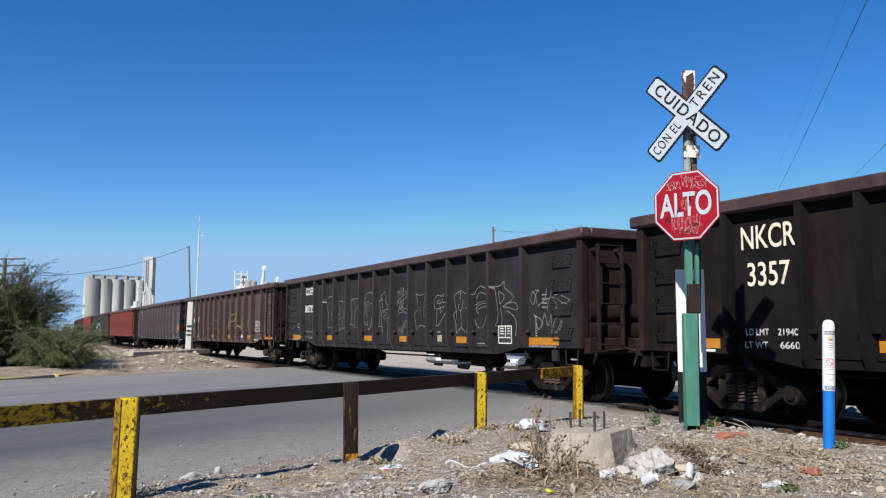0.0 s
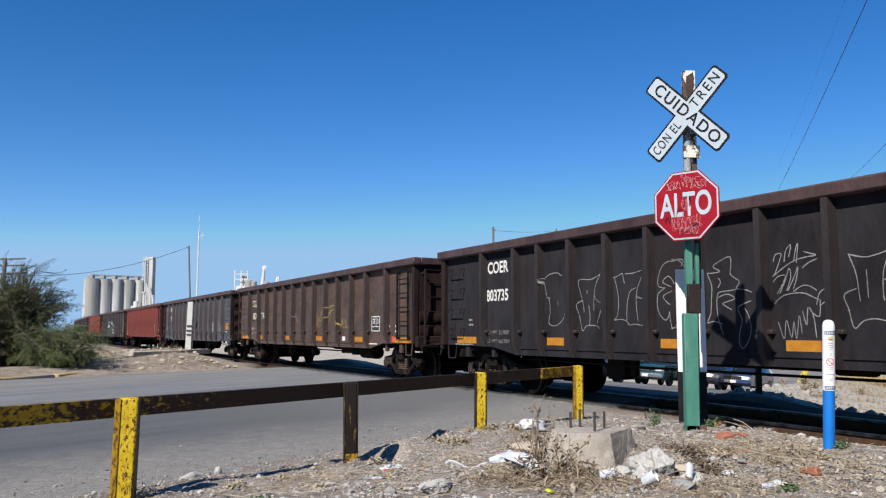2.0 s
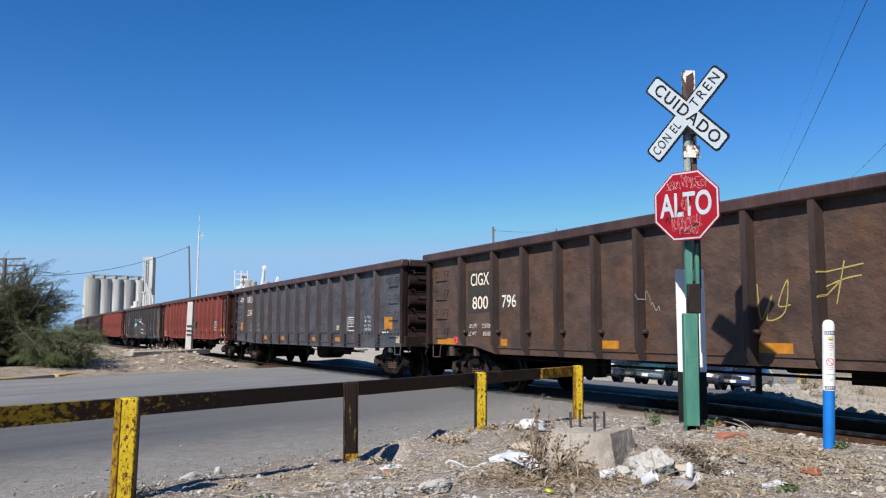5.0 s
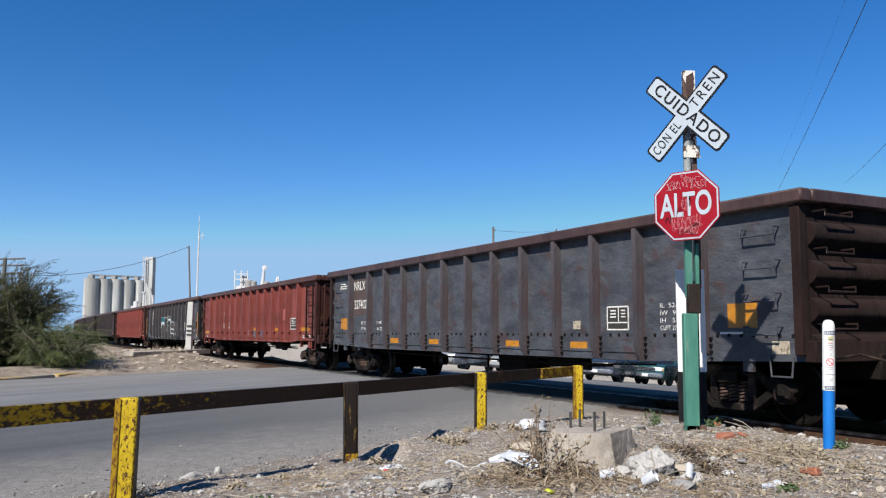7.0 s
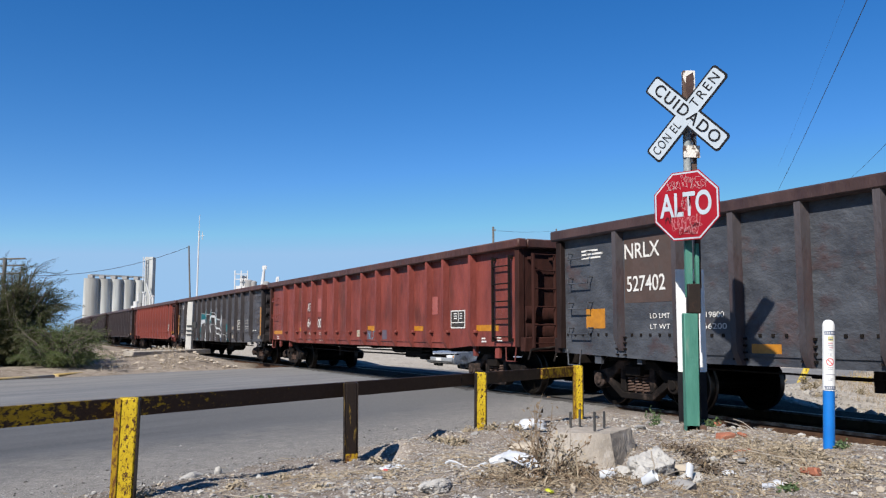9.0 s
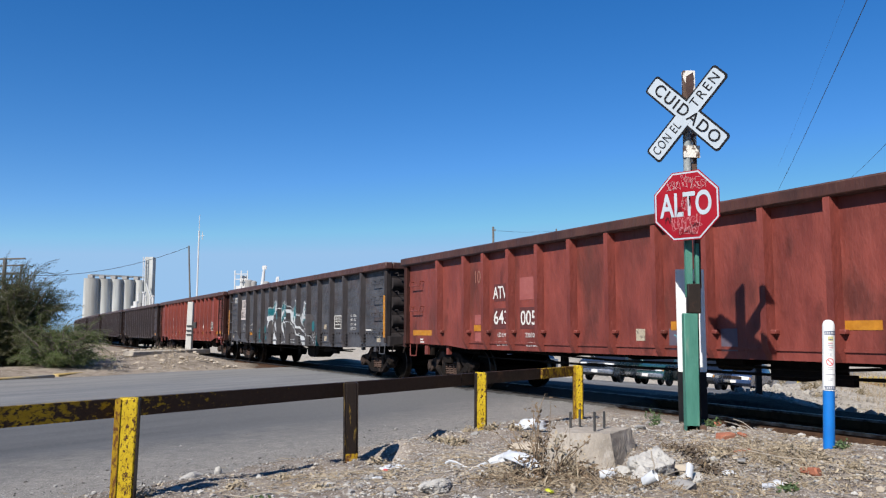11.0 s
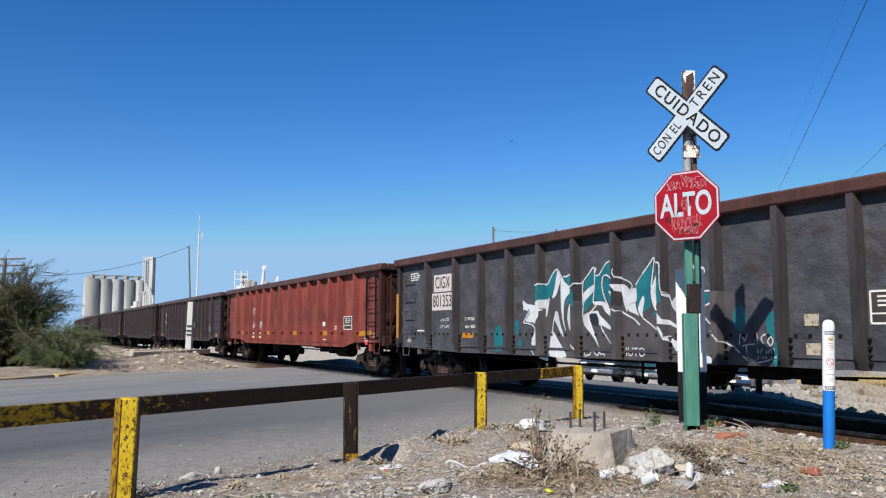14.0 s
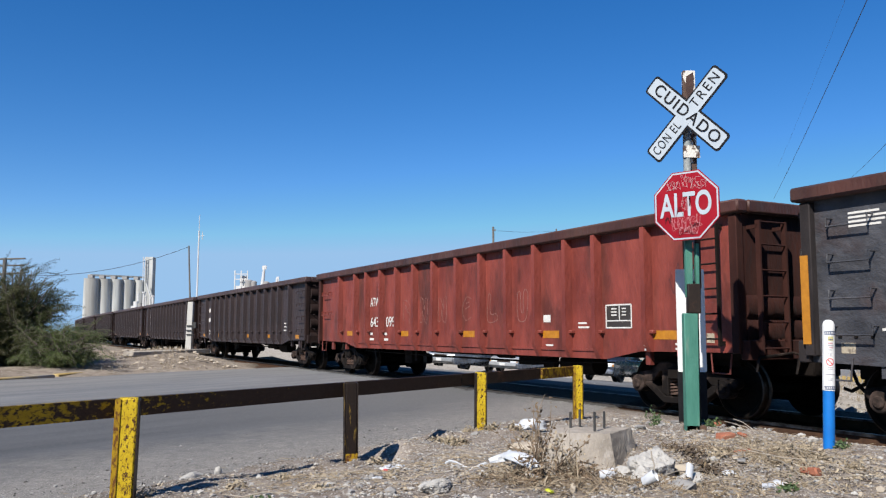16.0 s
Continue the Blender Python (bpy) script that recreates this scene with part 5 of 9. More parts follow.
RED_TAG = mat("faded_tag_line", (0.30, 0.13, 0.10), (0.36, 0.17, 0.14), 0.6, 0, 9, 0.0)


def dress_cars():
    rnd = random.Random(21)
    a, b, c, d, e, f, g = CARS[:7]
    # charcoal car
    letter(a, "NKCR", -5.76, 2.42, 0.30, STENCIL_CREAM, 0.004, width=0.84)
    letter(a, "3357", -5.76, 1.94, 0.30, STENCIL_CREAM, 0.004, width=0.66)
    for text, x, z in (("LD LMT", -5.96, 1.21), ("219400", -5.46, 1.21), ("LT WT", -5.98, 1.045), ("66600", -5.43, 1.045)):
        letter(a, text, x, z, 0.085, STENCIL, width=0.36)
    reflector(a, -6.80, 1.06, 0.42, 0.13)
    for x in (-4.1, -1.0, 1.0, 3.9):
        reflector(a, x, 1.05, 0.40, 0.13)
    bars(a, -6.8, 0.965, 1, 0.6, 0.035)
    # graphite car with outlined letters
    letter(b, "COER", -5.9, 2.47, 0.22, STENCIL, 0.008, width=0.76)
    letter(b, "803735", -5.92, 1.92, 0.215, STENCIL, 0.008, width=0.8)
    for text, x, z in (("LD LMT", -6.12, 1.20), ("219800", -5.68, 1.20), ("LT WT", -6.12, 1.03), ("66200", -5.68, 1.03)):
        letter(b, text, x, z, 0.078, STENCIL_WORN, width=0.39)
    b_lines = []
    b_lines.append(stroke([(-4.35, 2.15), (-4.18, 2.23), (-3.95, 2.25), (-3.82, 2.19)], 0.017))
    b_lines.append(stroke([(-4.35, 2.15), (-4.30, 2.00), (-4.25, 1.83), (-4.17, 1.82)], 0.017))
    b_lines.append(stroke([(-4.19, 1.82), (-4.16, 1.59), (-4.20, 1.37), (-4.06, 1.32), (-3.93, 1.34), (-3.79, 1.43), (-3.73, 1.52)], 0.017))
    b_lines.append(stroke([(-3.93, 1.76), (-3.93, 1.68)], 0.017))
    b_lines.append(stroke([(-2.76, 2.15), (-3.01, 2.08), (-3.33, 2.08), (-3.28, 1.86), (-3.22, 1.69), (-3.19, 1.54)], 0.017))
    b_lines.append(stroke([(-2.76, 2.15), (-2.87, 2.00), (-2.93, 1.79), (-2.94, 1.56)], 0.017))
    b_lines.append(stroke([(-2.93, 1.82), (-2.86, 1.73), (-2.76, 1.69)], 0.017))
    b_lines.append(stroke([(-3.22, 1.74), (-3.40, 1.67), (-3.32, 1.48), (-3.25, 1.24), (-3.14, 1.31), (-2.96, 1.32), (-2.84, 1.30), (-2.80, 1.26)], 0.017))
    b_lines.append(stroke([(-3.07, 1.66), (-3.04, 1.47), (-3.06, 1.33)], 0.017))
    b_lines.append(stroke([(-3.11, 1.91), (-3.11, 1.84)], 0.017))
    b_lines.append(stroke([(-2.76, 1.57), (-2.83, 1.42), (-2.86, 1.35)], 0.017))
    b_lines.append(stroke([(-2.44, 2.08), (-2.34, 2.09), (-2.22, 2.13), (-2.20, 2.06), (-2.17, 1.97)], 0.017))
    b_lines.append(stroke([(-2.15, 2.12), (-1.97, 2.12), (-1.78, 2.15)], 0.017))
    b_lines.append(stroke([(-2.41, 2.08), (-2.34, 1.86), (-2.32, 1.64), (-2.36, 1.46), (-2.43, 1.40), (-2.32, 1.41), (-2.19, 1.40), (-2.10, 1.35), (-2.08, 1.32), (-1.93, 1.33), (-1.78, 1.31)], 0.017))
    b_lines.append(stroke([(-2.13, 1.37), (-2.13, 1.54), (-2.10, 1.72), (-2.03, 1.85), (-1.91, 1.89)], 0.017))
    b_lines.append(stroke([(-1.78, 2.05), (-1.88, 1.87), (-1.91, 1.67), (-1.89, 1.45), (-1.87, 1.37)], 0.017))
    b_lines.append(stroke([(-1.91, 1.77), (-1.86, 1.74), (-1.78, 1.72)], 0.017))
    b_lines.append(stroke([(-1.00, 2.25), (-1.11, 2.24), (-1.21, 2.24), (-1.32, 2.19), (-1.40, 2.07), (-1.43, 1.95), (-1.40, 1.88), (-1.28, 1.86)], 0.017))
    b_lines.append(stroke([(-1.15, 1.87), (-1.32, 1.94), (-1.26, 2.01), (-1.19, 2.02), (-1.12, 1.96), (-1.10, 1.91)], 0.017))
    b_lines.append(stroke([(-1.28, 1.86), (-1.42, 1.78), (-1.45, 1.66), (-1.42, 1.50), (-1.32, 1.40), (-1.25, 1.40), (-1.20, 1.51)], 0.017))
    b_lines.append(stroke([(-1.14, 1.81), (-1.32, 1.74), (-1.25, 1.65), (-1.18, 1.61)], 0.017))
    b_lines.append(stroke([(-1.20, 1.51), (-1.19, 1.40), (-1.16, 1.28), (-1.13, 1.27)], 0.017))
    b_lines.append(stroke([(-0.46, 2.02), (-0.30, 2.02), (-0.23, 2.04), (-0.34, 2.10), (-0.28, 2.15), (-0.05, 2.22), (-0.03, 2.09), (-0.04, 1.98), (0.10, 1.88), (0.05, 1.79), (0.18, 1.77), (0.30, 1.73)], 0.017))
    b_lines.append(stroke([(-0.46, 2.02), (-0.38, 1.85), (-0.39, 1.66), (-0.41, 1.47), (-0.47, 1.34), (-0.36, 1.36), (-0.21, 1.32)], 0.017))
    b_lines.append(stroke([(-0.20, 1.18), (-0.25, 1.31), (-0.29, 1.47), (-0.29, 1.68), (-0.24, 1.75), (-0.02, 1.77), (0.07, 1.79)], 0.017))
    b_lines.append(stroke([(-0.27, 1.95), (-0.22, 1.89), (-0.27, 1.81)], 0.017))
    b_lines.append(stroke([(-0.27, 1.68), (-0.11, 1.72), (0.02, 1.66), (-0.11, 1.62), (-0.19, 1.59), (-0.04, 1.51)], 0.017))
    b_lines.append(stroke([(0.29, 1.62), (0.10, 1.56), (0.07, 1.50), (0.13, 1.37), (0.09, 1.24), (0.07, 1.08), (0.12, 1.00), (0.21, 1.08), (0.27, 1.24), (0.24, 1.42), (0.17, 1.53)], 0.017))
    b_lines.append(stroke([(-1.13, 2.24), (-1.03, 2.26), (-0.91, 2.18), (-0.85, 2.08)], 0.017))
    b_lines.append(stroke([(-0.83, 1.97), (-1.02, 1.95), (-1.10, 1.90)], 0.017))
    b_lines.append(stroke([(-0.84, 1.78), (-0.90, 1.60), (-1.07, 1.26)], 0.017))
    b_lines.append(stroke([(-1.14, 2.26), (-0.98, 2.26), (-0.90, 2.23), (-0.95, 2.15)], 0.017))
    b_lines.append(stroke([(-0.91, 1.79), (-0.88, 1.63), (-0.95, 1.39), (-1.08, 1.29), (-1.17, 1.26)], 0.017))
    b_lines.append(stroke([(1.70, 2.11), (1.91, 2.06), (2.10, 2.09), (2.23, 2.13)], 0.017))
    b_lines.append(stroke([(1.71, 2.10), (1.79, 1.88), (1.82, 1.63), (1.83, 1.56)], 0.017))
    b_lines.append(stroke([(2.23, 2.12), (2.13, 1.91), (2.11, 1.67), (2.12, 1.56)], 0.017))
    b_lines.append(stroke([(2.13, 1.80), (2.22, 1.75)], 0.017))
    b_lines.append(stroke([(1.79, 1.71), (1.63, 1.64), (1.68, 1.47), (1.74, 1.26), (1.86, 1.34), (2.02, 1.36), (2.21, 1.31)], 0.017))
    b_lines.append(stroke([(1.92, 1.92), (1.93, 1.60)], 0.017))
    b_lines.append(stroke([(2.20, 1.57), (2.21, 1.43)], 0.017))
    b_lines.append(stroke([(3.11, 2.06), (2.98, 2.00), (2.85, 2.03), (2.71, 2.00), (2.63, 1.89), (2.64, 1.78), (2.73, 1.72), (2.90, 1.74), (3.09, 1.77)], 0.017))
    b_lines.append(stroke([(2.76, 1.73), (2.75, 1.51), (2.73, 1.38), (2.81, 1.35), (2.98, 1.47), (3.21, 1.68)], 0.017))
    b_lines.append(stroke([(3.11, 2.06), (3.05, 1.96), (3.01, 1.88), (3.19, 1.85)], 0.017))
    b_lines.append(stroke([(3.03, 1.86), (2.85, 1.84), (2.76, 1.86), (2.82, 1.91), (2.91, 1.89)], 0.017))
    b_lines.append(stroke([(2.93, 1.74), (2.91, 1.63), (3.03, 1.69), (3.09, 1.76)], 0.017))
    b_lines.append(stroke([(3.55, 1.98), (3.78, 2.07), (3.84, 2.00), (3.85, 2.09), (3.94, 2.05), (4.05, 2.02), (4.18, 2.03)], 0.017))
    b_lines.append(stroke([(3.55, 1.98), (3.61, 1.80), (3.66, 1.63), (3.67, 1.48)], 0.017))
    b_lines.append(stroke([(3.83, 2.05), (3.82, 1.88), (3.82, 1.78)], 0.017))
    b_lines.append(stroke([(3.74, 1.80), (3.76, 1.69), (3.86, 1.67), (3.96, 1.88)], 0.017))
    b_lines.append(stroke([(3.83, 1.68), (3.86, 1.49), (3.86, 1.31), (3.75, 1.25), (3.66, 1.19), (3.64, 1.37), (3.60, 1.47), (3.53, 1.59), (3.66, 1.65)], 0.017))
    b_lines.append(stroke([(3.86, 1.31), (3.97, 1.25), (4.07, 1.21), (4.10, 1.36), (4.13, 1.49), (4.18, 1.55)], 0.017))
    b_lines.append(stroke([(4.19, 1.89), (4.13, 1.72), (4.18, 1.65)], 0.017))
    b_lines.append(stroke([(4.05, 1.72), (4.17, 1.69)], 0.017))
    b_lines.append(stroke([(4.43, 1.98), (4.54, 2.10), (4.70, 2.14), (4.87, 2.08)], 0.017))
    b_lines.append(stroke([(4.52, 1.80), (4.54, 1.95), (4.66, 2.01), (4.83, 1.98), (4.88, 1.94)], 0.017))
    b_lines.append(stroke([(4.45, 1.75), (4.62, 1.81), (4.83, 1.83)], 0.017))
    b_lines.append(stroke([(4.48, 1.69), (4.66, 1.77), (4.88, 1.79)], 0.017))
    b_lines.append(stroke([(4.48, 1.72), (4.51, 1.64), (4.60, 1.59)], 0.017))
    b_lines.append(stroke([(4.57, 1.67), (4.74, 1.71), (4.88, 1.72)], 0.017))
    b_lines.append(stroke([(4.44, 1.49), (4.51, 1.34), (4.65, 1.29), (4.78, 1.33), (4.85, 1.44), (4.89, 1.56)], 0.017))
    b_lines.append(stroke([(5.21, 2.11), (5.41, 2.11), (5.56, 2.19), (5.58, 2.07), (5.79, 1.96), (5.90, 1.89), (5.78, 1.80), (5.50, 1.70)], 0.017))
    b_lines.append(stroke([(5.21, 2.11), (5.27, 1.87), (5.33, 1.62), (5.31, 1.43), (5.24, 1.34), (5.46, 1.32)], 0.017))
    b_lines.append(stroke([(5.46, 1.32), (5.48, 1.48), (5.44, 1.62), (5.44, 1.69)], 0.017))
    b_lines.append(stroke([(5.36, 2.01), (5.56, 1.92), (5.51, 1.83), (5.40, 1.77), (5.36, 2.01)], 0.017))
    b_lines.append(stroke([(5.50, 1.70), (5.70, 1.68), (5.93, 1.63), (6.03, 1.65), (6.00, 1.73), (5.86, 1.78), (5.63, 1.76)], 0.017))
    b_lines.append(stroke([(5.60, 1.62), (5.85, 1.54), (5.99, 1.38), (5.95, 1.13)], 0.017))
    b_lines.append(stroke([(5.70, 1.62), (5.92, 1.49)], 0.017))
    spray(b, "graffiti", b_lines, SPRAY_GREY, 0, "pale hollow letters in thin spray lines")
    tags = []
    tags.append(stroke([(0.66, 2.10), (0.69, 2.18), (0.78, 2.19), (0.73, 2.05), (0.66, 1.92)], 0.016))
    tags.append(stroke([(0.82, 2.08), (0.85, 2.22), (0.93, 2.29), (0.89, 2.14)], 0.016))
    tags.append(stroke([(0.96, 2.07), (1.00, 2.24), (1.03, 2.29), (1.00, 2.06)], 0.016))
    tags.append(stroke([(0.64, 1.91), (0.80, 2.01), (0.97, 2.09), (1.13, 2.12), (1.28, 2.13)], 0.016))
    tags.append(stroke([(1.11, 2.19), (1.21, 2.16), (1.28, 2.14)], 0.016))
    tags.append(stroke([(1.08, 1.99), (1.17, 2.05), (1.29, 2.09)], 0.016))
    tags.append(stroke([(0.64, 1.84), (0.73, 1.91), (0.83, 1.91), (0.78, 1.80), (0.70, 1.69)], 0.016))
    tags.append(stroke([(0.74, 1.69), (0.83, 1.86), (0.89, 2.00), (0.91, 1.89), (0.84, 1.72)], 0.016))
    tags.append(stroke([(0.86, 1.72), (0.96, 1.89), (1.02, 2.01), (0.99, 1.86), (0.94, 1.74)], 0.016))
    tags.append(stroke([(0.94, 1.71), (1.03, 1.76), (1.11, 1.78), (1.19, 1.76), (1.27, 1.71)], 0.016))
    tags.append(stroke([(0.65, 1.57), (0.78, 1.66), (0.95, 1.69), (1.11, 1.68), (1.22, 1.63), (1.30, 1.60)], 0.016))
    tags.append(stroke([(1.26, 1.54), (1.30, 1.67), (1.38, 1.72), (1.43, 1.68), (1.39, 1.59), (1.31, 1.53)], 0.016))
    tags.append(stroke([(0.70, 1.34), (0.78, 1.13), (0.82, 1.36), (0.89, 1.15), (0.93, 1.34), (0.96, 1.13), (1.01, 1.41), (1.04, 1.20)], 0.016))
    tags.append(stroke([(1.06, 1.47), (1.11, 1.30), (1.14, 1.51), (1.21, 1.40), (1.24, 1.15)], 0.016))
    tags.append(stroke([(1.17, 1.47), (1.29, 1.40), (1.31, 1.60)], 0.016))
    tags.append(stroke([(6.53, 1.95), (6.48, 1.84), (6.51, 1.73), (6.59, 1.74), (6.61, 1.90), (6.53, 1.95)], 0.016))
    tags.append(stroke([(6.61, 1.97), (6.74, 1.96), (6.64, 1.90), (6.67, 1.72)], 0.016))
    tags.append(stroke([(6.69, 1.68), (6.92, 1.80), (6.98, 2.00)], 0.016))
    tags.append(stroke([(6.99, 1.58), (7.02, 1.71), (7.15, 1.96)], 0.016))
    tags.append(stroke([(6.95, 1.78), (7.09, 1.82), (7.27, 1.80), (7.45, 1.72), (7.63, 1.69)], 0.016))
    tags.append(stroke([(7.22, 1.66), (7.27, 1.62), (7.25, 1.72), (7.19, 1.79), (7.23, 1.86), (7.30, 1.87)], 0.016))
    tags.append(stroke([(7.40, 1.85), (7.65, 1.76), (7.41, 1.70)], 0.016))
    tags.append(stroke([(6.56, 1.53), (6.82, 1.41), (6.71, 1.26), (6.60, 1.49)], 0.016))
    tags.append(stroke([(6.81, 1.28), (6.91, 1.54), (7.01, 1.32), (7.11, 1.52), (7.10, 1.19), (7.17, 1.35), (7.29, 1.49), (7.38, 1.48)], 0.016))
    tags.append(stroke([(7.17, 1.36), (7.25, 1.20), (7.38, 1.38), (7.43, 1.43)], 0.016))
    tags.append(stroke([(7.35, 1.24), (7.44, 1.40)], 0.016))
    spray(b, "graffiti_tag", tags, SPRAY_GREY, 1, "pale scribbled tag")
    for x, w in ((-7.15, 0.80), (-4.02, 0.50), (-1.15, 0.50), (1.05, 0.50), (3.90, 0.50), (6.86, 0.92)):
        reflector(b, x, 1.045, w, 0.135)
    data_panel(b, 5.58, 1.16, 0.46, 0.33)
    put_flat("paper_patch", panel(0.20, 0.14), PAPER, b, 2.89, 1.07, -BODY_Y)
    bars(b, 2.89, 1.21, 1, 0.2, 0.03, material=STENCIL_WORN)
    bars(b, 4.75, 0.98, 2, 0.42, 0.022, 0.045, material=STENCIL_WORN)
    bars(b, 7.0, 0.955, 1, 1.2, 0.03, material=STENCIL_WORN)
    bars(b, -7.1, 0.955, 1, 1.1, 0.03, material=STENCIL_WORN)
    bars(b, -6.95, 1.46, 2, 0.2, 0.04, 0.1, material=STENCIL_WORN)
    bars(b, 6.93, 1.88, 4, 0.20, 0.026, 0.075, material=STENCIL_WORN)
    bars(b, 6.64, 1.48, 8, 0.06, 0.03, 0.048, material=STENCIL_WORN)
    # rust-brown car
    spray(c, "black_patch", [rect(-5.87, 2.04, 0.98, 0.86)], BLACK_PATCH, 0, "black-painted number panel")
    letter(c, "CIGX", -5.88, 2.27, 0.25, STENCIL_CREAM, 0.003, width=0.72)
    letter(c, "800", -5.86, 1.79, 0.25, STENCIL_CREAM, 0.003, width=0.62)
    letter(c, "796", -4.78, 1.79, 0.24, STENCIL, 0.003, width=0.5)
    for text, x, z in (("LD LMT", -6.15, 1.33), ("215700", -5.62, 1.33), ("LT WT", -6.17, 1.17), ("65300", -5.60, 1.17)):
        letter(c, text, x, z, 0.08, STENCIL, width=0.31)
    data_panel(c, 5.68, 1.42, 0.50, 0.37)
    for x, w in ((-7.30, 0.85), (-4.98, 0.22), (-1.86, 0.48), (1.36, 0.52), (4.52, 0.56), (7.35, 1.05)):
        reflector(c, x, 1.01, w, 0.13)
    reflector(c, 6.75, 1.03, 0.14, 0.14, RED_STICKER)
    reflector(c, -6.89, 1.04, 0.14, 0.14, RED_STICKER)
    put_flat("paper_patch", panel(0.22, 0.12), STENCIL, c, 3.41, 1.02, -BODY_Y)
    tags = []
    tags.append(stroke([(1.11, 1.83), (1.16, 1.37), (1.34, 1.68), (1.25, 1.37), (1.52, 1.46), (1.58, 1.86), (1.43, 1.55), (1.61, 1.55)], 0.022))
    tags.append(stroke([(2.09, 1.92), (2.61, 1.99)], 0.022))
    tags.append(stroke([(2.37, 2.04), (2.25, 1.54)], 0.022))
    tags.append(stroke([(2.12, 1.75), (2.37, 1.83), (2.58, 1.86)], 0.022))
    tags.append(stroke([(2.09, 1.62), (2.29, 1.79)], 0.022))
    tags.append(stroke([(3.07, 1.32), (3.10, 1.52), (3.19, 1.36), (3.29, 1.60), (3.33, 1.32)], 0.022))
    tags.append(stroke([(3.44, 1.52), (3.36, 1.36), (3.48, 1.32)], 0.022))
    tags.append(stroke([(3.54, 1.59), (3.53, 1.32), (3.65, 1.50), (3.56, 1.40), (3.67, 1.32)], 0.022))
    tags.append(stroke([(3.72, 1.43), (3.76, 1.32)], 0.022))
    spray(c, "graffiti_tag", tags, SPRAY_YELLOW, 0, "yellow scribbled tags")
    spray(c, "graffiti_tag", [stroke([(-1.05 + p, 1.50 + q) for p, q in scribble(rnd, 0.42, 0.42, 9)], 0.022)], SPRAY_GREY, 0, "pale scribbled tag")
    bars(c, 5.6, 0.90, 1, 0.9, 0.03)
    bars(c, 6.55, 1.36, 2, 0.10, 0.05, 0.13)
    bars(c, 6.95, 1.36, 2, 0.12, 0.05, 0.13)
    # faded grey car
    spray(d, "brown_patch", [rect(-5.90, 2.17, 1.04, 1.02)], BROWN_PATCH, 0, "brown repainted number panel")
    letter(d, "NRLX", -6.03, 2.45, 0.235, STENCIL, 0.003, width=0.78)
    letter(d, "527402", -5.95, 1.94, 0.235, STENCIL, 0.003, width=0.84)
    for text, x, z in (("LD LMT", -5.66, 1.45), ("219800", -4.64, 1.45), ("LT WT", -5.66, 1.29), ("66200", -4.60, 1.29), ("IL  52-6", 5.80, 1.60), ("IW   9-6", 5.80, 1.49), ("IH   5-6", 5.80, 1.38), ("CUFT 2743", 5.80, 1.27)):
        letter(d, text, x, z, 0.066 if x > 0 else 0.076, STENCIL, width=0.42)
    data_panel(d, 4.63, 1.43, 0.50, 0.36)
    for x, z, w, h in ((-7.16, 1.43, 0.48, 0.32), (-3.76, 0.99, 0.46, 0.14), (-1.66, 0.98, 0.46, 0.14), (1.58, 0.98, 0.46, 0.14), (3.62, 0.98, 0.46, 0.14), (7.11, 1.43, 0.49, 0.32)):
        reflector(d, x, z, w, h)
    put_flat("paper_patch", panel(0.26, 0.16), PAPER, d, 7.70, 1.02, -BODY_Y)
    put_flat("paper_patch", panel(0.20, 0.14), PAPER, d, 3.58, 1.33, -BODY_Y)
    bars(d, -7.2, 2.56, 3, 0.6, 0.03, 0.06)
    bars(d, 7.0, 1.20, 1, 0.55, 0.03)
    bars(d, 0.0, 1.0, 1, 0.35, 0.03)
    # oxide-red car
    spray(e, "maroon_patch", [rect(-3.86, 1.47, 0.62, 0.40), rect(-2.92, 1.47, 0.62, 0.40), rect(-3.83, 1.98, 0.62, 0.34)], MAROON, 0, "maroon repainted panels")
    spray(e, "pink_patch", [rect(-3.0, 2.02, 0.46, 0.42), rect(-4.72, 1.46, 0.36, 0.20), rect(-4.72, 1.11, 0.36, 0.18), rect(4.57, 1.80, 0.26, 0.40)], PINK, 0, "faded pink patches")
    letter(e, "ATW", -3.86, 1.97, 0.24, STENCIL, 0.003, width=0.62)
    letter(e, "643", -3.88, 1.48, 0.26, STENCIL, 0.003, width=0.52)
    letter(e, "005", -2.94, 1.46, 0.26, STENCIL, 0.003, width=0.5)
    letter(e, "100", -4.72, 2.32, 0.26, mat("faded_cream_stencil", (0.30, 0.125, 0.085), (0.36, 0.165, 0.12), 0.7, 0, 14, 0.0), width=0.36)
    for text, x, z in (("LD LMT", -3.83, 1.15), ("220300", -2.87, 1.15), ("LT WT", -3.86, 0.98), ("65700", -2.84, 0.98)):
        letter(e, text, x, z, 0.08, STENCIL, width=0.36)
    data_panel(e, 5.62, 1.48, 0.60, 0.36)
    for x, z, w, h in ((-7.30, 1.19, 0.95, 0.12), (-4.74, 1.29, 0.40, 0.12), (0.97, 1.30, 0.5, 0.13), (3.75, 1.29, 0.46, 0.11), (6.80, 1.29, 0.90, 0.12)):
        reflector(e, x, z, w, h)
    put_flat("paper_patch", panel(0.20, 0.18), PAPER, e, 0.07, 1.17, -BODY_Y)
    spray(e, "blue_patch", [rect(0.82, 1.11, 0.28, 0.30), rect(1.80, 1.11, 0.28, 0.30)], BLUE_PATCH, 0, "blue-grey painted patches")
    spray(e, "graffiti_tag", [stroke([(0.72 + p, 0.98 + q) for p, q in scribble(rnd, 0.62, 0.26, 8)], 0.030)], CYAN_TAG, 2, "pale blue tag")
    bars(e, -7.3, 1.04, 2, 0.2, 0.03, 0.06)
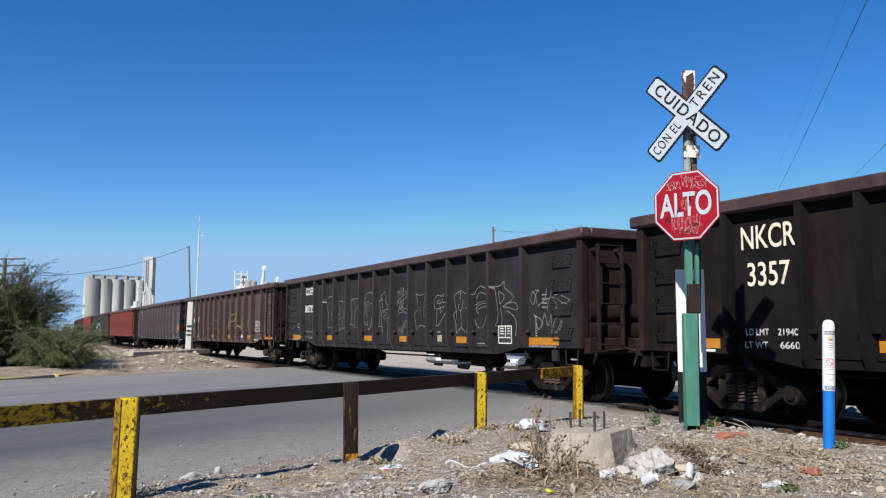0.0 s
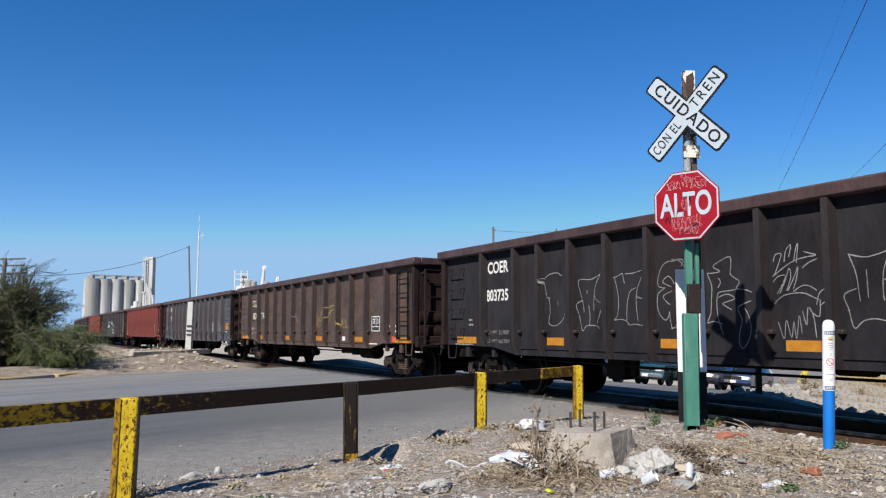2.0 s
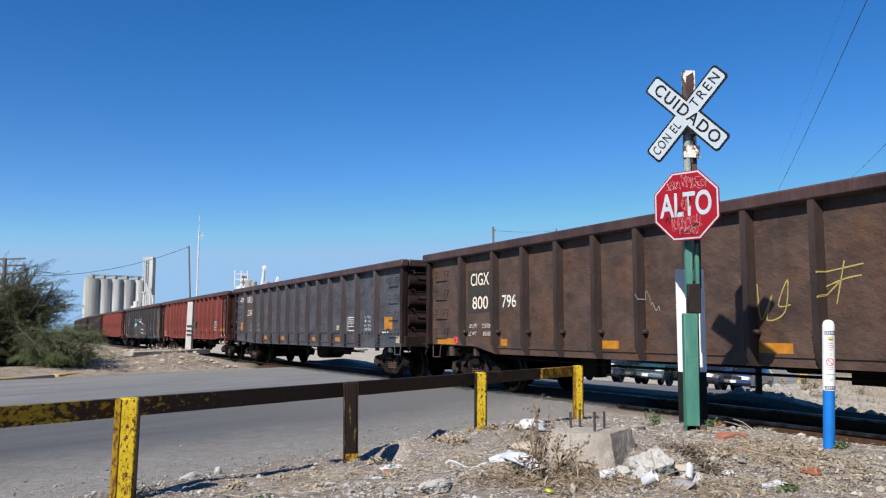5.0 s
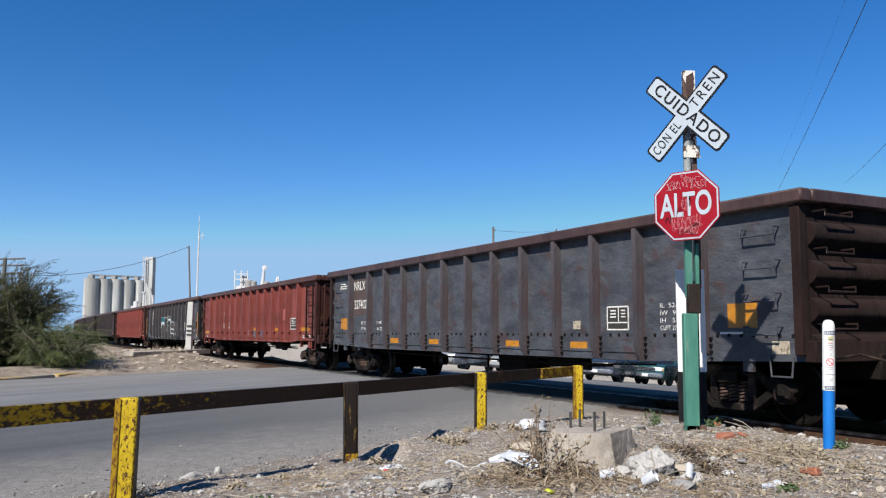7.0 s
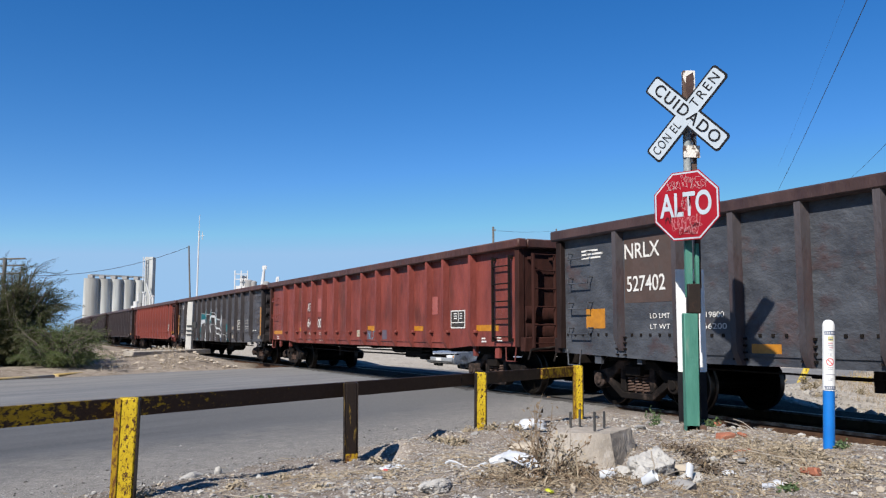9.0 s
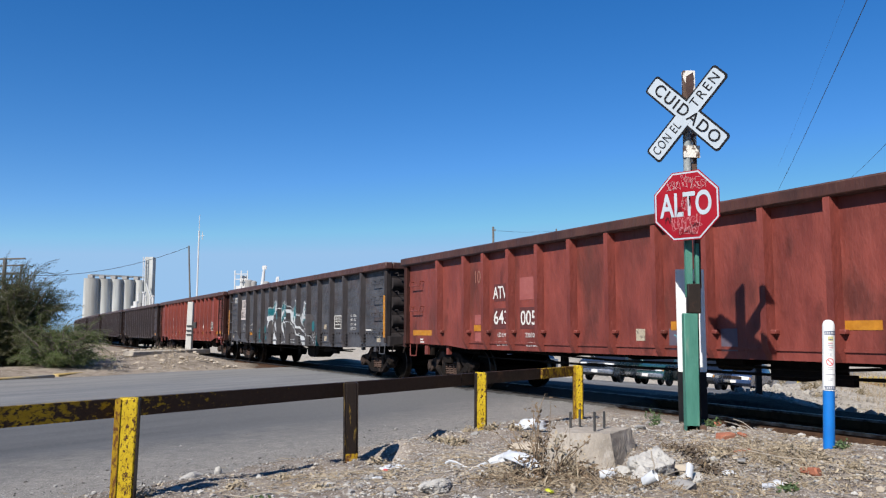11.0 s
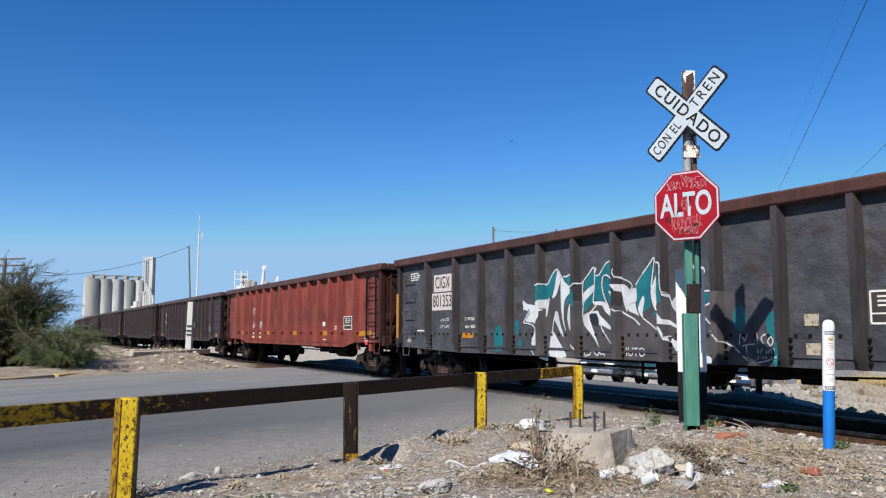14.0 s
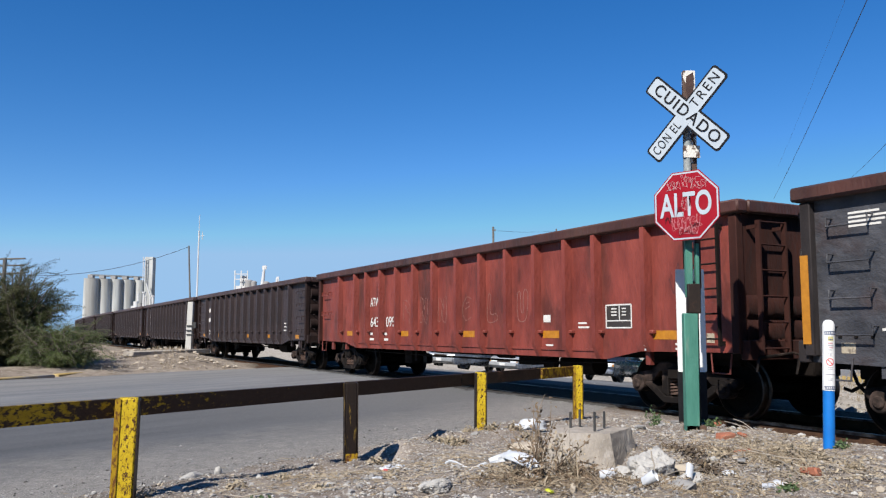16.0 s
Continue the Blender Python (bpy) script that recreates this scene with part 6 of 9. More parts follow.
    bars(e, 6.7, 1.08, 2, 0.2, 0.03, 0.06)
    bars(e, 7.3, 1.10, 2, 0.2, 0.03, 0.06)
    # slate car with the large piece
    put_flat("number_board", panel(0.82, 0.38), BOARD_WHITE, f, -5.92, 2.29, -BODY_Y - 0.002, "white-painted panel")
    put_flat("number_board", panel(0.98, 0.38), BOARD_WHITE, f, -5.93, 1.88, -BODY_Y - 0.002, "white-painted panel")
    letter(f, "CIGX", -5.92, 2.29, 0.26, BLACK_LETTER, 0.001, width=0.68)
    letter(f, "801353", -5.93, 1.88, 0.26, BLACK_LETTER, 0.001, width=0.86)
    for text, x, z in (("LD LMT", -5.80, 1.48), ("219900", -4.72, 1.48), ("LT WT", -5.80, 1.32), ("66100", -4.70, 1.32), ("IL   52-6", 5.72, 1.66), ("IW   9-5", 5.72, 1.54), ("IH   5-6", 5.72, 1.42), ("CUFT 2743", 5.72, 1.30)):
        letter(f, text, x, z, 0.068, STENCIL, width=0.40)
    data_panel(f, 4.50, 1.49, 0.52, 0.36)
    part("corner_reflector", Geo().box((7.99, -BODY_Y - 0.098, 1.60), (0.11, 0.006, 1.06)), REFLECT, f, "tall orange reflective strip")
    part("corner_reflector", Geo().box((-8.07, -BODY_Y - 0.098, 1.60), (0.11, 0.006, 1.06)), REFLECT, f, "tall orange reflective strip")
    reflector(f, -4.82, 1.14, 0.46, 0.10)
    put_flat("paper_patch", panel(0.20, 0.14), PAPER, f, 3.48, 1.01, -BODY_Y)
    put_flat("paper_patch", panel(0.20, 0.14), PAPER, f, 3.47, 1.36, -BODY_Y)
    put_flat("paper_patch", panel(0.24, 0.14), PAPER, f, 7.45, 1.02, -BODY_Y)
    put_flat("paper_patch", panel(0.18, 0.12), PAPER, f, -7.6, 1.03, -BODY_Y)
    bars(f, -7.25, 2.58, 4, 0.55, 0.025, 0.05)
    bars(f, 6.9, 1.26, 1, 0.6, 0.03)
    bars(f, -6.9, 1.24, 1, 0.55, 0.03)
    spray(f, "graffiti_shadow", [area([(-2.45, 0.95), (-2.30, 1.55), (-1.70, 1.80), (-0.9, 1.72), (0.1, 1.62), (0.9, 1.80), (1.8, 1.78), (2.35, 1.72), (2.55, 1.30), (2.5, 0.80), (0.5, 0.79), (-2.3, 0.80)])],
          mat("dark_overspray", (0.047, 0.043, 0.046), (0.070, 0.064, 0.067), 0.7, 0, 3, 0.0, (0.10, 0.088, 0.088), 1.6, (0.50, 0.70)), 0, "dark overspray behind the letters")
    spray(f, "graffiti_teal", [area([(-2.19, 2.01), (-2.06, 2.06), (-1.94, 2.05), (-1.83, 2.17), (-1.73, 2.25), (-1.64, 2.27), (-1.69, 2.12), (-1.77, 1.94), (-1.86, 1.82), (-1.99, 1.80), (-2.19, 1.75)])], SPRAY_TEAL, 1, "teal fill of the graffiti letters")
    spray(f, "graffiti_teal", [area([(-1.46, 2.17), (-1.33, 2.18), (-1.25, 2.19), (-1.16, 2.08), (-1.16, 2.02), (-1.23, 1.96), (-1.30, 1.99), (-1.39, 2.08)])], SPRAY_TEAL, 1, "teal fill of the graffiti letters")
    spray(f, "graffiti_teal", [area([(-1.25, 1.91), (-1.14, 1.92), (-1.04, 1.90), (-1.02, 1.78), (-1.03, 1.64), (-1.11, 1.66), (-1.15, 1.71), (-1.23, 1.77), (-1.35, 1.72), (-1.42, 1.62), (-1.44, 1.66), (-1.39, 1.77), (-1.31, 1.85)])], SPRAY_TEAL, 1, "teal fill of the graffiti letters")
    spray(f, "graffiti_teal", [area([(-0.87, 2.05), (-0.64, 2.22), (-0.66, 1.99), (-0.88, 1.87)])], SPRAY_TEAL, 1, "teal fill of the graffiti letters")
    spray(f, "graffiti_teal", [area([(-0.89, 1.72), (-0.65, 1.83), (-0.66, 1.71), (-0.77, 1.63), (-0.90, 1.55)])], SPRAY_TEAL, 1, "teal fill of the graffiti letters")
    spray(f, "graffiti_teal", [area([(-0.59, 2.15), (-0.52, 2.13), (-0.41, 2.23), (-0.30, 2.33), (-0.19, 2.34), (-0.14, 2.27), (-0.13, 2.08), (-0.13, 1.95), (-0.21, 2.05), (-0.31, 2.11), (-0.38, 2.12), (-0.42, 2.04), (-0.41, 1.91), (-0.38, 1.78), (-0.33, 1.71), (-0.61, 1.74), (-0.62, 1.92)])], SPRAY_TEAL, 1, "teal fill of the graffiti letters")
    spray(f, "graffiti_teal", [area([(-0.38, 2.09), (-0.28, 2.08), (-0.18, 1.99), (-0.10, 1.92), (-0.10, 1.64), (-0.23, 1.67), (-0.33, 1.77), (-0.39, 1.94)])], SPRAY_TEAL, 1, "teal fill of the graffiti letters")
    spray(f, "graffiti_teal", [area([(0.40, 1.96), (0.57, 2.11), (0.71, 2.22), (0.76, 2.26), (0.72, 2.01), (0.70, 1.81), (0.70, 1.60), (0.64, 1.57), (0.54, 1.51), (0.52, 1.54), (0.56, 1.75), (0.48, 1.65), (0.40, 1.58)])], SPRAY_TEAL, 1, "teal fill of the graffiti letters")
    spray(f, "graffiti_teal", [area([(0.95, 2.21), (0.98, 2.21), (1.00, 1.99), (1.03, 1.79), (1.07, 1.67), (0.99, 1.63), (0.96, 1.80)])], SPRAY_TEAL, 1, "teal fill of the graffiti letters")
    spray(f, "graffiti_teal", [area([(0.98, 1.61), (0.89, 1.57), (0.73, 1.48), (0.81, 1.47), (0.94, 1.53)])], SPRAY_TEAL, 1, "teal fill of the graffiti letters")
    spray(f, "graffiti_white", [area([(-2.73, 1.80), (-2.60, 1.73), (-2.43, 1.71), (-2.30, 1.69), (-2.12, 1.76), (-1.95, 1.80), (-1.98, 1.71), (-2.03, 1.58), (-2.05, 1.49), (-2.12, 1.42), (-2.18, 1.33), (-2.24, 1.20), (-2.25, 1.04), (-2.27, 0.98), (-2.45, 0.97), (-2.46, 1.04), (-2.40, 1.14), (-2.34, 1.20), (-2.31, 1.27), (-2.32, 1.33), (-2.39, 1.38), (-2.61, 1.40), (-2.65, 1.43), (-2.57, 1.50), (-2.51, 1.56), (-2.54, 1.63), (-2.64, 1.62), (-2.72, 1.66)])], SPRAY_WHITE, 2, "white fill of the graffiti letters")
    spray(f, "graffiti_white", [area([(-1.63, 2.28), (-1.54, 2.15), (-1.60, 2.00), (-1.69, 1.85), (-1.80, 1.81), (-1.73, 1.99), (-1.68, 2.15)])], SPRAY_WHITE, 2, "white fill of the graffiti letters")
    spray(f, "graffiti_white", [area([(-1.92, 1.80), (-1.88, 1.81), (-1.92, 1.64), (-1.97, 1.49), (-2.00, 1.51), (-1.98, 1.68)])], SPRAY_WHITE, 2, "white fill of the graffiti letters")
    spray(f, "graffiti_white", [area([(-1.53, 2.16), (-1.42, 2.07), (-1.30, 1.99), (-1.24, 1.92), (-1.33, 1.85), (-1.43, 1.77), (-1.47, 1.62), (-1.47, 1.41), (-1.41, 1.22), (-1.49, 1.37), (-1.54, 1.59), (-1.55, 1.84), (-1.55, 2.02)])], SPRAY_WHITE, 2, "white fill of the graffiti letters")
    spray(f, "graffiti_white", [area([(-1.72, 1.56), (-1.64, 1.56), (-1.57, 1.34), (-1.48, 1.13), (-1.57, 1.20), (-1.67, 1.34), (-1.74, 1.43)])], SPRAY_WHITE, 2, "white fill of the graffiti letters")
    spray(f, "graffiti_white", [area([(-1.16, 1.77), (-1.16, 1.68), (-1.21, 1.54), (-1.15, 1.52), (-1.16, 1.46), (-1.25, 1.37), (-1.26, 1.27), (-1.17, 1.10), (-1.24, 1.14), (-1.33, 1.30), (-1.37, 1.44), (-1.35, 1.58), (-1.28, 1.72)])], SPRAY_WHITE, 2, "white fill of the graffiti letters")
    spray(f, "graffiti_white", [area([(-0.91, 1.86), (-0.64, 1.99), (-0.63, 1.89), (-0.87, 1.73), (-0.91, 1.70)])], SPRAY_WHITE, 2, "white fill of the graffiti letters")
    spray(f, "graffiti_white", [area([(-0.94, 1.47), (-0.81, 1.53), (-0.55, 1.56), (-0.50, 1.49), (-0.35, 1.39), (-0.12, 1.21), (-0.25, 1.25), (-0.42, 1.31), (-0.56, 1.33), (-0.72, 1.35), (-0.64, 1.20), (-0.53, 0.96), (-0.61, 1.06), (-0.75, 1.20), (-0.90, 1.32)])], SPRAY_WHITE, 2, "white fill of the graffiti letters")
    spray(f, "graffiti_white", [area([(-0.64, 1.71), (-0.37, 1.70), (-0.27, 1.61), (-0.14, 1.51), (-0.09, 1.46), (-0.21, 1.46), (-0.34, 1.53), (-0.44, 1.64), (-0.64, 1.66)])], SPRAY_WHITE, 2, "white fill of the graffiti letters")
    spray(f, "graffiti_white", [area([(-0.55, 1.49), (-0.43, 1.26), (-0.30, 1.11), (-0.12, 0.92), (-0.27, 1.06), (-0.44, 1.23)])], SPRAY_WHITE, 2, "white fill of the graffiti letters")
    spray(f, "graffiti_white", [area([(-0.27, 1.86), (-0.22, 1.86), (-0.12, 1.76), (-0.16, 1.73)])], SPRAY_WHITE, 2, "white fill of the graffiti letters")
    spray(f, "graffiti_white", [area([(-1.81, 1.24), (-1.61, 1.04), (-1.41, 0.79), (-1.90, 0.79), (-1.88, 1.04)])], SPRAY_WHITE, 2, "white fill of the graffiti letters")
    spray(f, "graffiti_white", [area([(-0.08, 1.96), (0.13, 1.95), (0.25, 1.87), (0.39, 1.89), (0.39, 1.69), (0.30, 1.65), (0.19, 1.59), (0.17, 1.52), (0.11, 1.63), (0.05, 1.84)])], SPRAY_WHITE, 2, "white fill of the graffiti letters")
    spray(f, "graffiti_white", [area([(0.19, 1.59), (0.34, 1.69), (0.39, 1.55), (0.44, 1.46), (0.36, 1.49), (0.23, 1.53)])], SPRAY_WHITE, 2, "white fill of the graffiti letters")
    spray(f, "graffiti_white", [area([(0.71, 1.84), (0.80, 2.01), (0.87, 2.14), (0.92, 2.30), (0.95, 2.23), (0.94, 2.00), (0.93, 1.70), (0.91, 1.60), (0.81, 1.53), (0.76, 1.60), (0.72, 1.71)])], SPRAY_WHITE, 2, "white fill of the graffiti letters")
    spray(f, "graffiti_white", [area([(0.42, 1.58), (0.53, 1.76), (0.57, 1.71), (0.52, 1.51), (0.53, 1.42), (0.46, 1.48)])], SPRAY_WHITE, 2, "white fill of the graffiti letters")
    spray(f, "graffiti_white", [area([(0.95, 1.51), (1.03, 1.43), (1.14, 1.36), (1.27, 1.30), (1.51, 1.20), (1.41, 1.21), (1.20, 1.28), (1.06, 1.33), (0.95, 1.33), (0.90, 1.39)])], SPRAY_WHITE, 2, "white fill of the graffiti letters")
    spray(f, "graffiti_white", [area([(0.95, 1.30), (1.02, 1.27), (1.09, 1.17), (1.19, 1.09), (1.37, 1.08), (1.58, 1.02), (1.57, 0.80), (1.38, 0.79), (1.25, 0.88), (1.15, 1.01), (1.05, 1.14)])], SPRAY_WHITE, 2, "white fill of the graffiti letters")
    spray(f, "graffiti_white", [area([(1.46, 2.20), (1.56, 2.11), (1.64, 2.09), (1.64, 1.95), (1.52, 1.92), (1.44, 1.83), (1.47, 1.74), (1.62, 1.71), (1.62, 1.64), (1.50, 1.63), (1.39, 1.59), (1.35, 1.49), (1.42, 1.40), (1.32, 1.44), (1.18, 1.56), (1.15, 1.65), (1.23, 1.73), (1.34, 1.84), (1.42, 2.03)])], SPRAY_WHITE, 2, "white fill of the graffiti letters")
    spray(f, "graffiti_teal", [stroke([(1.62, 1.95), (1.50, 1.91), (1.44, 1.83), (1.47, 1.76), (1.62, 1.73)], 0.045)], SPRAY_TEAL, 3, "teal fill of the graffiti letters")
    spray(f, "graffiti_teal", [stroke([(1.62, 1.60), (1.46, 1.61), (1.37, 1.55), (1.39, 1.45), (1.45, 1.40)], 0.045)], SPRAY_TEAL, 3, "teal fill of the graffiti letters")
    spray(f, "graffiti_teal", [area([(1.78, 1.75), (1.89, 1.74), (1.90, 1.69), (1.83, 1.62), (1.73, 1.61), (1.59, 1.60), (1.46, 1.56), (1.38, 1.48), (1.39, 1.57), (1.51, 1.64), (1.64, 1.67), (1.75, 1.70)])], SPRAY_TEAL, 1, "teal fill of the graffiti letters")
    spray(f, "graffiti_teal", [area([(1.90, 2.06), (1.99, 2.08), (2.01, 1.98), (2.00, 1.88), (1.90, 1.91), (1.88, 1.99)])], SPRAY_TEAL, 1, "teal fill of the graffiti letters")
    spray(f, "graffiti_teal", [area([(2.93, 1.06), (3.07, 1.09), (3.06, 0.80), (2.88, 0.82)])], SPRAY_TEAL, 1, "teal fill of the graffiti letters")
    spray(f, "graffiti_white", [area([(1.50, 2.21), (1.62, 2.13), (1.77, 2.12), (1.80, 2.05), (1.74, 1.96), (1.62, 1.90), (1.53, 1.85), (1.56, 1.79), (1.66, 1.77), (1.60, 1.73), (1.51, 1.76), (1.46, 1.82), (1.48, 1.90), (1.39, 1.82), (1.41, 2.01)])], SPRAY_WHITE, 2, "white fill of the graffiti letters")
    spray(f, "graffiti_white", [area([(1.40, 1.75), (1.60, 1.74), (1.51, 1.64), (1.41, 1.56)])], SPRAY_WHITE, 2, "white fill of the graffiti letters")
    spray(f, "graffiti_white", [area([(1.76, 0.92), (1.86, 0.86), (1.93, 0.80), (1.70, 0.79)])], SPRAY_WHITE, 2, "white fill of the graffiti letters")
    spray(f, "graffiti_white", [area([(1.38, 0.89), (1.56, 0.84), (1.64, 0.79), (1.40, 0.78)])], SPRAY_WHITE, 2, "white fill of the graffiti letters")
    edge = []
    edge.append(stroke([(-2.72, 1.64), (-2.58, 1.61), (-2.55, 1.57), (-2.63, 1.48), (-2.71, 1.39), (-2.58, 1.37), (-2.43, 1.34), (-2.35, 1.27), (-2.38, 1.15), (-2.46, 1.08)], 0.030))
    edge.append(stroke([(-2.47, 0.87), (-2.39, 0.80)], 0.030))
    edge.append(stroke([(-2.20, 2.02), (-2.06, 2.07), (-1.94, 2.06), (-1.82, 2.19), (-1.72, 2.28), (-1.63, 2.30), (-1.54, 2.20), (-1.46, 2.10)], 0.030))
    edge.append(stroke([(-1.72, 1.52), (-1.78, 1.34), (-1.82, 1.13)], 0.030))
    edge.append(stroke([(-1.47, 2.17), (-1.35, 2.17), (-1.25, 2.19), (-1.15, 2.06)], 0.030))
    edge.append(stroke([(-1.15, 1.93), (-1.06, 2.00), (-0.97, 2.03), (-0.91, 2.05)], 0.030))
    edge.append(stroke([(-1.15, 1.02), (-1.07, 0.96), (-1.00, 0.92)], 0.030))
    edge.append(stroke([(-0.93, 1.67), (-0.93, 1.94), (-0.90, 2.06), (-0.78, 2.16), (-0.62, 2.27), (-0.62, 1.99), (-0.66, 1.69)], 0.030))
    edge.append(stroke([(-0.91, 1.70), (-0.94, 1.50), (-0.89, 1.47), (-0.70, 1.56), (-0.57, 1.67), (-0.65, 1.70)], 0.030))
    edge.append(stroke([(-0.61, 2.14), (-0.59, 2.21), (-0.56, 2.26)], 0.030))
    edge.append(stroke([(-0.59, 2.14), (-0.50, 2.14), (-0.41, 2.23), (-0.31, 2.32), (-0.19, 2.34), (-0.14, 2.24), (-0.13, 2.14)], 0.030))
    edge.append(stroke([(-0.11, 1.96), (-0.19, 2.05), (-0.29, 2.12), (-0.38, 2.12), (-0.42, 2.05), (-0.42, 1.92), (-0.37, 1.78), (-0.27, 1.61)], 0.030))
    edge.append(stroke([(0.01, 2.21), (-0.01, 2.14), (0.06, 2.06), (0.19, 2.01), (0.27, 1.97), (0.30, 1.91), (0.24, 1.83)], 0.030))
    edge.append(stroke([(-0.03, 1.57), (0.16, 1.48), (0.33, 1.41), (0.45, 1.32)], 0.030))
    edge.append(stroke([(0.38, 1.93), (0.48, 2.04), (0.61, 2.16), (0.71, 2.25), (0.78, 2.32), (0.80, 2.28), (0.76, 2.08), (0.72, 1.88)], 0.030))
    edge.append(stroke([(0.53, 1.42), (0.69, 1.33), (0.82, 1.25)], 0.030))
    edge.append(stroke([(0.94, 2.23), (1.04, 2.21), (1.04, 2.02), (1.05, 1.86), (1.12, 1.69), (1.18, 1.56), (1.32, 1.46), (1.48, 1.38), (1.60, 1.28)], 0.030))
    edge.append(stroke([(1.65, 1.77), (1.78, 1.78), (1.89, 1.77), (1.94, 1.71), (1.88, 1.62), (1.78, 1.58), (1.65, 1.57)], 0.028))
    edge.append(stroke([(1.69, 1.49), (1.84, 1.35), (2.00, 1.22)], 0.028))
    edge.append(stroke([(2.02, 1.18), (2.16, 1.06), (2.28, 1.02)], 0.028))
    edge.append(stroke([(2.29, 1.00), (2.39, 0.92), (2.50, 0.84)], 0.028))
    edge.append(stroke([(1.36, 1.46), (1.58, 1.31), (1.71, 1.25)], 0.028))
    edge.append(stroke([(1.35, 1.29), (1.56, 1.20)], 0.028))
    spray(f, "graffiti_outline", edge, SPRAY_WHITE, 3, "white outline of the graffiti letters")
    gaps = []
    gaps.append(area([(-0.76, 1.50), (-0.57, 1.51), (-0.52, 1.33), (-0.71, 1.34)]))
    spray(f, "graffiti_gap", gaps, SPRAY_BLACK, 4, "dark lines within the letters")
    spray(f, "teal_spot", [blob(-3.60, 1.08, 0.17, 0.27), blob(-2.94, 1.30, 0.08, 0.14), blob(-2.84, 0.98, 0.07, 0.09), blob(2.38, 1.39, 0.115, 0.175), blob(2.91, 1.30, 0.115, 0.175)], SPRAY_TEAL, 1, "round teal spray spots")
    tag = [stroke([(-0.92 + p, 0.81 + q) for p, q in scribble(rnd, 0.58, 0.12, 14)], 0.022)]
    tag.append(stroke([(2.36, 1.05), (2.39, 1.19), (2.45, 1.10), (2.50, 1.19)], 0.020))
    tag.append(stroke([(2.65, 1.20), (2.66, 1.06)], 0.020))
    tag.append(stroke([(2.79, 1.19), (2.72, 1.14), (2.75, 1.06)], 0.020))
    tag.append(stroke([(2.87, 1.16), (2.82, 1.10), (2.86, 1.04), (2.90, 1.10), (2.87, 1.16)], 0.020))
    tag.append(stroke([(2.40, 1.03), (2.51, 1.05), (2.62, 1.06)], 0.020))
    tag.append(stroke([(2.47, 1.03), (2.50, 0.87)], 0.020))
    tag.append(stroke([(2.66, 0.99), (2.66, 0.86)], 0.020))
    tag.append(stroke([(2.73, 1.01), (2.70, 0.93), (2.75, 0.88)], 0.020))
    tag.append(stroke([(2.80, 0.99), (2.78, 0.88), (2.86, 1.00), (2.87, 0.87)], 0.020))
    tag.append(stroke([(2.91, 1.01), (2.94, 0.93), (2.99, 1.02), (2.92, 0.85)], 0.020))
    tag.append(stroke([(3.01, 1.01), (2.99, 0.90), (3.06, 0.91)], 0.020))
    tag.append(stroke([(2.65, 0.82), (2.79, 0.85), (2.88, 0.88)], 0.020))
    spray(f, "graffiti_tag", tag, SPRAY_WHITE, 4, "small white tags")
    letter(f, "MUTO", 0.29, 0.90, 0.135, SPRAY_WHITE, width=0.52)
    # weathered red car
    letter(g, "ATW", -4.0, 1.97, 0.23, STENCIL, 0.003, width=0.58)
    letter(g, "643", -4.0, 1.45, 0.25, STENCIL, 0.003, width=0.52)
    letter(g, "099", -3.02, 1.45, 0.25, STENCIL, 0.003, width=0.52)
    for x in (-4.2, -3.3):
        bars(g, x, 1.16, 2, 0.32, 0.06, 0.14)
    data_panel(g, 5.62, 1.46, 0.60, 0.36)
    for x, w in ((-5.75, 0.40), (-2.20, 0.40), (0.90, 0.46), (3.80, 0.48), (6.86, 0.92)):
        reflector(g, x, 1.17, w, 0.13)
    reflector(g, 6.96, 0.92, 0.16, 0.10, RED_STICKER)
    bars(g, 3.73, 1.45, 1, 0.3, 0.13)
    put_flat("paper_patch", panel(0.14, 0.13), PAPER, g, 7.52, 1.13, -BODY_Y)
    lines = []
    for x, k in ((-2.30, 4), (-1.40, 2), (-0.48, 2), (0.62, 3), (1.65, 0), (2.70, 6)):
        lines += outlined(rnd, x, 1.45, 0.42, 0.5, k, 0.016)
    spray(g, "graffiti_tag", lines, RED_TAG, 0, "faint pale letter outlines")
    spray(g, "graffiti_tag", [stroke([(6.75 + p, 1.72 + q) for p, q in scribble(rnd, 0.45, 0.5, 8)], 0.024)], MAROON, 0, "dark scribbled tag")
    for x, z, n, w in ((4.75, 1.36, 2, 0.32), (6.3, 1.02, 2, 0.2), (7.0, 1.04, 2, 0.3), (3.8, 0.98, 2, 0.3)):
        bars(g, x, z, n, w, 0.03, 0.07)
    for i, car in enumerate(CARS[7:]):
        bars(car, -5.9, 2.2, 1, 0.5, 0.18)
        bars(car, -5.9, 1.75, 1, 0.5, 0.18)
        bars(car, -5.8, 1.25, 2, 0.4, 0.05, 0.14)
        bars(car, 5.7, 1.5, 3, 0.3, 0.04, 0.12)
        for x in (-7.1, -4.0, 0.9, 3.8, 7.0):
            reflector(car, x, 1.05, 0.36, 0.12)


dress_cars()


make_signs()
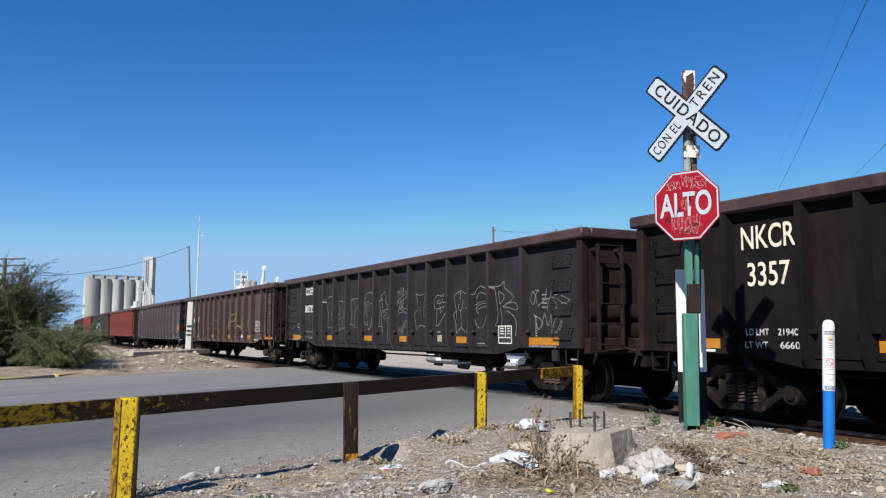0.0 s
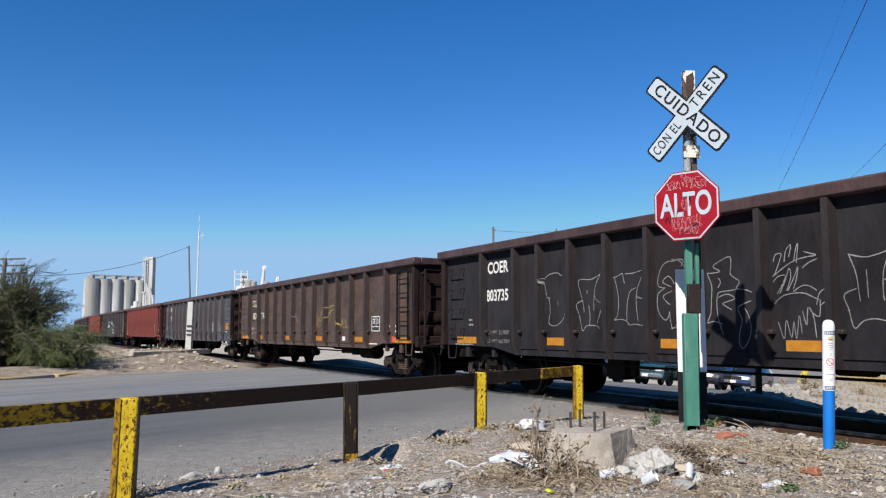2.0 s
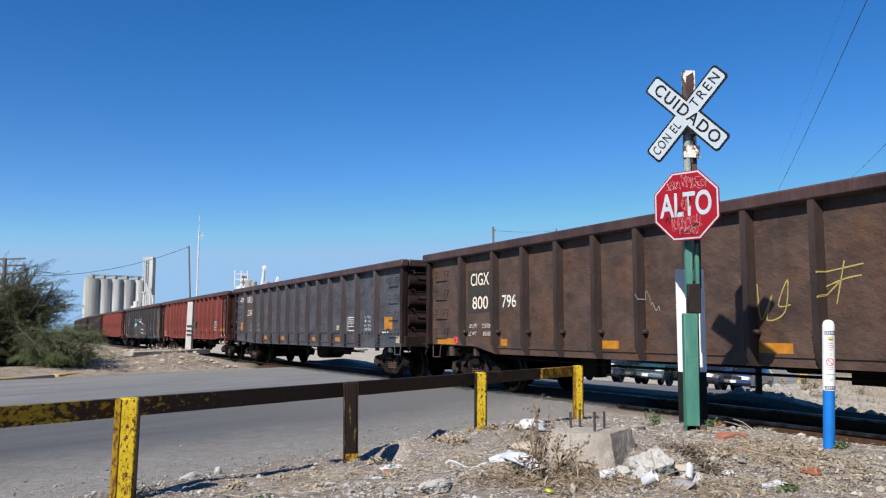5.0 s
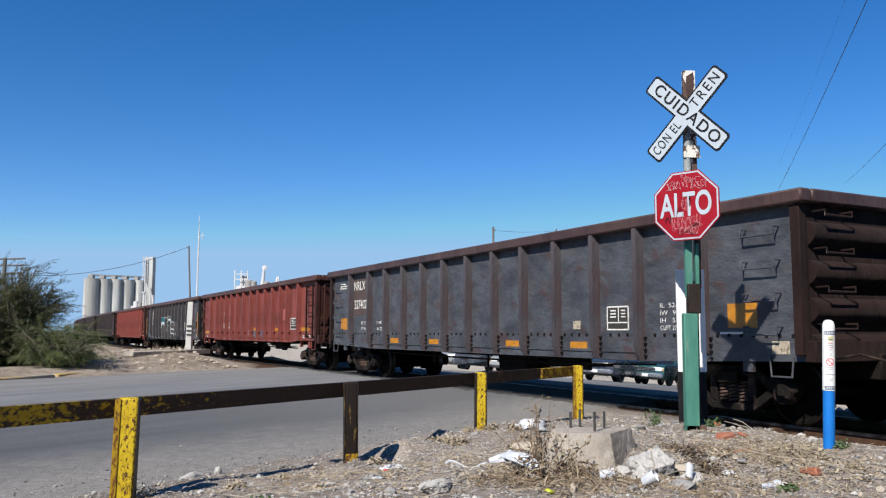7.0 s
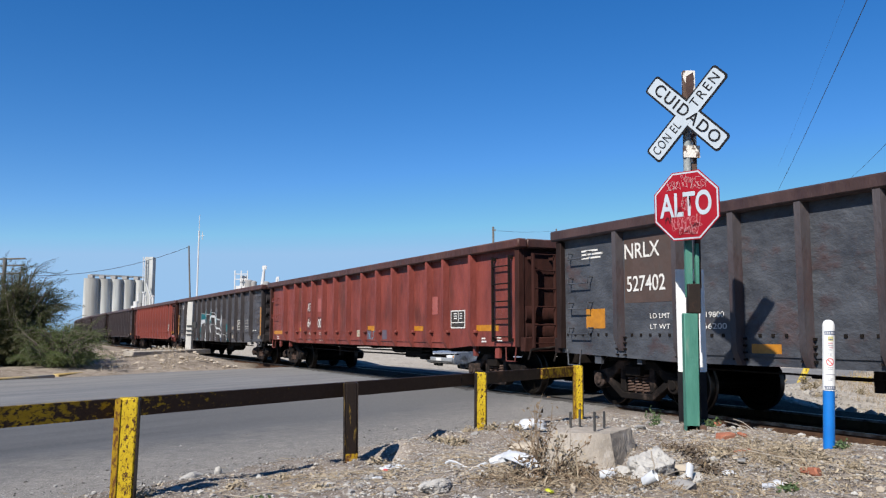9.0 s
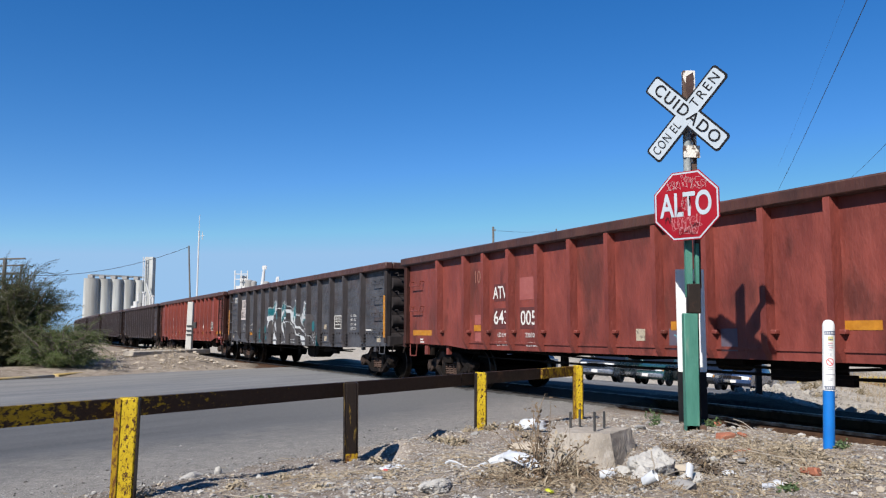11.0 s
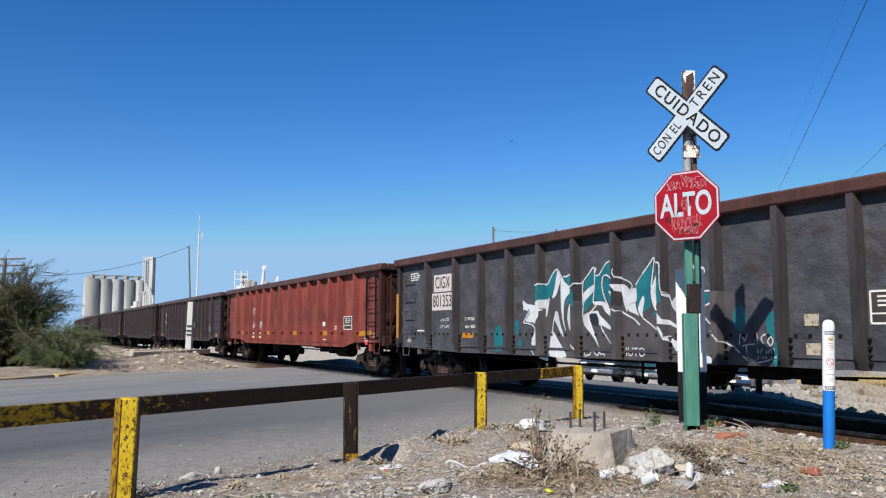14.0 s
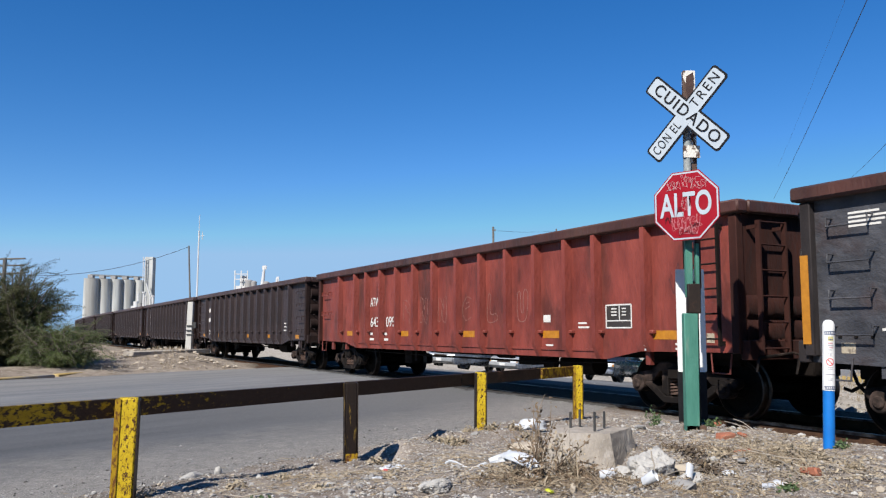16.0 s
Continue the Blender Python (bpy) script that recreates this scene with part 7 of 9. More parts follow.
# ---- far things: silos, masts, poles ----
SILO = mat("pale_concrete_silo", (0.43, 0.445, 0.43), (0.55, 0.565, 0.54), 0.9, 0, 0.35, 0.1, (0.30, 0.30, 0.285), 0.28, (0.48, 0.66), (1, 1, 0.10), grain=2, c4=(0.34, 0.335, 0.31), scale4=0.09, cut4=(0.46, 0.60))
SILO_DARK = mat("grey_plant_steel", (0.30, 0.29, 0.28), (0.38, 0.37, 0.36), 0.8, 0, 0.3, 0.1, grain=2)
PLANT_WHITE = mat("white_plant_steel", (0.52, 0.52, 0.51), (0.60, 0.60, 0.59), 0.6, 0, 0.4, 0.05, grain=3)
POLE_WOOD = mat("grey_pole_wood", (0.13, 0.125, 0.115), (0.20, 0.19, 0.175), 0.9, 0, 3, 0.3)
WIRE = mat("wire", (0.03, 0.032, 0.04), (0.045, 0.045, 0.05), 0.6, 0, 3, 0.0)


def far(x, y, dist, z0=None):
    """A place dist metres ahead, from slopes to the side and up."""
    return Vector((x * dist, dist, 1.22 + (y * dist if z0 is None else 0)))


def make_silos():
    D = 420.0
    def X(px):
        return (px - 784) / 1448 * D * 1.0
    def Z(px):
        return 1.22 + (587 - px) / 1448 * D * 1.0
    plant = thing("grain_silos", "row of tall pale concrete grain silos with a lift tower", "silo")
    for i, cx in enumerate((161.5, 184.5, 205.5, 226, 246.5)):
        y = D + 3.8 * i
        part("silo", Geo().rod((X(cx) * y / D, y, 0), (X(cx) * y / D, y, Z(493.5)), 3.22 if i else 3.75, 32), SILO, plant)
    for i in range(6):
        k = D + 3.8 * i - 1.5
        part("gallery_housing", Geo().box((X(160.5 + 20.2 * i) * k / D, k, Z(490.5)), (2.5, 3.0, 1.5)), SILO_DARK, plant, "small grey housing over a silo")
    a, b = Vector((X(155), D + 1, Z(487.0))), Vector((X(262) * 1.06, D + 20, Z(487.0)))
    part("gallery_roof", Geo().box((0, 0, 0), ((b - a).length, 3.4, 0.8)), SILO, plant, at=pose(*((a + b) / 2), 0, 0, math.degrees(math.atan2(b.y - a.y, b.x - a.x))))
    part("lift_tower", Geo().box((X(262), D + 2, Z(455) / 2), (X(273) - X(259), 4.5, Z(455))), SILO, plant, "square concrete lift tower", bevel=0.1)
    st = Geo()
    for px in (254.5, 258):
        st.box((X(px), D - 2, Z(478)), (0.3, 0.3, 13))
    for k in range(6):
        st.box((X(256.3), D - 2, Z(460 + 7 * k)), (1.3, 0.3, 0.25))
    st.rod((X(262), D - 3, Z(502)), (X(272), D - 3, Z(532)), 0.35, 8)
    part("leg_frame", st, PLANT_WHITE, plant, "white steel elevator leg")
    yard = thing("plant_roofs", "low white plant roofs with vents beside the silos", "industrial building")
    g = Geo().box((X(262), D - 6, Z(543) / 2), (X(284) - X(247), 5, Z(543)))
    part("tank", Geo().rod((X(252), D - 8, Z(548)), (X(252), D - 8, Z(535)), 1.3, 14), PLANT_WHITE, yard, "small white tank")
    part("tank", Geo().rod((X(259), D - 8, Z(548)), (X(259), D - 8, Z(538)), 1.1, 14), SILO_DARK, yard, "small grey tank")
    for px, top, r in ((255.5, 524, 0.45), (265, 521, 0.6), (268.5, 528, 0.4), (276, 531, 0.35), (281, 527, 0.6)):
        part("vent_stack", Geo().rod((X(px), D - 8, Z(548)), (X(px), D - 8, Z(top)), r, 8).rod((X(px), D - 8, Z(top)), (X(px), D - 8, Z(top - 2.5)), r * 1.6, 8), PLANT_WHITE, yard)
    part("body", g, PLANT_WHITE, yard)
    # pale roof low behind the bush
    shed = thing("shed", "low pale shed behind the bush", "shed")
    part("body", Geo().slab([(X(122), 0), (X(122), Z(573)), (X(150), Z(560)), (X(152), 0)], D + 10, D + 24), PLANT_WHITE, shed)

    D2 = 300.0
    def X2(px):
        return (px - 784) / 1448 * D2
    def Z2(px):
        return 1.22 + (587 - px) / 1448 * D2
    works = thing("process_plant", "white process plant with platforms and a vent stack", "industrial building")
    part("roof", Geo().box((X2(458), D2, Z2(508) / 2), (X2(496) - X2(424), 8, Z2(507))), PLANT_WHITE, works, "white roof block")
    g = Geo()
    for px in (420, 431, 442):
        g.box((X2(px), D2 - 4, Z2(498)), (0.35, 0.35, 7))
    for py in (487, 496):
        g.box((X2(431), D2 - 4, Z2(py)), (X2(442) - X2(420), 0.3, 0.3))
    g.box((X2(433), D2 - 2, Z2(499)), (2.2, 2, 4))
    part("platform_frame", g, PLANT_WHITE, works)
    part("stack", Geo().rod((X2(464), D2, Z2(505)), (X2(467), D2, Z2(473)), 0.7, 10, 0.45).box((X2(467), D2, Z2(474)), (1.6, 0.6, 1.4)), PLANT_WHITE, works, "leaning white vent stack")
    for px, top, r in ((446, 499, 1.5), (454, 501, 1.2), (476, 502, 1.3)):
        part("tank", Geo().lathe([(0.0, Z2(top) + 0.5), (r * 0.6, Z2(top) + 0.35), (r, Z2(top)), (r, Z2(512))], 16, Matrix.Translation((X2(px), D2 - 5, 0))), SILO_DARK, works, "grey process tank")
    part("vent", Geo().rod((X2(490), D2, Z2(503)), (X2(490), D2, Z2(494)), 0.5, 8).box((X2(491), D2, Z2(494)), (1.0, 0.6, 1.6)), PLANT_WHITE, works)


def ray_at(px, py, dist):
    """A point dist metres ahead, seen past the level horizon."""
    return Vector(((px - 784) / 1448 * dist * 0.995, dist, 1.22 + (587 - py) / 1448 * dist))


def make_poles():
    mast = thing("radio_mast", "thin tall white radio mast", "mast")
    D = 140.0
    a, b = ray_at(346.0, 590, D), ray_at(347.5, 380, D)
    c = ray_at(347, 408, D)
    part("tube", Geo().rod((a.x, a.y, -1.4), c, 0.17, 8, 0.12).rod(c, b, 0.05, 6), PLANT_WHITE, mast)
    part("antenna", Geo().rod(ray_at(346, 418, D), ray_at(356, 417, D), 0.06, 6).rod(ray_at(349, 410, D) + Vector((0.4, 0, 0)), ray_at(349, 424, D) + Vector((0.4, 0, 0)), 0.06, 6), PLANT_WHITE, mast)
    D = 62.0
    pole = thing("utility_pole", "leaning dark wooden utility pole", "utility pole")
    a, b = ray_at(340.5, 625, D), ray_at(329.5, 435, D)
    part("shaft", Geo().rod((a.x, a.y, -1.4), b, 0.080, 10, 0.055), POLE_WOOD, pole)
    line = thing("overhead_wire", "sagging dark overhead wire", "wire")
    p0, p1 = ray_at(329.5, 437, D), ray_at(-60, 478, 60.0)
    pts = []
    for i in range(25):
        t = i / 24
        p = p0.lerp(p1, t)
        p.z -= 4 * t * (1 - t) * 1.15
        pts.append(p)
    part("strand", Geo().tube(pts, 0.018, 5), WIRE, line)
    D = 95.0
    far_pole = thing("utility_pole", "far wooden utility pole beyond the train", "utility pole")
    a, b = ray_at(874, 600, D), ray_at(874, 401, D)
    part("shaft", Geo().rod((a.x, a.y, -1.4), b, 0.15, 8, 0.12), POLE_WOOD, far_pole)
    part("insulator", Geo().box(ray_at(876, 407, D), (0.35, 0.15, 0.15)), POLE_WOOD, far_pole)
    fp = thing("utility_pole", "far utility pole just above the cars", "utility pole")
    a, b = ray_at(987, 600, 150), ray_at(987, 405, 150)
    part("shaft", Geo().rod((a.x, a.y, -1.4), b, 0.16, 8, 0.14), POLE_WOOD, fp)
    w = thing("overhead_wire", "thin far overhead wire", "wire")
    part("strand", Geo().tube([ray_at(874, 408, 95), ray_at(930, 411, 120), ray_at(987, 409, 150)], 0.02, 4), WIRE, w)
    # wires that pass high over the crossing
    for (x0, y0, d0), (x1, y1, d1), r in (((1379, 350, 60), (1577, -40, 16), 0.010), ((1508, 322, 55), (1660, 175, 24), 0.009), ((1390, 290, 60), (1535, -40, 22), 0.003)):
        w = thing("overhead_wire", "thin dark overhead wire against the sky", "wire")
        a, b = ray_at(x0, y0, d0), ray_at(x1, y1, d1)
        pts = [a.lerp(b, i / 16) - Vector((0, 0, 0.5 * (i / 16) * (1 - i / 16))) for i in range(17)]
        part("strand", Geo().tube(pts, r, 5), WIRE, w)
    # bracketed pole at the bush
    fr = thing("line_frame", "weathered timber pole frame with cross arms", "utility pole")
    D = 30.0
    g = Geo()
    a, b = ray_at(1, 660, D), ray_at(2, 457, D)
    g.rod((a.x, a.y, -1.4), b, 0.07, 8)
    part("pole", g, POLE_WOOD, fr)
    for y in (458, 470, 484):
        a, b = ray_at(-20, y + 1, D), ray_at(38, y, D)
        part("cross_arm", Geo().rod(a, b, 0.035, 6), POLE_WOOD, fr)



def make_bird():
    """A small dark bird that crosses the sky."""
    b = thing("bird", "small dark bird flying across the sky", "bird")
    part("body", Geo().lathe([(0.0, -0.11), (0.02, -0.08), (0.03, 0.0), (0.022, 0.06), (0.0, 0.10)], 8, Matrix.Rotation(math.pi / 2, 4, "Y")), WIRE, b)
    for k in (-1, 1):
        part("wing", Geo().add([(0.05, k * 0.02, 0.0), (-0.05, k * 0.02, 0.0), (-0.09, k * 0.20, 0.07), (0.05, k * 0.02, 0.012), (-0.05, k * 0.02, 0.012), (-0.07, k * 0.20, 0.075)], [(0, 1, 2), (3, 5, 4), (0, 3, 4, 1), (1, 4, 5, 2), (2, 5, 3, 0)]), WIRE, b)
    return b


BIRD = make_bird()
make_silos()
make_poles()
# ---- vehicles waiting beyond the crossing ----
TYRE = mat("tyre_rubber", (0.018, 0.018, 0.019), (0.03, 0.03, 0.03), 0.85, 0, 9, 0.2)
RIM = mat("alloy_rim", (0.40, 0.40, 0.41), (0.5, 0.5, 0.5), 0.35, 0.8, 5, 0.02)
CAR_GLASS = mat("dark_car_glass", (0.012, 0.015, 0.018), (0.018, 0.02, 0.024), 0.06, 0, 3, 0.0)
CHROME = mat("chrome", (0.7, 0.72, 0.75), (0.8, 0.82, 0.85), 0.30, 1.0, 3, 0.0)
LAMP_GLASS = mat("headlamp_lens", (0.62, 0.65, 0.68), (0.72, 0.74, 0.76), 0.1, 0, 3, 0.0)
TAIL_RED = mat("red_lens", (0.45, 0.015, 0.012), (0.55, 0.03, 0.02), 0.15, 0, 3, 0.0)
PLATE = mat("blank_plate", (0.6, 0.6, 0.58), (0.68, 0.68, 0.66), 0.5, 0, 5, 0.0)


def car_paint(name, c):
    m = mat(name, c, tuple(k * 1.15 for k in c), 0.28, 0.1, 1.5, 0.0, tuple(0.5 * k + 0.12 for k in c), 1.0, (0.55, 0.8), patch=0.5)
    m.node_tree.nodes["Principled BSDF"].inputs["Coat Weight"].default_value = 0.6
    return m


def wheel_meshes():
    m = Matrix.Rotation(math.pi / 2, 4, "X")
    tyre = Geo().lathe([(0.20, -0.10), (0.29, -0.105), (0.325, -0.07), (0.33, 0.0), (0.325, 0.07), (0.29, 0.105), (0.20, 0.10)], 24, m)
    rim = Geo().lathe([(0.01, -0.06), (0.05, -0.075), (0.12, -0.055), (0.19, -0.07), (0.205, -0.095), (0.205, 0.09)], 24, m)
    return tyre.made("tyre"), rim.made("rim")


TYRE_ME, RIM_ME = wheel_meshes()


def vehicle(label, category, paint_mat, m, pickup=False):
    """A road vehicle, x forward: body shell, cabin, glass, bumpers, lamps and wheels."""
    car = thing("pickup_truck" if pickup else "car", label, category, m, "vehicles waiting at the crossing")
    L, W = (5.2, 1.86) if pickup else (4.4, 1.72)
    f, r, hood = L / 2, -L / 2, 1.02 if pickup else 0.90
    wb = 1.55 if pickup else 1.28

    def arch(x):
        return [(x + 0.42 * math.cos(radians(k)), 0.33 + 0.42 * math.sin(radians(k))) for k in (0, 30, 60, 90, 120, 150, 180)]
    outline = [(f - 0.02, 0.30), (f, 0.55), (f - 0.05, hood - 0.12), (f - 0.30, hood), (0.62, hood + 0.10), (r + 0.05, hood + 0.10 if not pickup else hood + 0.16), (r, hood - 0.2), (r, 0.36)]
    low = [(r + 0.2, 0.28)] + [p for p in reversed(arch(-wb))] + [p for p in reversed(arch(wb))] + [(f - 0.12, 0.26)]
    part("body", Geo().slab(outline + list(reversed(low)), -W / 2, W / 2), paint_mat, car, bevel=0.05)
    roof = 1.75 if pickup else 1.45
    c0, c1 = (0.75, -0.75) if pickup else (0.70, -1.85)
    cab = Geo()
    b0, b1 = hood + 0.06, roof
    base = [(c0 + 0.35, -W / 2 + 0.06), (c0 + 0.35, W / 2 - 0.06), (c1 - 0.12, W / 2 - 0.06), (c1 - 0.12, -W / 2 + 0.06)]
    top = [(c0 - 0.30, -W / 2 + 0.22), (c0 - 0.30, W / 2 - 0.22), (c1 + 0.22, W / 2 - 0.22), (c1 + 0.22, -W / 2 + 0.22)]
    cab.add([(x, y, b0) for x, y in base] + [(x, y, b1) for x, y in top], [(0, 1, 2, 3), (7, 6, 5, 4)] + [(i, (i + 1) % 4 + 0, (i + 1) % 4 + 4, i + 4) for i in range(4)])
    part("cabin", cab, CAR_GLASS, car, "dark cabin glass", bevel=0.03)
    part("roof", Geo().box(((c0 + c1) / 2 - 0.04, 0, roof + 0.01), (c0 - c1 - 0.46, W - 0.42, 0.06)), paint_mat, car, bevel=0.025)
    for k in (-1, 1):
        part("pillar", Geo().rod((c0 + 0.33, k * (W / 2 - 0.07), b0), (c0 - 0.30, k * (W / 2 - 0.22), roof), 0.035, 6), paint_mat, car)
        part("headlight", Geo().box((f - 0.03, k * (W / 2 - 0.28), hood - 0.24), (0.10, 0.36, 0.17)), LAMP_GLASS, car, "clear headlight lens", bevel=0.02)
        part("indicator", Geo().box((f - 0.06, k * (W / 2 - 0.05), hood - 0.25), (0.10, 0.06, 0.10)), REFLECT, car)
        part("tail_light", Geo().box((r + 0.01, k * (W / 2 - 0.18), hood - 0.12), (0.06, 0.26, 0.18)), TAIL_RED, car, "red tail light")
        part("mirror", Geo().box((c0 + 0.20, k * (W / 2 + 0.08), hood + 0.16), (0.10, 0.18, 0.13)), paint_mat, car, bevel=0.02)
        for x in (-wb, wb):
            w = part("wheel", TYRE_ME, TYRE, car, at=pose(x, k * (W / 2 - 0.11), 0.33, 0, 0, 0 if k < 0 else 180))
            part("rim", RIM_ME, RIM, w)
    part("grille", Geo().box((f - 0.015, 0, hood - 0.24), (0.06, W - 0.95, 0.16)), BLACK_PAINT, car)
    if pickup:
        for dz in (-0.07, 0.0, 0.07):
            part("grille_bar", Geo().box((f + 0.03, 0, hood - 0.24 + dz), (0.04, W - 0.90, 0.025)), CHROME, car, "chrome grille bar")
    bump = CHROME if pickup else paint_mat
    part("front_bumper", Geo().box((f + 0.05, 0, 0.48), (0.16, W - 0.04, 0.20)), bump, car, bevel=0.04)
    part("rear_bumper", Geo().box((r - 0.04, 0, 0.50), (0.14, W - 0.04, 0.18)), bump, car, bevel=0.04)
    part("number_plate", Geo().box((f + 0.135, 0, 0.48), (0.012, 0.32, 0.14)), PLATE, car)
    return car


def facing(x, y, az):
    """Stands at x, y on the lower road, headed az degrees from +x."""
    d = 0.88124 * x + 0.47267 * y
    fall = (drop(d + 0.5) - drop(d - 0.5))
    tilt = Vector((0, 0, 1)).rotation_difference(Vector((N.x * fall, N.y * fall, 1))).to_matrix().to_4x4()
    return Matrix.Translation((x, y, -0.018 - drop(d))) @ tilt @ pose(0, 0, 0, 0, 0, az)


SILVER = car_paint("silver_car_paint", (0.26, 0.275, 0.29))
vehicle("silver-white car waiting at the crossing", "car", SILVER, facing(1.10, 43.8, -126))
vehicle("pale silver car waiting beside another car", "car", car_paint("pale_car_paint", (0.36, 0.375, 0.385)), facing(4.40, 44.8, -126))
vehicle("dark grey pickup truck with a chrome bumper", "pickup truck", car_paint("dark_grey_car_paint", (0.035, 0.038, 0.042)), facing(8.88, 42.1, -126), True)
vehicle("teal green pickup truck waiting in the queue", "pickup truck", car_paint("teal_car_paint", (0.018, 0.07, 0.068)), facing(11.68, 43.6, -126), True)
vehicle("dark blue car waiting in the queue", "car", car_paint("dark_blue_car_paint", (0.03, 0.06, 0.14)), facing(15.9, 43.5, -126))
vehicle("black car waiting at the end of the queue", "car", car_paint("black_car_paint", (0.022, 0.024, 0.028)), facing(13.6, 42.0, -126))


OLD_YELLOW = mat("sun_bleached_yellow", (0.44, 0.31, 0.08), (0.49, 0.37, 0.13), 0.7, 0, 4, 0.1, (0.25, 0.13, 0.05), 5.0, (0.5, 0.6))


def make_beyond():
    """Rubble bank, leaning yellow bar, dark stake and low yellow barrier beyond the track."""
    st = thing("short_stake", "short dark steel stake beyond the track", "stake", pose(6.45, 16.9, -0.06))
    part("stake", Geo().box((0, 0, 0.30), (0.11, 0.10, 1.0)), BLACK_PAINT, st, bevel=0.01)
    br = thing("leaning_bar", "leaning yellow-painted steel bar", "bar", pose(9.35, 21.8, -0.36))
    part("bar", Geo().box((0.10, 0, 0.32), (0.13, 0.08, 0.84), Matrix.Rotation(radians(27), 3, "Y")), YELLOW, br, bevel=0.01)
    fence = thing("low_barrier", "low yellow-painted barrier of short slats", "barrier", pose(11.0, 23.0, -0.36, 0, 0, -6))
    slat = Geo().box((0, 0, 0), (0.09, 0.05, 0.36)).made("slat", 0.008)
    for i in range(34):
        part("slat", slat, OLD_YELLOW, fence, at=pose(0.14 * i, 0.0, 0.16 + 0.01 * math.sin(i * 2.1)))
    part("rail", Geo().box((2.3, 0.045, 0.10), (4.8, 0.04, 0.08)), YELLOW_WORN, fence)


make_beyond()
# ---- beyond the road: concrete post, wall, kerb, bush ----
KERB_YELLOW = mat("faded_yellow_kerb", (0.40, 0.27, 0.08), (0.50, 0.36, 0.14), 0.8, 0, 3, 0.2, (0.42, 0.37, 0.30), 1.2, (0.45, 0.6))
DARK_GAP = mat("dark_fitting", (0.03, 0.03, 0.03), (0.05, 0.05, 0.05), 0.6, 0, 5, 0.1)


def make_left():
    post = thing("concrete_post", "pale square concrete post with dark bands and a box", "post")
    a = ray_at(334.5, 617, 35.0)
    h = 1.22 + (587 - 535) / 1448 * 35
    part("shaft", Geo().slab([(a.x - 0.14, -0.1), (a.x + 0.13, -0.1), (a.x + 0.16, h), (a.x - 0.06, h)], 34.9, 35.15), mat("pale_post_concrete", (0.50, 0.49, 0.45), (0.58, 0.57, 0.53), 0.9, 0, 2, 0.2), post, bevel=0.02)
    for py in (577, 585, 592):
        p = ray_at(336, py, 34.88)
        part("band", Geo().box((p.x, 34.88, p.z), (0.28, 0.05, 0.05)), DARK_GAP, post)
    p = ray_at(344.5, 576, 34.95)
    part("meter_box", Geo().box((p.x, p.y, p.z), (0.13, 0.16, 0.26)), DARK_GAP, post, "small dark box", bevel=0.01)
    wall = thing("low_wall", "low concrete slab edging beside the track", "low wall", kind="structure")
    a, b = ray_at(228, 626, 30), ray_at(366, 617, 34.4)
    d = (b - a)
    d.z = 0
    part("slab", Geo().box((0, 0, 0.20), (d.length, 0.45, 0.20)), CONCRETE, wall, at=pose((a.x + b.x) / 2, (a.y + b.y) / 2, 0.20, 0, 0, math.degrees(math.atan2(d.y, d.x))), bevel=0.03)
    for i, (x0, y0, x1, y1, mt) in enumerate(((-80, 676, 100, 664, KERB_YELLOW), (104, 663, 163, 658.5, KERB_YELLOW))):
        def gp(x, y):
            k = 1.22 / ((y - 587) / 1448)
            return Vector(((x - 784) / 1448 * k, k, 0))
        a, b = gp(x0, y0), gp(x1, y1)
        d = b - a
        kb = thing("kerb", "faded yellow concrete kerb at the far roadside", "kerb", pose((a.x + b.x) / 2, (a.y + b.y) / 2, -0.115, 0, 0, math.degrees(math.atan2(d.y, d.x))), kind="structure")
        part("kerb_stone", Geo().box((0, 0, 0.0), (d.length, 0.22, 0.30)), mt, kb, bevel=0.03)


LEAF_MATS = [mat("olive_leaf", (0.064, 0.080, 0.020), (0.108, 0.122, 0.034), 0.7, 0, 1.3, 0.0, (0.13, 0.105, 0.05), 0.9, (0.5, 0.75)),
             mat("green_leaf", (0.105, 0.155, 0.036), (0.165, 0.215, 0.060), 0.6, 0, 1.3, 0.0)]
for leaf_mat in LEAF_MATS:
    nt = leaf_mat.node_tree
    thin, both = nt.nodes.new("ShaderNodeBsdfTranslucent"), nt.nodes.new("ShaderNodeMixShader")
    both.inputs[0].default_value = 0.38
    pb = nt.nodes["Principled BSDF"]
    nt.links.new(pb.inputs["Base Color"].links[0].from_socket, thin.inputs[0])
    nt.links.new(pb.outputs[0], both.inputs[1])
    nt.links.new(thin.outputs[0], both.inputs[2])
    nt.links.new(both.outputs[0], nt.nodes["Material Output"].inputs[0])
BARK = mat("grey_bark", (0.12, 0.095, 0.075), (0.19, 0.155, 0.125), 0.9, 0, 6, 0.4)
SWAY = []


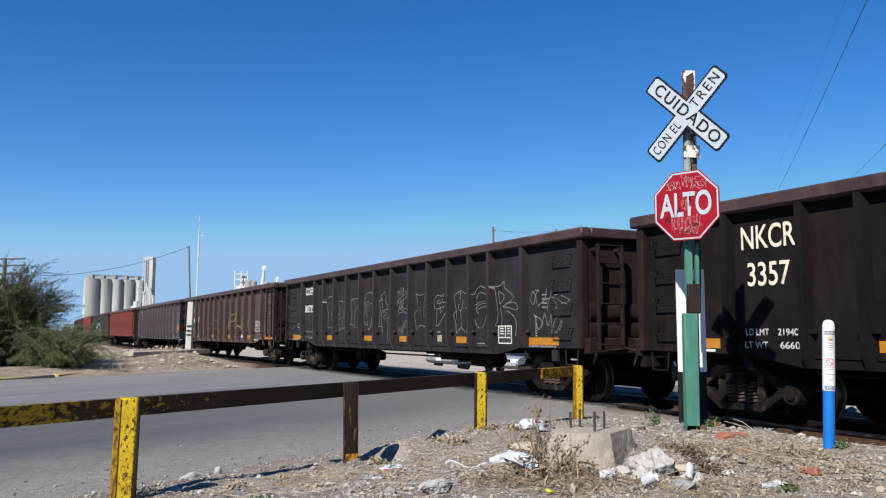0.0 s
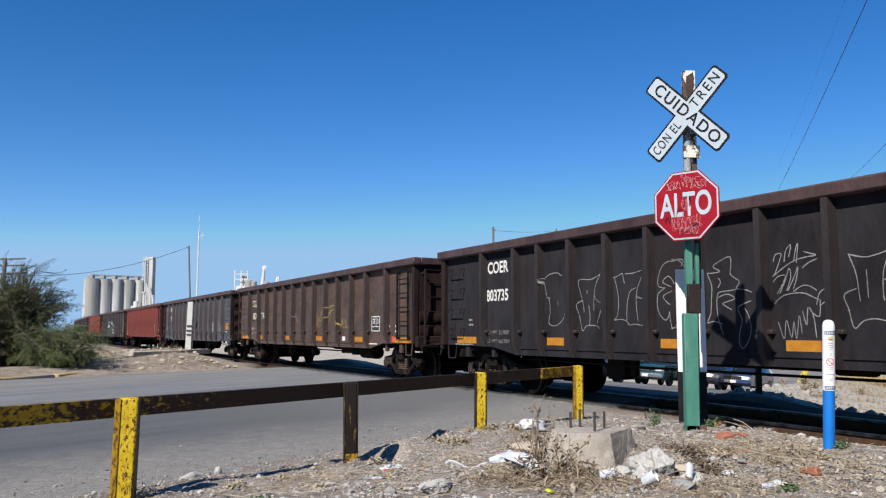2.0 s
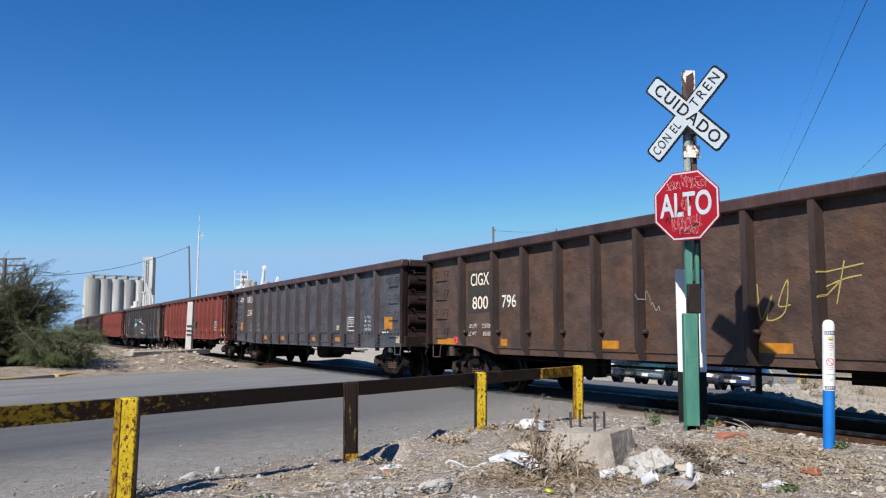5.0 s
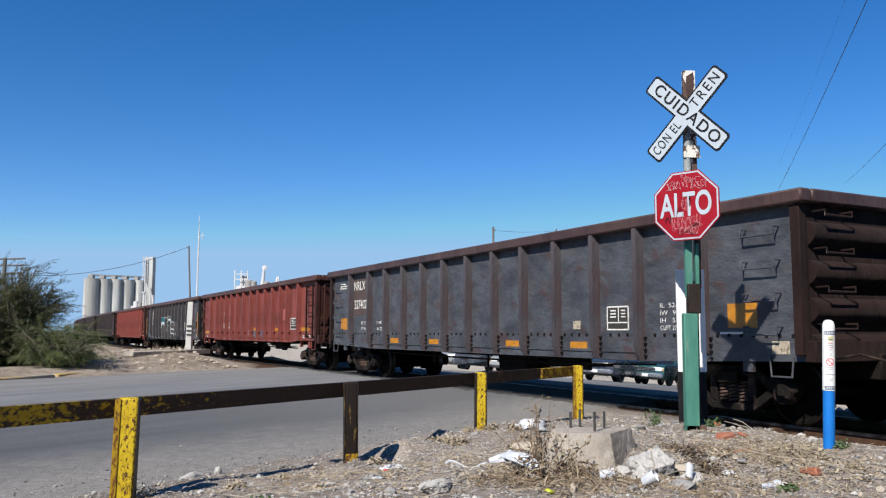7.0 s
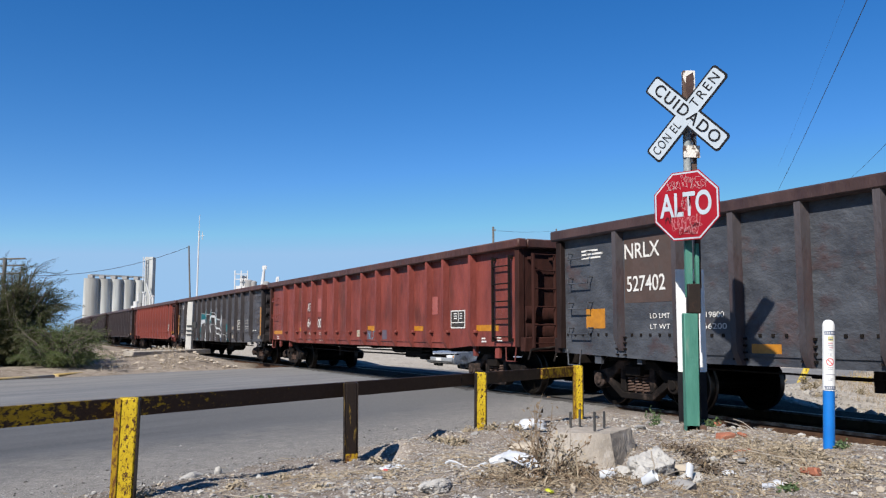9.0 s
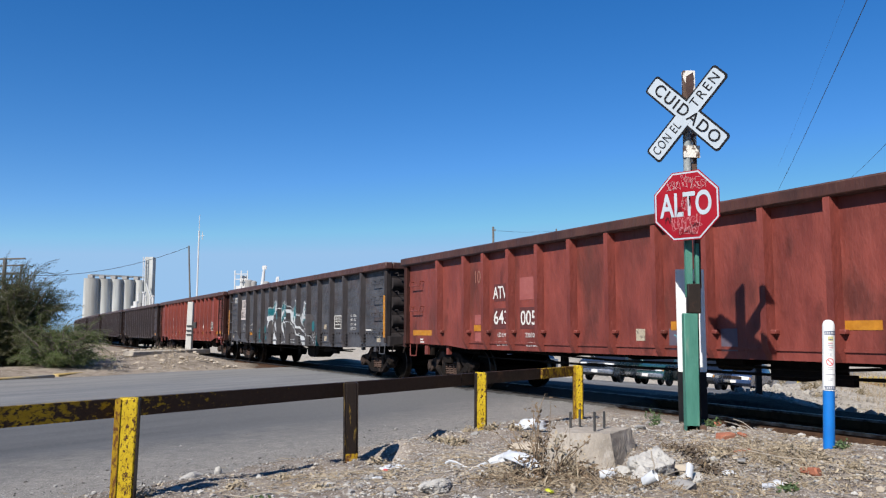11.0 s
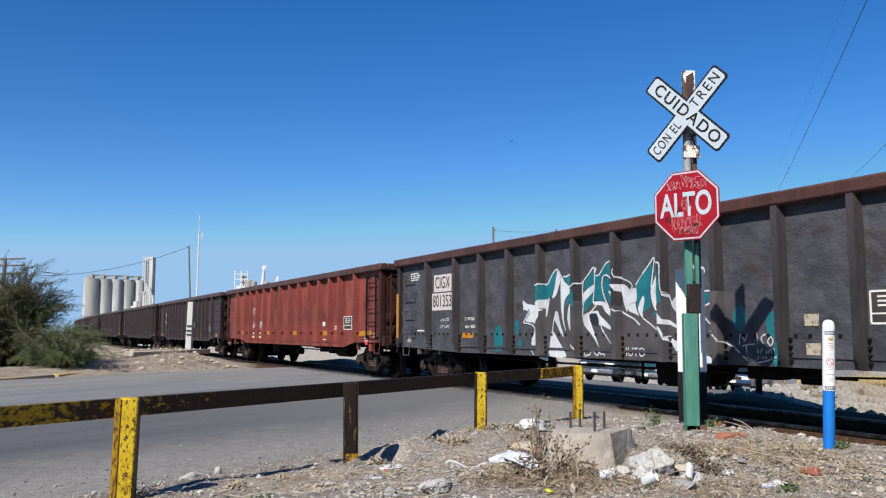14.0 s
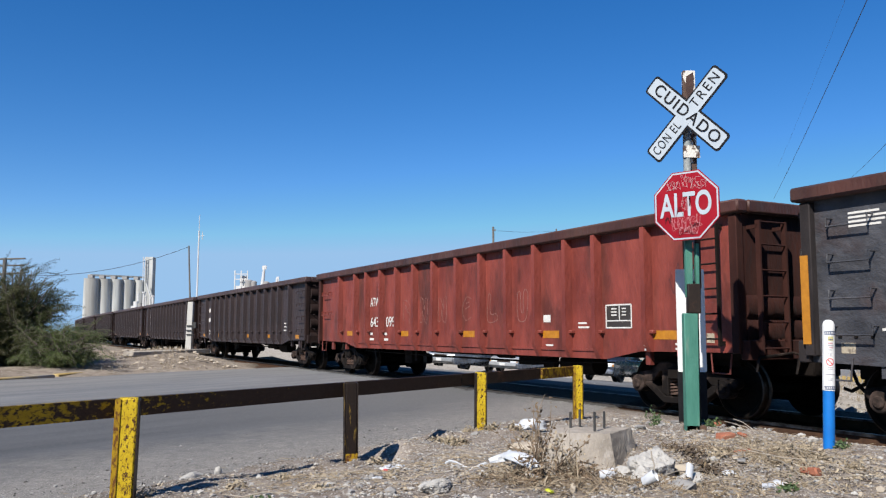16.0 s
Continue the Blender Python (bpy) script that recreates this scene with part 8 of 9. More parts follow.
def leafy_shoot(rnd, p, d, length, droop, bend, wood, leaves, count, size, thick=0.0055):
    """A thin arching shoot with narrow leaves strung along it."""
    pts, d = [p], d.normalized()
    for _ in range(5):
        d = (d + Vector((bend + rnd.gauss(0, 0.14), rnd.gauss(0, 0.16), -droop + rnd.gauss(0, 0.10)))).normalized()
        pts.append(pts[-1] + d * length / 5)
    wood.tube(pts, thick, 3)
    vs, fs = leaves
    for _ in range(count):
        f = 5 * min(0.999, rnd.random() ** 0.85)
        i = int(f)
        along = (pts[i + 1] - pts[i]).normalized()
        c = pts[i].lerp(pts[i + 1], f - i)
        a = (along * 0.9 + Vector((rnd.gauss(0, 0.55), rnd.gauss(0, 0.55), rnd.gauss(-0.1, 0.5)))).normalized()
        n = a.cross(Vector((rnd.gauss(0, 1), rnd.gauss(0, 1), rnd.gauss(0, 1)))).normalized()
        L, W = size * rnd.uniform(0.7, 1.7), size * rnd.uniform(0.09, 0.19)
        c = c + a * L * 0.45 + Vector((rnd.gauss(0, 0.035), rnd.gauss(0, 0.035), rnd.gauss(0, 0.03)))
        o = len(vs)
        vs += [c - a * L / 2, c + n * W, c + a * L / 2, c - n * W]
        fs.append((o, o + 1, o + 2, o + 3))


def make_bush(x, y, height, radius, seed, limbs, label, leaf=0, per=26, size=0.075, low=False):
    rnd = random.Random(seed)
    tree = thing("mesquite_tree", label, "tree", pose(x, y, 0))
    wood = Geo()
    crowns = [([], []) for _ in range(3)]
    shoots = [Geo() for _ in range(3)]
    for i in range(limbs):
        ang = 2 * math.pi * i / limbs + rnd.uniform(-0.3, 0.3)
        out = radius * (0.18 + 0.72 * rnd.random())
        top = Vector((math.cos(ang) * out, math.sin(ang) * out, height * (0.90 - 0.36 * (out / radius) ** 1.8) * rnd.uniform(0.55, 1.0)))
        base = Vector((rnd.uniform(-0.25, 0.25), rnd.uniform(-0.25, 0.25), 0))
        mid = base.lerp(top, 0.5) + Vector((0, 0, 0.22)) + Vector((rnd.uniform(-.2, .2), rnd.uniform(-.2, .2), 0))
        wood.rod(base, mid, 0.06, 6, 0.04).rod(mid, top, 0.04, 5, 0.012)
        for j in range(24):
            f = 0.10 + 0.90 * rnd.random()
            p = (base.lerp(mid, f * 2) if f < 0.5 else mid.lerp(top, f * 2 - 1))
            up = p.z / height
            d = Vector((p.x / radius + rnd.gauss(0.15, 0.5), p.y / radius + rnd.gauss(0, 0.5), 0.1 + 0.9 * up + rnd.gauss(0.1, 0.35)))
            sparse = 0.40 if up > 0.66 and rnd.random() < 0.6 else 1.0
            leafy_shoot(rnd, p, d, rnd.uniform(0.40, 1.0) * radius * (0.50 if not low else 0.62), 0.10 if not low else 0.20, 0.06, shoots[i % 3], crowns[i % 3], int(per * sparse), size)
            if up < 0.5:
                q = Vector((p.x * 1.3, p.y * 1.3, max(0.3, p.z * 0.6)))
                leafy_shoot(rnd, q, Vector((p.x + rnd.gauss(0.2, 0.6), p.y + rnd.gauss(0, 0.6), 0.3)), rnd.uniform(0.3, 0.7) * radius * 0.5, 0.16, 0.05, shoots[i % 3], crowns[i % 3], per, size, 0.004)
    part("trunk", wood, BARK, tree, "several thin grey stems")
    for (vs, fs), g in zip(crowns, shoots):
        me = bpy.data.meshes.new("crown")
        me.from_pydata(vs, [], fs)
        at = Matrix.Identity(4)
        c = part("crown", me, LEAF_MATS[leaf], tree, "feathery olive-green leaves")
        part("twig_tangle", g, BARK, c, "thin bare grey-brown twigs")
        SWAY.append((c, seed + len(SWAY), 2.2, at))
    return tree


make_left()
make_bush(-13.85, 26.2, 4.0, 1.95, 11, 74, "wind-stirred feathery mesquite tree beside the road", 0, 112, 0.040)
make_bush(-11.70, 25.3, 1.90, 1.40, 12, 19, "low feathery bush with pale green sprays beside the road", 1, 62, 0.040, True)
make_bush(-16.4, 26.8, 4.35, 2.3, 13, 46, "dense mesquite tree beside the road", 0, 84, 0.046)
# ---- the foreground: broken concrete, stones, litter and dry weeds ----
FOOTING = mat("tan_footing_concrete", (0.36, 0.315, 0.26), (0.49, 0.435, 0.365), 0.95, 0, 7, 0.8, (0.21, 0.18, 0.145), 2.2, (0.46, 0.66), (1, 1, 0.45), grain=38, c4=(0.44, 0.40, 0.35), scale4=9.0, cut4=(0.58, 0.70))
ROCK_PALE = mat("pale_limestone", (0.44, 0.42, 0.385), (0.54, 0.52, 0.48), 0.9, 0, 6, 0.8, (0.30, 0.27, 0.235), 3.0, (0.5, 0.75), grain=30)
ROCK_GREY = mat("grey_rubble", (0.28, 0.27, 0.26), (0.38, 0.37, 0.35), 0.9, 0, 6, 0.6, (0.22, 0.20, 0.18), 3.0, (0.5, 0.75), grain=30)
ROCK_DARK = mat("dark_grit", (0.09, 0.085, 0.08), (0.15, 0.14, 0.13), 0.9, 0, 6, 0.6, grain=30)
ROCK_TAN = mat("tan_plaster_rubble", (0.42, 0.36, 0.28), (0.52, 0.45, 0.36), 0.95, 0, 6, 0.6, (0.32, 0.27, 0.20), 3.0, (0.5, 0.75), grain=30)
BRICK = mat("broken_red_brick", (0.36, 0.12, 0.065), (0.43, 0.16, 0.09), 0.9, 0, 8, 0.4, (0.30, 0.20, 0.14), 4.0, (0.55, 0.75))
PLASTIC_WHITE = mat("white_plastic", (0.51, 0.53, 0.56), (0.60, 0.62, 0.64), 0.4, 0, 5, 0.1, (0.40, 0.40, 0.39), 9.0, (0.55, 0.8))
STRAW = mat("dry_straw", (0.34, 0.27, 0.18), (0.46, 0.38, 0.27), 0.85, 0, 8, 0.1, (0.26, 0.19, 0.11), 3.0, (0.45, 0.7))
DRY_LEAF = mat("dead_leaf", (0.30, 0.24, 0.155), (0.50, 0.42, 0.30), 0.85, 0, 9, 0.1, (0.20, 0.14, 0.09), 7.0, (0.50, 0.66))
DARK_LEAF = mat("withered_dark_leaf", (0.07, 0.048, 0.030), (0.13, 0.09, 0.055), 0.85, 0, 9, 0.1, (0.26, 0.19, 0.11), 7.0, (0.52, 0.66))
GREEN_WEED = mat("green_weed", (0.055, 0.10, 0.03), (0.095, 0.15, 0.05), 0.7, 0, 6, 0.0)
OLIVE_STRAW = mat("olive_dry_growth", (0.15, 0.125, 0.055), (0.24, 0.20, 0.10), 0.85, 0, 8, 0.1)
BROWN_STALK = mat("brown_weed_stalk", (0.17, 0.115, 0.07), (0.27, 0.20, 0.13), 0.85, 0, 8, 0.2)
CURLED_LEAF = mat("curled_brown_leaf", (0.15, 0.10, 0.058), (0.26, 0.18, 0.11), 0.85, 0, 9, 0.1, (0.36, 0.28, 0.19), 7.0, (0.52, 0.66))
TWIG = mat("bleached_twig", (0.31, 0.26, 0.20), (0.42, 0.37, 0.30), 0.85, 0, 8, 0.2)


ROCK_BANK = mat("bank_rubble_stone", (0.30, 0.28, 0.245), (0.48, 0.455, 0.41), 0.95, 0, 9, 0.6, (0.20, 0.18, 0.155), 2.0, (0.45, 0.6), grain=30)


def stone_mesh(name, rnd, flat=0.65, cuts=5, sub=2):
    """A broken stone of about unit size with chopped faces."""
    bm = bmesh.new()
    bmesh.ops.create_icosphere(bm, subdivisions=sub, radius=0.5)
    off = Vector((rnd.uniform(0, 50), rnd.uniform(0, 50), rnd.uniform(0, 50)))
    planes = [(Vector((rnd.gauss(0, 1), rnd.gauss(0, 1), rnd.gauss(0, 1))).normalized(), rnd.uniform(0.26, 0.42)) for _ in range(cuts)]
    for v in bm.verts:
        v.co *= 1 + 0.25 * noise.noise(v.co * 2.2 + off)
        for n, d in planes:
            k = v.co.dot(n) - d
            if k > 0:
                v.co -= n * k
        v.co += v.normal * (0.040 * noise.noise(v.co * 7 + off) + 0.028 * noise.noise(v.co * 17 + off) + (0.018 * noise.noise(v.co * 37 + off) if sub > 3 else 0.0))
        v.co.z *= flat
    me = bpy.data.meshes.new(name)
    bm.to_mesh(me)
    bm.free()
    return me


def ground_at(x, y):
    return ground_height(x, y)


def put_stone(name, label, category, x, y, size, mt, seed, flat=0.65, stretch=(1, 1), turn=0.0, group=""):
    rnd = random.Random(seed)
    me = stone_mesh(name, rnd, flat, 8, 5 if size > 0.2 else 4)
    for v in me.vertices:
        v.co.x *= size * stretch[0]
        v.co.y *= size * stretch[1]
        v.co.z *= size
    for p in me.polygons:
        p.use_smooth = True
    me.set_sharp_from_angle(angle=radians(30))
    thing(name, label, category, pose(x, y, ground_at(x, y) + 0.16 * size * flat, rnd.uniform(-6, 6), rnd.uniform(-6, 6), turn), group, me, mt)


def make_block():
    b = thing("concrete_block", "broken tan concrete footing with four rebar stubs", "concrete block", pose(1.28, 7.10, 0.0))
    lo, hi = [(-0.45, -0.30), (0.115, -0.45), (0.46, 0.16), (-0.22, 0.48)], [(-0.40, -0.16), (0.10, -0.235), (0.37, 0.20), (-0.25, 0.42)]
    # a grid over the top and the four sides, so that the faces can be chipped
    k = 16
    bm = bmesh.new()
    cache = {}

    def vert(x, y, z):
        key = (round(x, 4), round(y, 4), round(z, 4))
        if key not in cache:
            cache[key] = bm.verts.new((x, y, z))
        return cache[key]

    def sheet(p00, p10, p11, p01):
        grid = [[vert(*((Vector(p00).lerp(Vector(p10), i / k)).lerp(Vector(p01).lerp(Vector(p11), i / k), j / k))) for i in range(k + 1)] for j in range(k + 1)]
        for j in range(k):
            for i in range(k):
                bm.faces.new((grid[j][i], grid[j][i + 1], grid[j + 1][i + 1], grid[j + 1][i]))
    L, H = [(x, y, -0.02) for x, y in lo], [(x, y, 0.381) for x, y in hi]
    sheet(H[0], H[1], H[2], H[3])
    for i in range(4):
        sheet(L[i], L[(i + 1) % 4], H[(i + 1) % 4], H[i])
    for v in bm.verts:
        o = v.co * 9
        v.co += Vector((noise.noise(o), noise.noise(o + Vector((9, 0, 0))), noise.noise(o + Vector((0, 9, 0))))) * 0.004
        o = v.co * 26
        v.co += Vector((noise.noise(o), noise.noise(o + Vector((9, 0, 0))), 1.3 * noise.noise(o + Vector((0, 9, 0))))) * 0.0035
    bmesh.ops.recalc_face_normals(bm, faces=bm.faces)
    me = bpy.data.meshes.new("footing")
    bm.to_mesh(me)
    bm.free()
    part("footing", me, FOOTING, b)
    part("crack", Geo().tube([(0.235, -0.018, 0.37), (0.250, -0.022, 0.30), (0.262, -0.052, 0.24), (0.275, -0.060, 0.17), (0.300, -0.062, 0.10)], 0.005, 4), DARK_GAP, b, "dark crack in the side")
    for x, y, h in ((-0.16, 0.20, 0.13), (-0.07, 0.25, 0.15), (0.00, -0.08, 0.16), (0.12, 0.12, 0.145)):
        part("rebar", Geo().rod((x, y, 0.34), (x, y, 0.385 + h), 0.011, 8), DARK_GAP, b, "dark rusty rebar stub")


def make_rocks():
    def stones(*rows):
        for x, y, s, mt, seed, fl, st, lab in rows:
            put_stone("stone", lab, "stone", x, y, s, mt, seed, fl, st, seed * 37, "loose stones on the bank")
    stones(
            (-0.05, 5.47, 0.24, ROCK_PALE, 1, 0.55, (1.1, 0.8), "angular pale limestone chunk on the dirt"), (1.58, 6.25, 0.42, ROCK_PALE, 2, 0.85, (1.1, 0.9), "large crumbling pale concrete lump"),
            (1.20, 5.90, 0.17, ROCK_GREY, 3, 0.6, (1, 1), "grey rubble stone lying on the bank"), (1.57, 5.48, 0.17, ROCK_GREY, 4, 0.6, (1.2, 1), "grey rubble stone lying on the bank"),
            (-1.95, 7.22, 0.10, ROCK_PALE, 5, 1.0, (0.8, 0.8), "small upright pale stone at the roadside"), (-2.00, 6.33, 0.11, ROCK_PALE, 6, 0.9, (1, 0.8), "small pale stone at the roadside"))
    stones(
            (-2.10, 7.02, 0.26, ROCK_PALE, 7, 0.22, (1.4, 0.45), "flat broken pale slab at the roadside"), (-1.55, 7.05, 0.08, ROCK_PALE, 8, 0.7, (1.2, 1), "small white stone on the bank"),
            (0.76, 7.3, 0.30, ROCK_TAN, 9, 0.40, (1.2, 0.9), "tan plaster lump on the bank"), (2.66, 9.35, 0.20, ROCK_GREY, 10, 0.4, (1.2, 1), "grey rubble stone lying on the bank"),
            (2.10, 8.9, 0.12, ROCK_GREY, 11, 0.6, (1.2, 1), "grey rubble stone lying on the bank"), (1.05, 6.02, 0.12, ROCK_GREY, 12, 0.6, (1.2, 1), "grey rubble stone lying on the bank"))
    stones(
            (0.76, 5.85, 0.10, ROCK_PALE, 13, 0.6, (1.2, 1), "small white stone on the bank"), (1.75, 5.95, 0.17, ROCK_PALE, 14, 0.6, (1.2, 1), "pale broken stone on the bank"), (1.42, 5.86, 0.20, ROCK_PALE, 15, 0.7, (1.0, 0.8), "pale broken stone on the bank"), (1.72, 5.72, 0.14, ROCK_PALE, 16, 0.7, (1.1, 1), "pale broken stone on the bank"), (1.36, 6.30, 0.18, ROCK_PALE, 17, 0.6, (1.2, 1), "pale broken stone on the bank"), (1.82, 6.35, 0.20, ROCK_TAN, 18, 0.6, (1.2, 0.8), "tan plaster lump on the bank"), (1.50, 5.60, 0.10, ROCK_PALE, 19, 0.8, (1.2, 1), "small white stone on the bank"))
    for x, y, s, seed, tilt in ((2.66, 7.85, 0.16, 31, 12), (2.56, 7.14, 0.16, 32, -8), (2.62, 5.95, 0.15, 33, 6), (2.98, 9.10, 0.12, 34, 0), (2.90, 8.05, 0.10, 35, 4)):
        rnd = random.Random(seed)
        g = Geo().box((0, 0, 0), (s, s * 0.55, s * 0.38))
        me = g.made("brick_piece", 0.012)
        for v in me.vertices:
            v.co += Vector((noise.noise(v.co * 15 + Vector((seed, 0, 0))), noise.noise(v.co * 14), noise.noise(v.co * 13))) * 0.03
        thing("brick_piece", "broken orange-red brick piece in the litter", "brick", pose(x, y, ground_at(x, y) + s * 0.15, tilt, rnd.uniform(-12, 12), rnd.uniform(0, 180)), "broken bricks on the bank", me, BRICK)


def make_litter():
    for i, (x, y, ang, tilt) in enumerate(((1.06, 5.66, 100, 88), (1.28, 5.36, 55, 62), (1.66, 5.66, 150, 40))):
        g = Geo().lathe([(0.0, 0.0), (0.030, 0.0), (0.032, 0.004), (0.043, 0.11), (0.046, 0.112), (0.043, 0.105), (0.029, 0.006), (0.0, 0.004)], 18)
        me = g.made("foam_cup")
        for v in me.vertices:
            v.co *= 0.85
            v.co.x *= 0.72 + 0.25 * noise.noise((v.co.z * 30, i, 0))
            v.co += Vector((noise.noise(v.co * 30 + Vector((i, 0, 0))), noise.noise(v.co * 28), noise.noise(v.co * 26))) * 0.010
        g = me
        thing("foam_cup", "crushed white foam cup lying in the litter", "cup", pose(x, y, ground_at(x, y) + 0.045, tilt, 0, ang), "white cups in the litter", g, PLASTIC_WHITE)
    g = Geo()
    vs = [(0.045 * (i - 2) / 2, 0.03 * (j - 1) + 0.01 * math.sin(i), 0.012 * noise.noise((i * 1.3, j * 1.7, 2))) for i in range(5) for j in range(3)]
    g.add(vs, [(i * 3 + j, i * 3 + j + 1, (i + 1) * 3 + j + 1, (i + 1) * 3 + j) for i in range(4) for j in range(2)])
    g.add([(x, y, z - 0.006) for x, y, z in vs], [(i * 3 + j, (i + 1) * 3 + j, (i + 1) * 3 + j + 1, i * 3 + j + 1) for i in range(4) for j in range(2)])
    thing("paper_scrap", "crumpled white paper scrap on the dirt", "litter", pose(2.12, 5.44, ground_at(2.12, 5.44) + 0.03, 12, 0, -25), "", g, PLASTIC_WHITE)
    # plastic bags: crumpled shells in rigid pieces

    def crumple(seed, sx, sy, sz):
        bm = bmesh.new()
        bmesh.ops.create_icosphere(bm, subdivisions=4, radius=0.5)
        o = Vector((seed * 3.1, seed * 1.7, seed))
        for v in bm.verts:
            n = v.co.normalized()
            k = 1 + 0.5 * noise.noise(v.co * 3 + o) - 0.28 * abs(noise.noise(v.co * 7 + o)) - 0.10 * abs(noise.noise(v.co * 15 + o)) - 0.45 * abs(noise.noise((v.co.x * 2.5 + seed, v.co.y * 11, v.co.z * 11)))
            v.co = Vector((n.x * sx * k, n.y * sy * k, max(-0.012, n.z * sz * k))) * 0.5
        me = bpy.data.meshes.new("fold")
        bm.to_mesh(me)
        bm.free()
        for p in me.polygons:
            p.use_smooth = True
        return me
    bag = thing("plastic_bag", "torn white plastic bag snagged in dry weeds, flapping", "plastic bag", pose(0.545, 5.86, ground_at(0.545, 5.86) + 0.012) @ Matrix.Scale(0.80, 4))
    def torn(seed, path, r0, a0, a1):
        """A slack sheet of film rolled about a line: points and radii along it, wrinkled across."""
        g, n, m = Geo(), 26, 16
        pp = [Vector(p) for p in path]
        vs = []
        for i in range(n + 1):
            f = i / n * (len(pp) - 1)
            k = min(int(f), len(pp) - 2)
            c, d = pp[k].lerp(pp[k + 1], f - k), (pp[k + 1] - pp[k]).normalized()
            s = d.cross(Vector((0, 0, 1))).normalized()
            up = s.cross(d)
            r = r0 * (0.30 + 0.95 * math.sin(math.pi * (0.10 + 0.80 * i / n)))
            for j in range(m + 1):
                a = radians(a0 + (a1 - a0) * j / m)
                w = r * (1 + 0.20 * noise.noise((i * 0.22, j * 0.5, seed)) + 0.12 * noise.noise((i * 0.10 + 5, j * 1.3, seed)))
                vs.append(c + s * math.cos(a) * w + up * max(-0.35 * r, math.sin(a) * w))
        q = m + 1
        g.add(vs, [(i * q + j, i * q + j + 1, (i + 1) * q + j + 1, (i + 1) * q + j) for i in range(n) for j in range(m)])
        o = [v + Vector((0, 0, -0.004)) for v in vs]
        g.add(o, [(i * q + j, (i + 1) * q + j, (i + 1) * q + j + 1, i * q + j + 1) for i in range(n) for j in range(m)])
        return g
    part("fold", torn(3, [(-0.12, 0.34, 0.05), (-0.05, 0.18, 0.05), (0.05, -0.04, 0.04), (0.13, -0.24, 0.02)], 0.078, 20, 175), PLASTIC_WHITE, bag)
    flap_at = pose(0.02, 0.02, 0.0)
    flap = part("flap", torn(8, [(-0.12, 0.20, 0.03), (0.0, -0.02, 0.02), (0.12, -0.22, 0.012)], 0.085, 150, 235), PLASTIC_WHITE, bag, "loose flapping end", at=flap_at)
    tail_at = pose(-0.13, 0.24, 0.02)
    tail = part("tail", torn(11, [(0.10, 0.10, 0.05), (-0.02, 0.0, 0.03), (-0.14, -0.04, 0.015)], 0.042, 10, 185), PLASTIC_WHITE, bag, at=tail_at)
    SWAY.append((flap, 51, 7.0, flap_at))
    SWAY.append((tail, 52, 7.0, tail_at))
    st = [Vector((0.02 + 0.32 * k / 8, 6.85 - 0.30 * k / 8, 0)) for k in range(9)]
    pts = [(p.x, p.y, ground_at(p.x, p.y) + 0.018 + 0.02 * math.sin(k * 1.1)) for k, p in enumerate(st)]
    thing("plastic_strap", "dirty white plastic strap trailing from the bag", "strap", None, "", Geo().tube(pts, 0.010, 6), PLASTIC_WHITE)
    b2 = thing("plastic_bag", "white plastic bag half buried behind the weeds", "plastic bag", pose(1.0, 9.5, ground_at(1.0, 9.5) + 0.05, 0, 0, 20))
    part("fold", crumple(5, 0.44, 0.2, 0.24), PLASTIC_WHITE, b2)
    part("fold", crumple(6, 0.22, 0.2, 0.12), PLASTIC_WHITE, b2, at=pose(-0.18, -0.02, 0))
    for x, y, s, mt, lab in ((-0.47, 8.1, 0.10, PLASTIC_WHITE, "blue-white plastic scrap"), (-0.46, 7.05, 0.13, PLASTIC_WHITE, "crumpled white tissue scrap"), (-0.50, 6.32, 0.09, PLASTIC_WHITE, "white plastic scrap"), (-0.36, 6.9, 0.09, PLASTIC_WHITE, "white plastic scrap"),
                             (-0.46, 6.62, 0.05, RED_STICKER, "small red wrapper"), (0.67, 5.30, 0.06, mat("lime_plastic", (0.5, 0.55, 0.03), (0.6, 0.62, 0.06), 0.4, 0, 5, 0.0), "lime-yellow plastic cap"), (2.50, 7.05, 0.07, RED_STICKER, "crushed red can"), (0.62, 5.7, 0.12, PLASTIC_WHITE, "white plastic scrap"), (2.05, 6.0, 0.10, PLASTIC_WHITE, "white plastic scrap"), (2.30, 5.75, 0.10, PLASTIC_WHITE, "white plastic scrap")):
        thing("litter_scrap", lab + " on the dirt", "litter", pose(x, y, ground_at(x, y) + 0.012, 0, 0, x * 200), "scraps of litter", crumple(int(x * 100 + 70), s * 1.3, s, s * 0.5), mt)
    # sticks and a grey board
    def sticks(*rows):
        for (x0, y0), (x1, y1), r, hgt in rows:
            pts = []
            for k in range(7):
                t = k / 6
                x, y = x0 + (x1 - x0) * t, y0 + (y1 - y0) * t
                pts.append((x + 0.03 * noise.noise((t * 3, x0, 1)), y, ground_at(x, y) + r + hgt * (1 - t) + 0.02 * noise.noise((t * 4, y0, 3))))
            thing("dry_stick", "bleached dry stick lying on the bank", "stick", None, "dry sticks", Geo().tube(pts, 0.68 * r, 6), TWIG)
    sticks(((1.70, 6.55), (1.85, 5.45), 0.008, 0.05), ((2.57, 6.95), (2.53, 5.50), 0.007, 0.05), ((2.05, 5.70), (0.95, 5.42), 0.007, 0.03), ((2.75, 7.9), (3.12, 7.25), 0.006, 0.16), ((2.72, 7.85), (3.22, 7.05), 0.005, 0.12), ((1.40, 5.6), (1.36, 5.45), 0.006, 0.22))
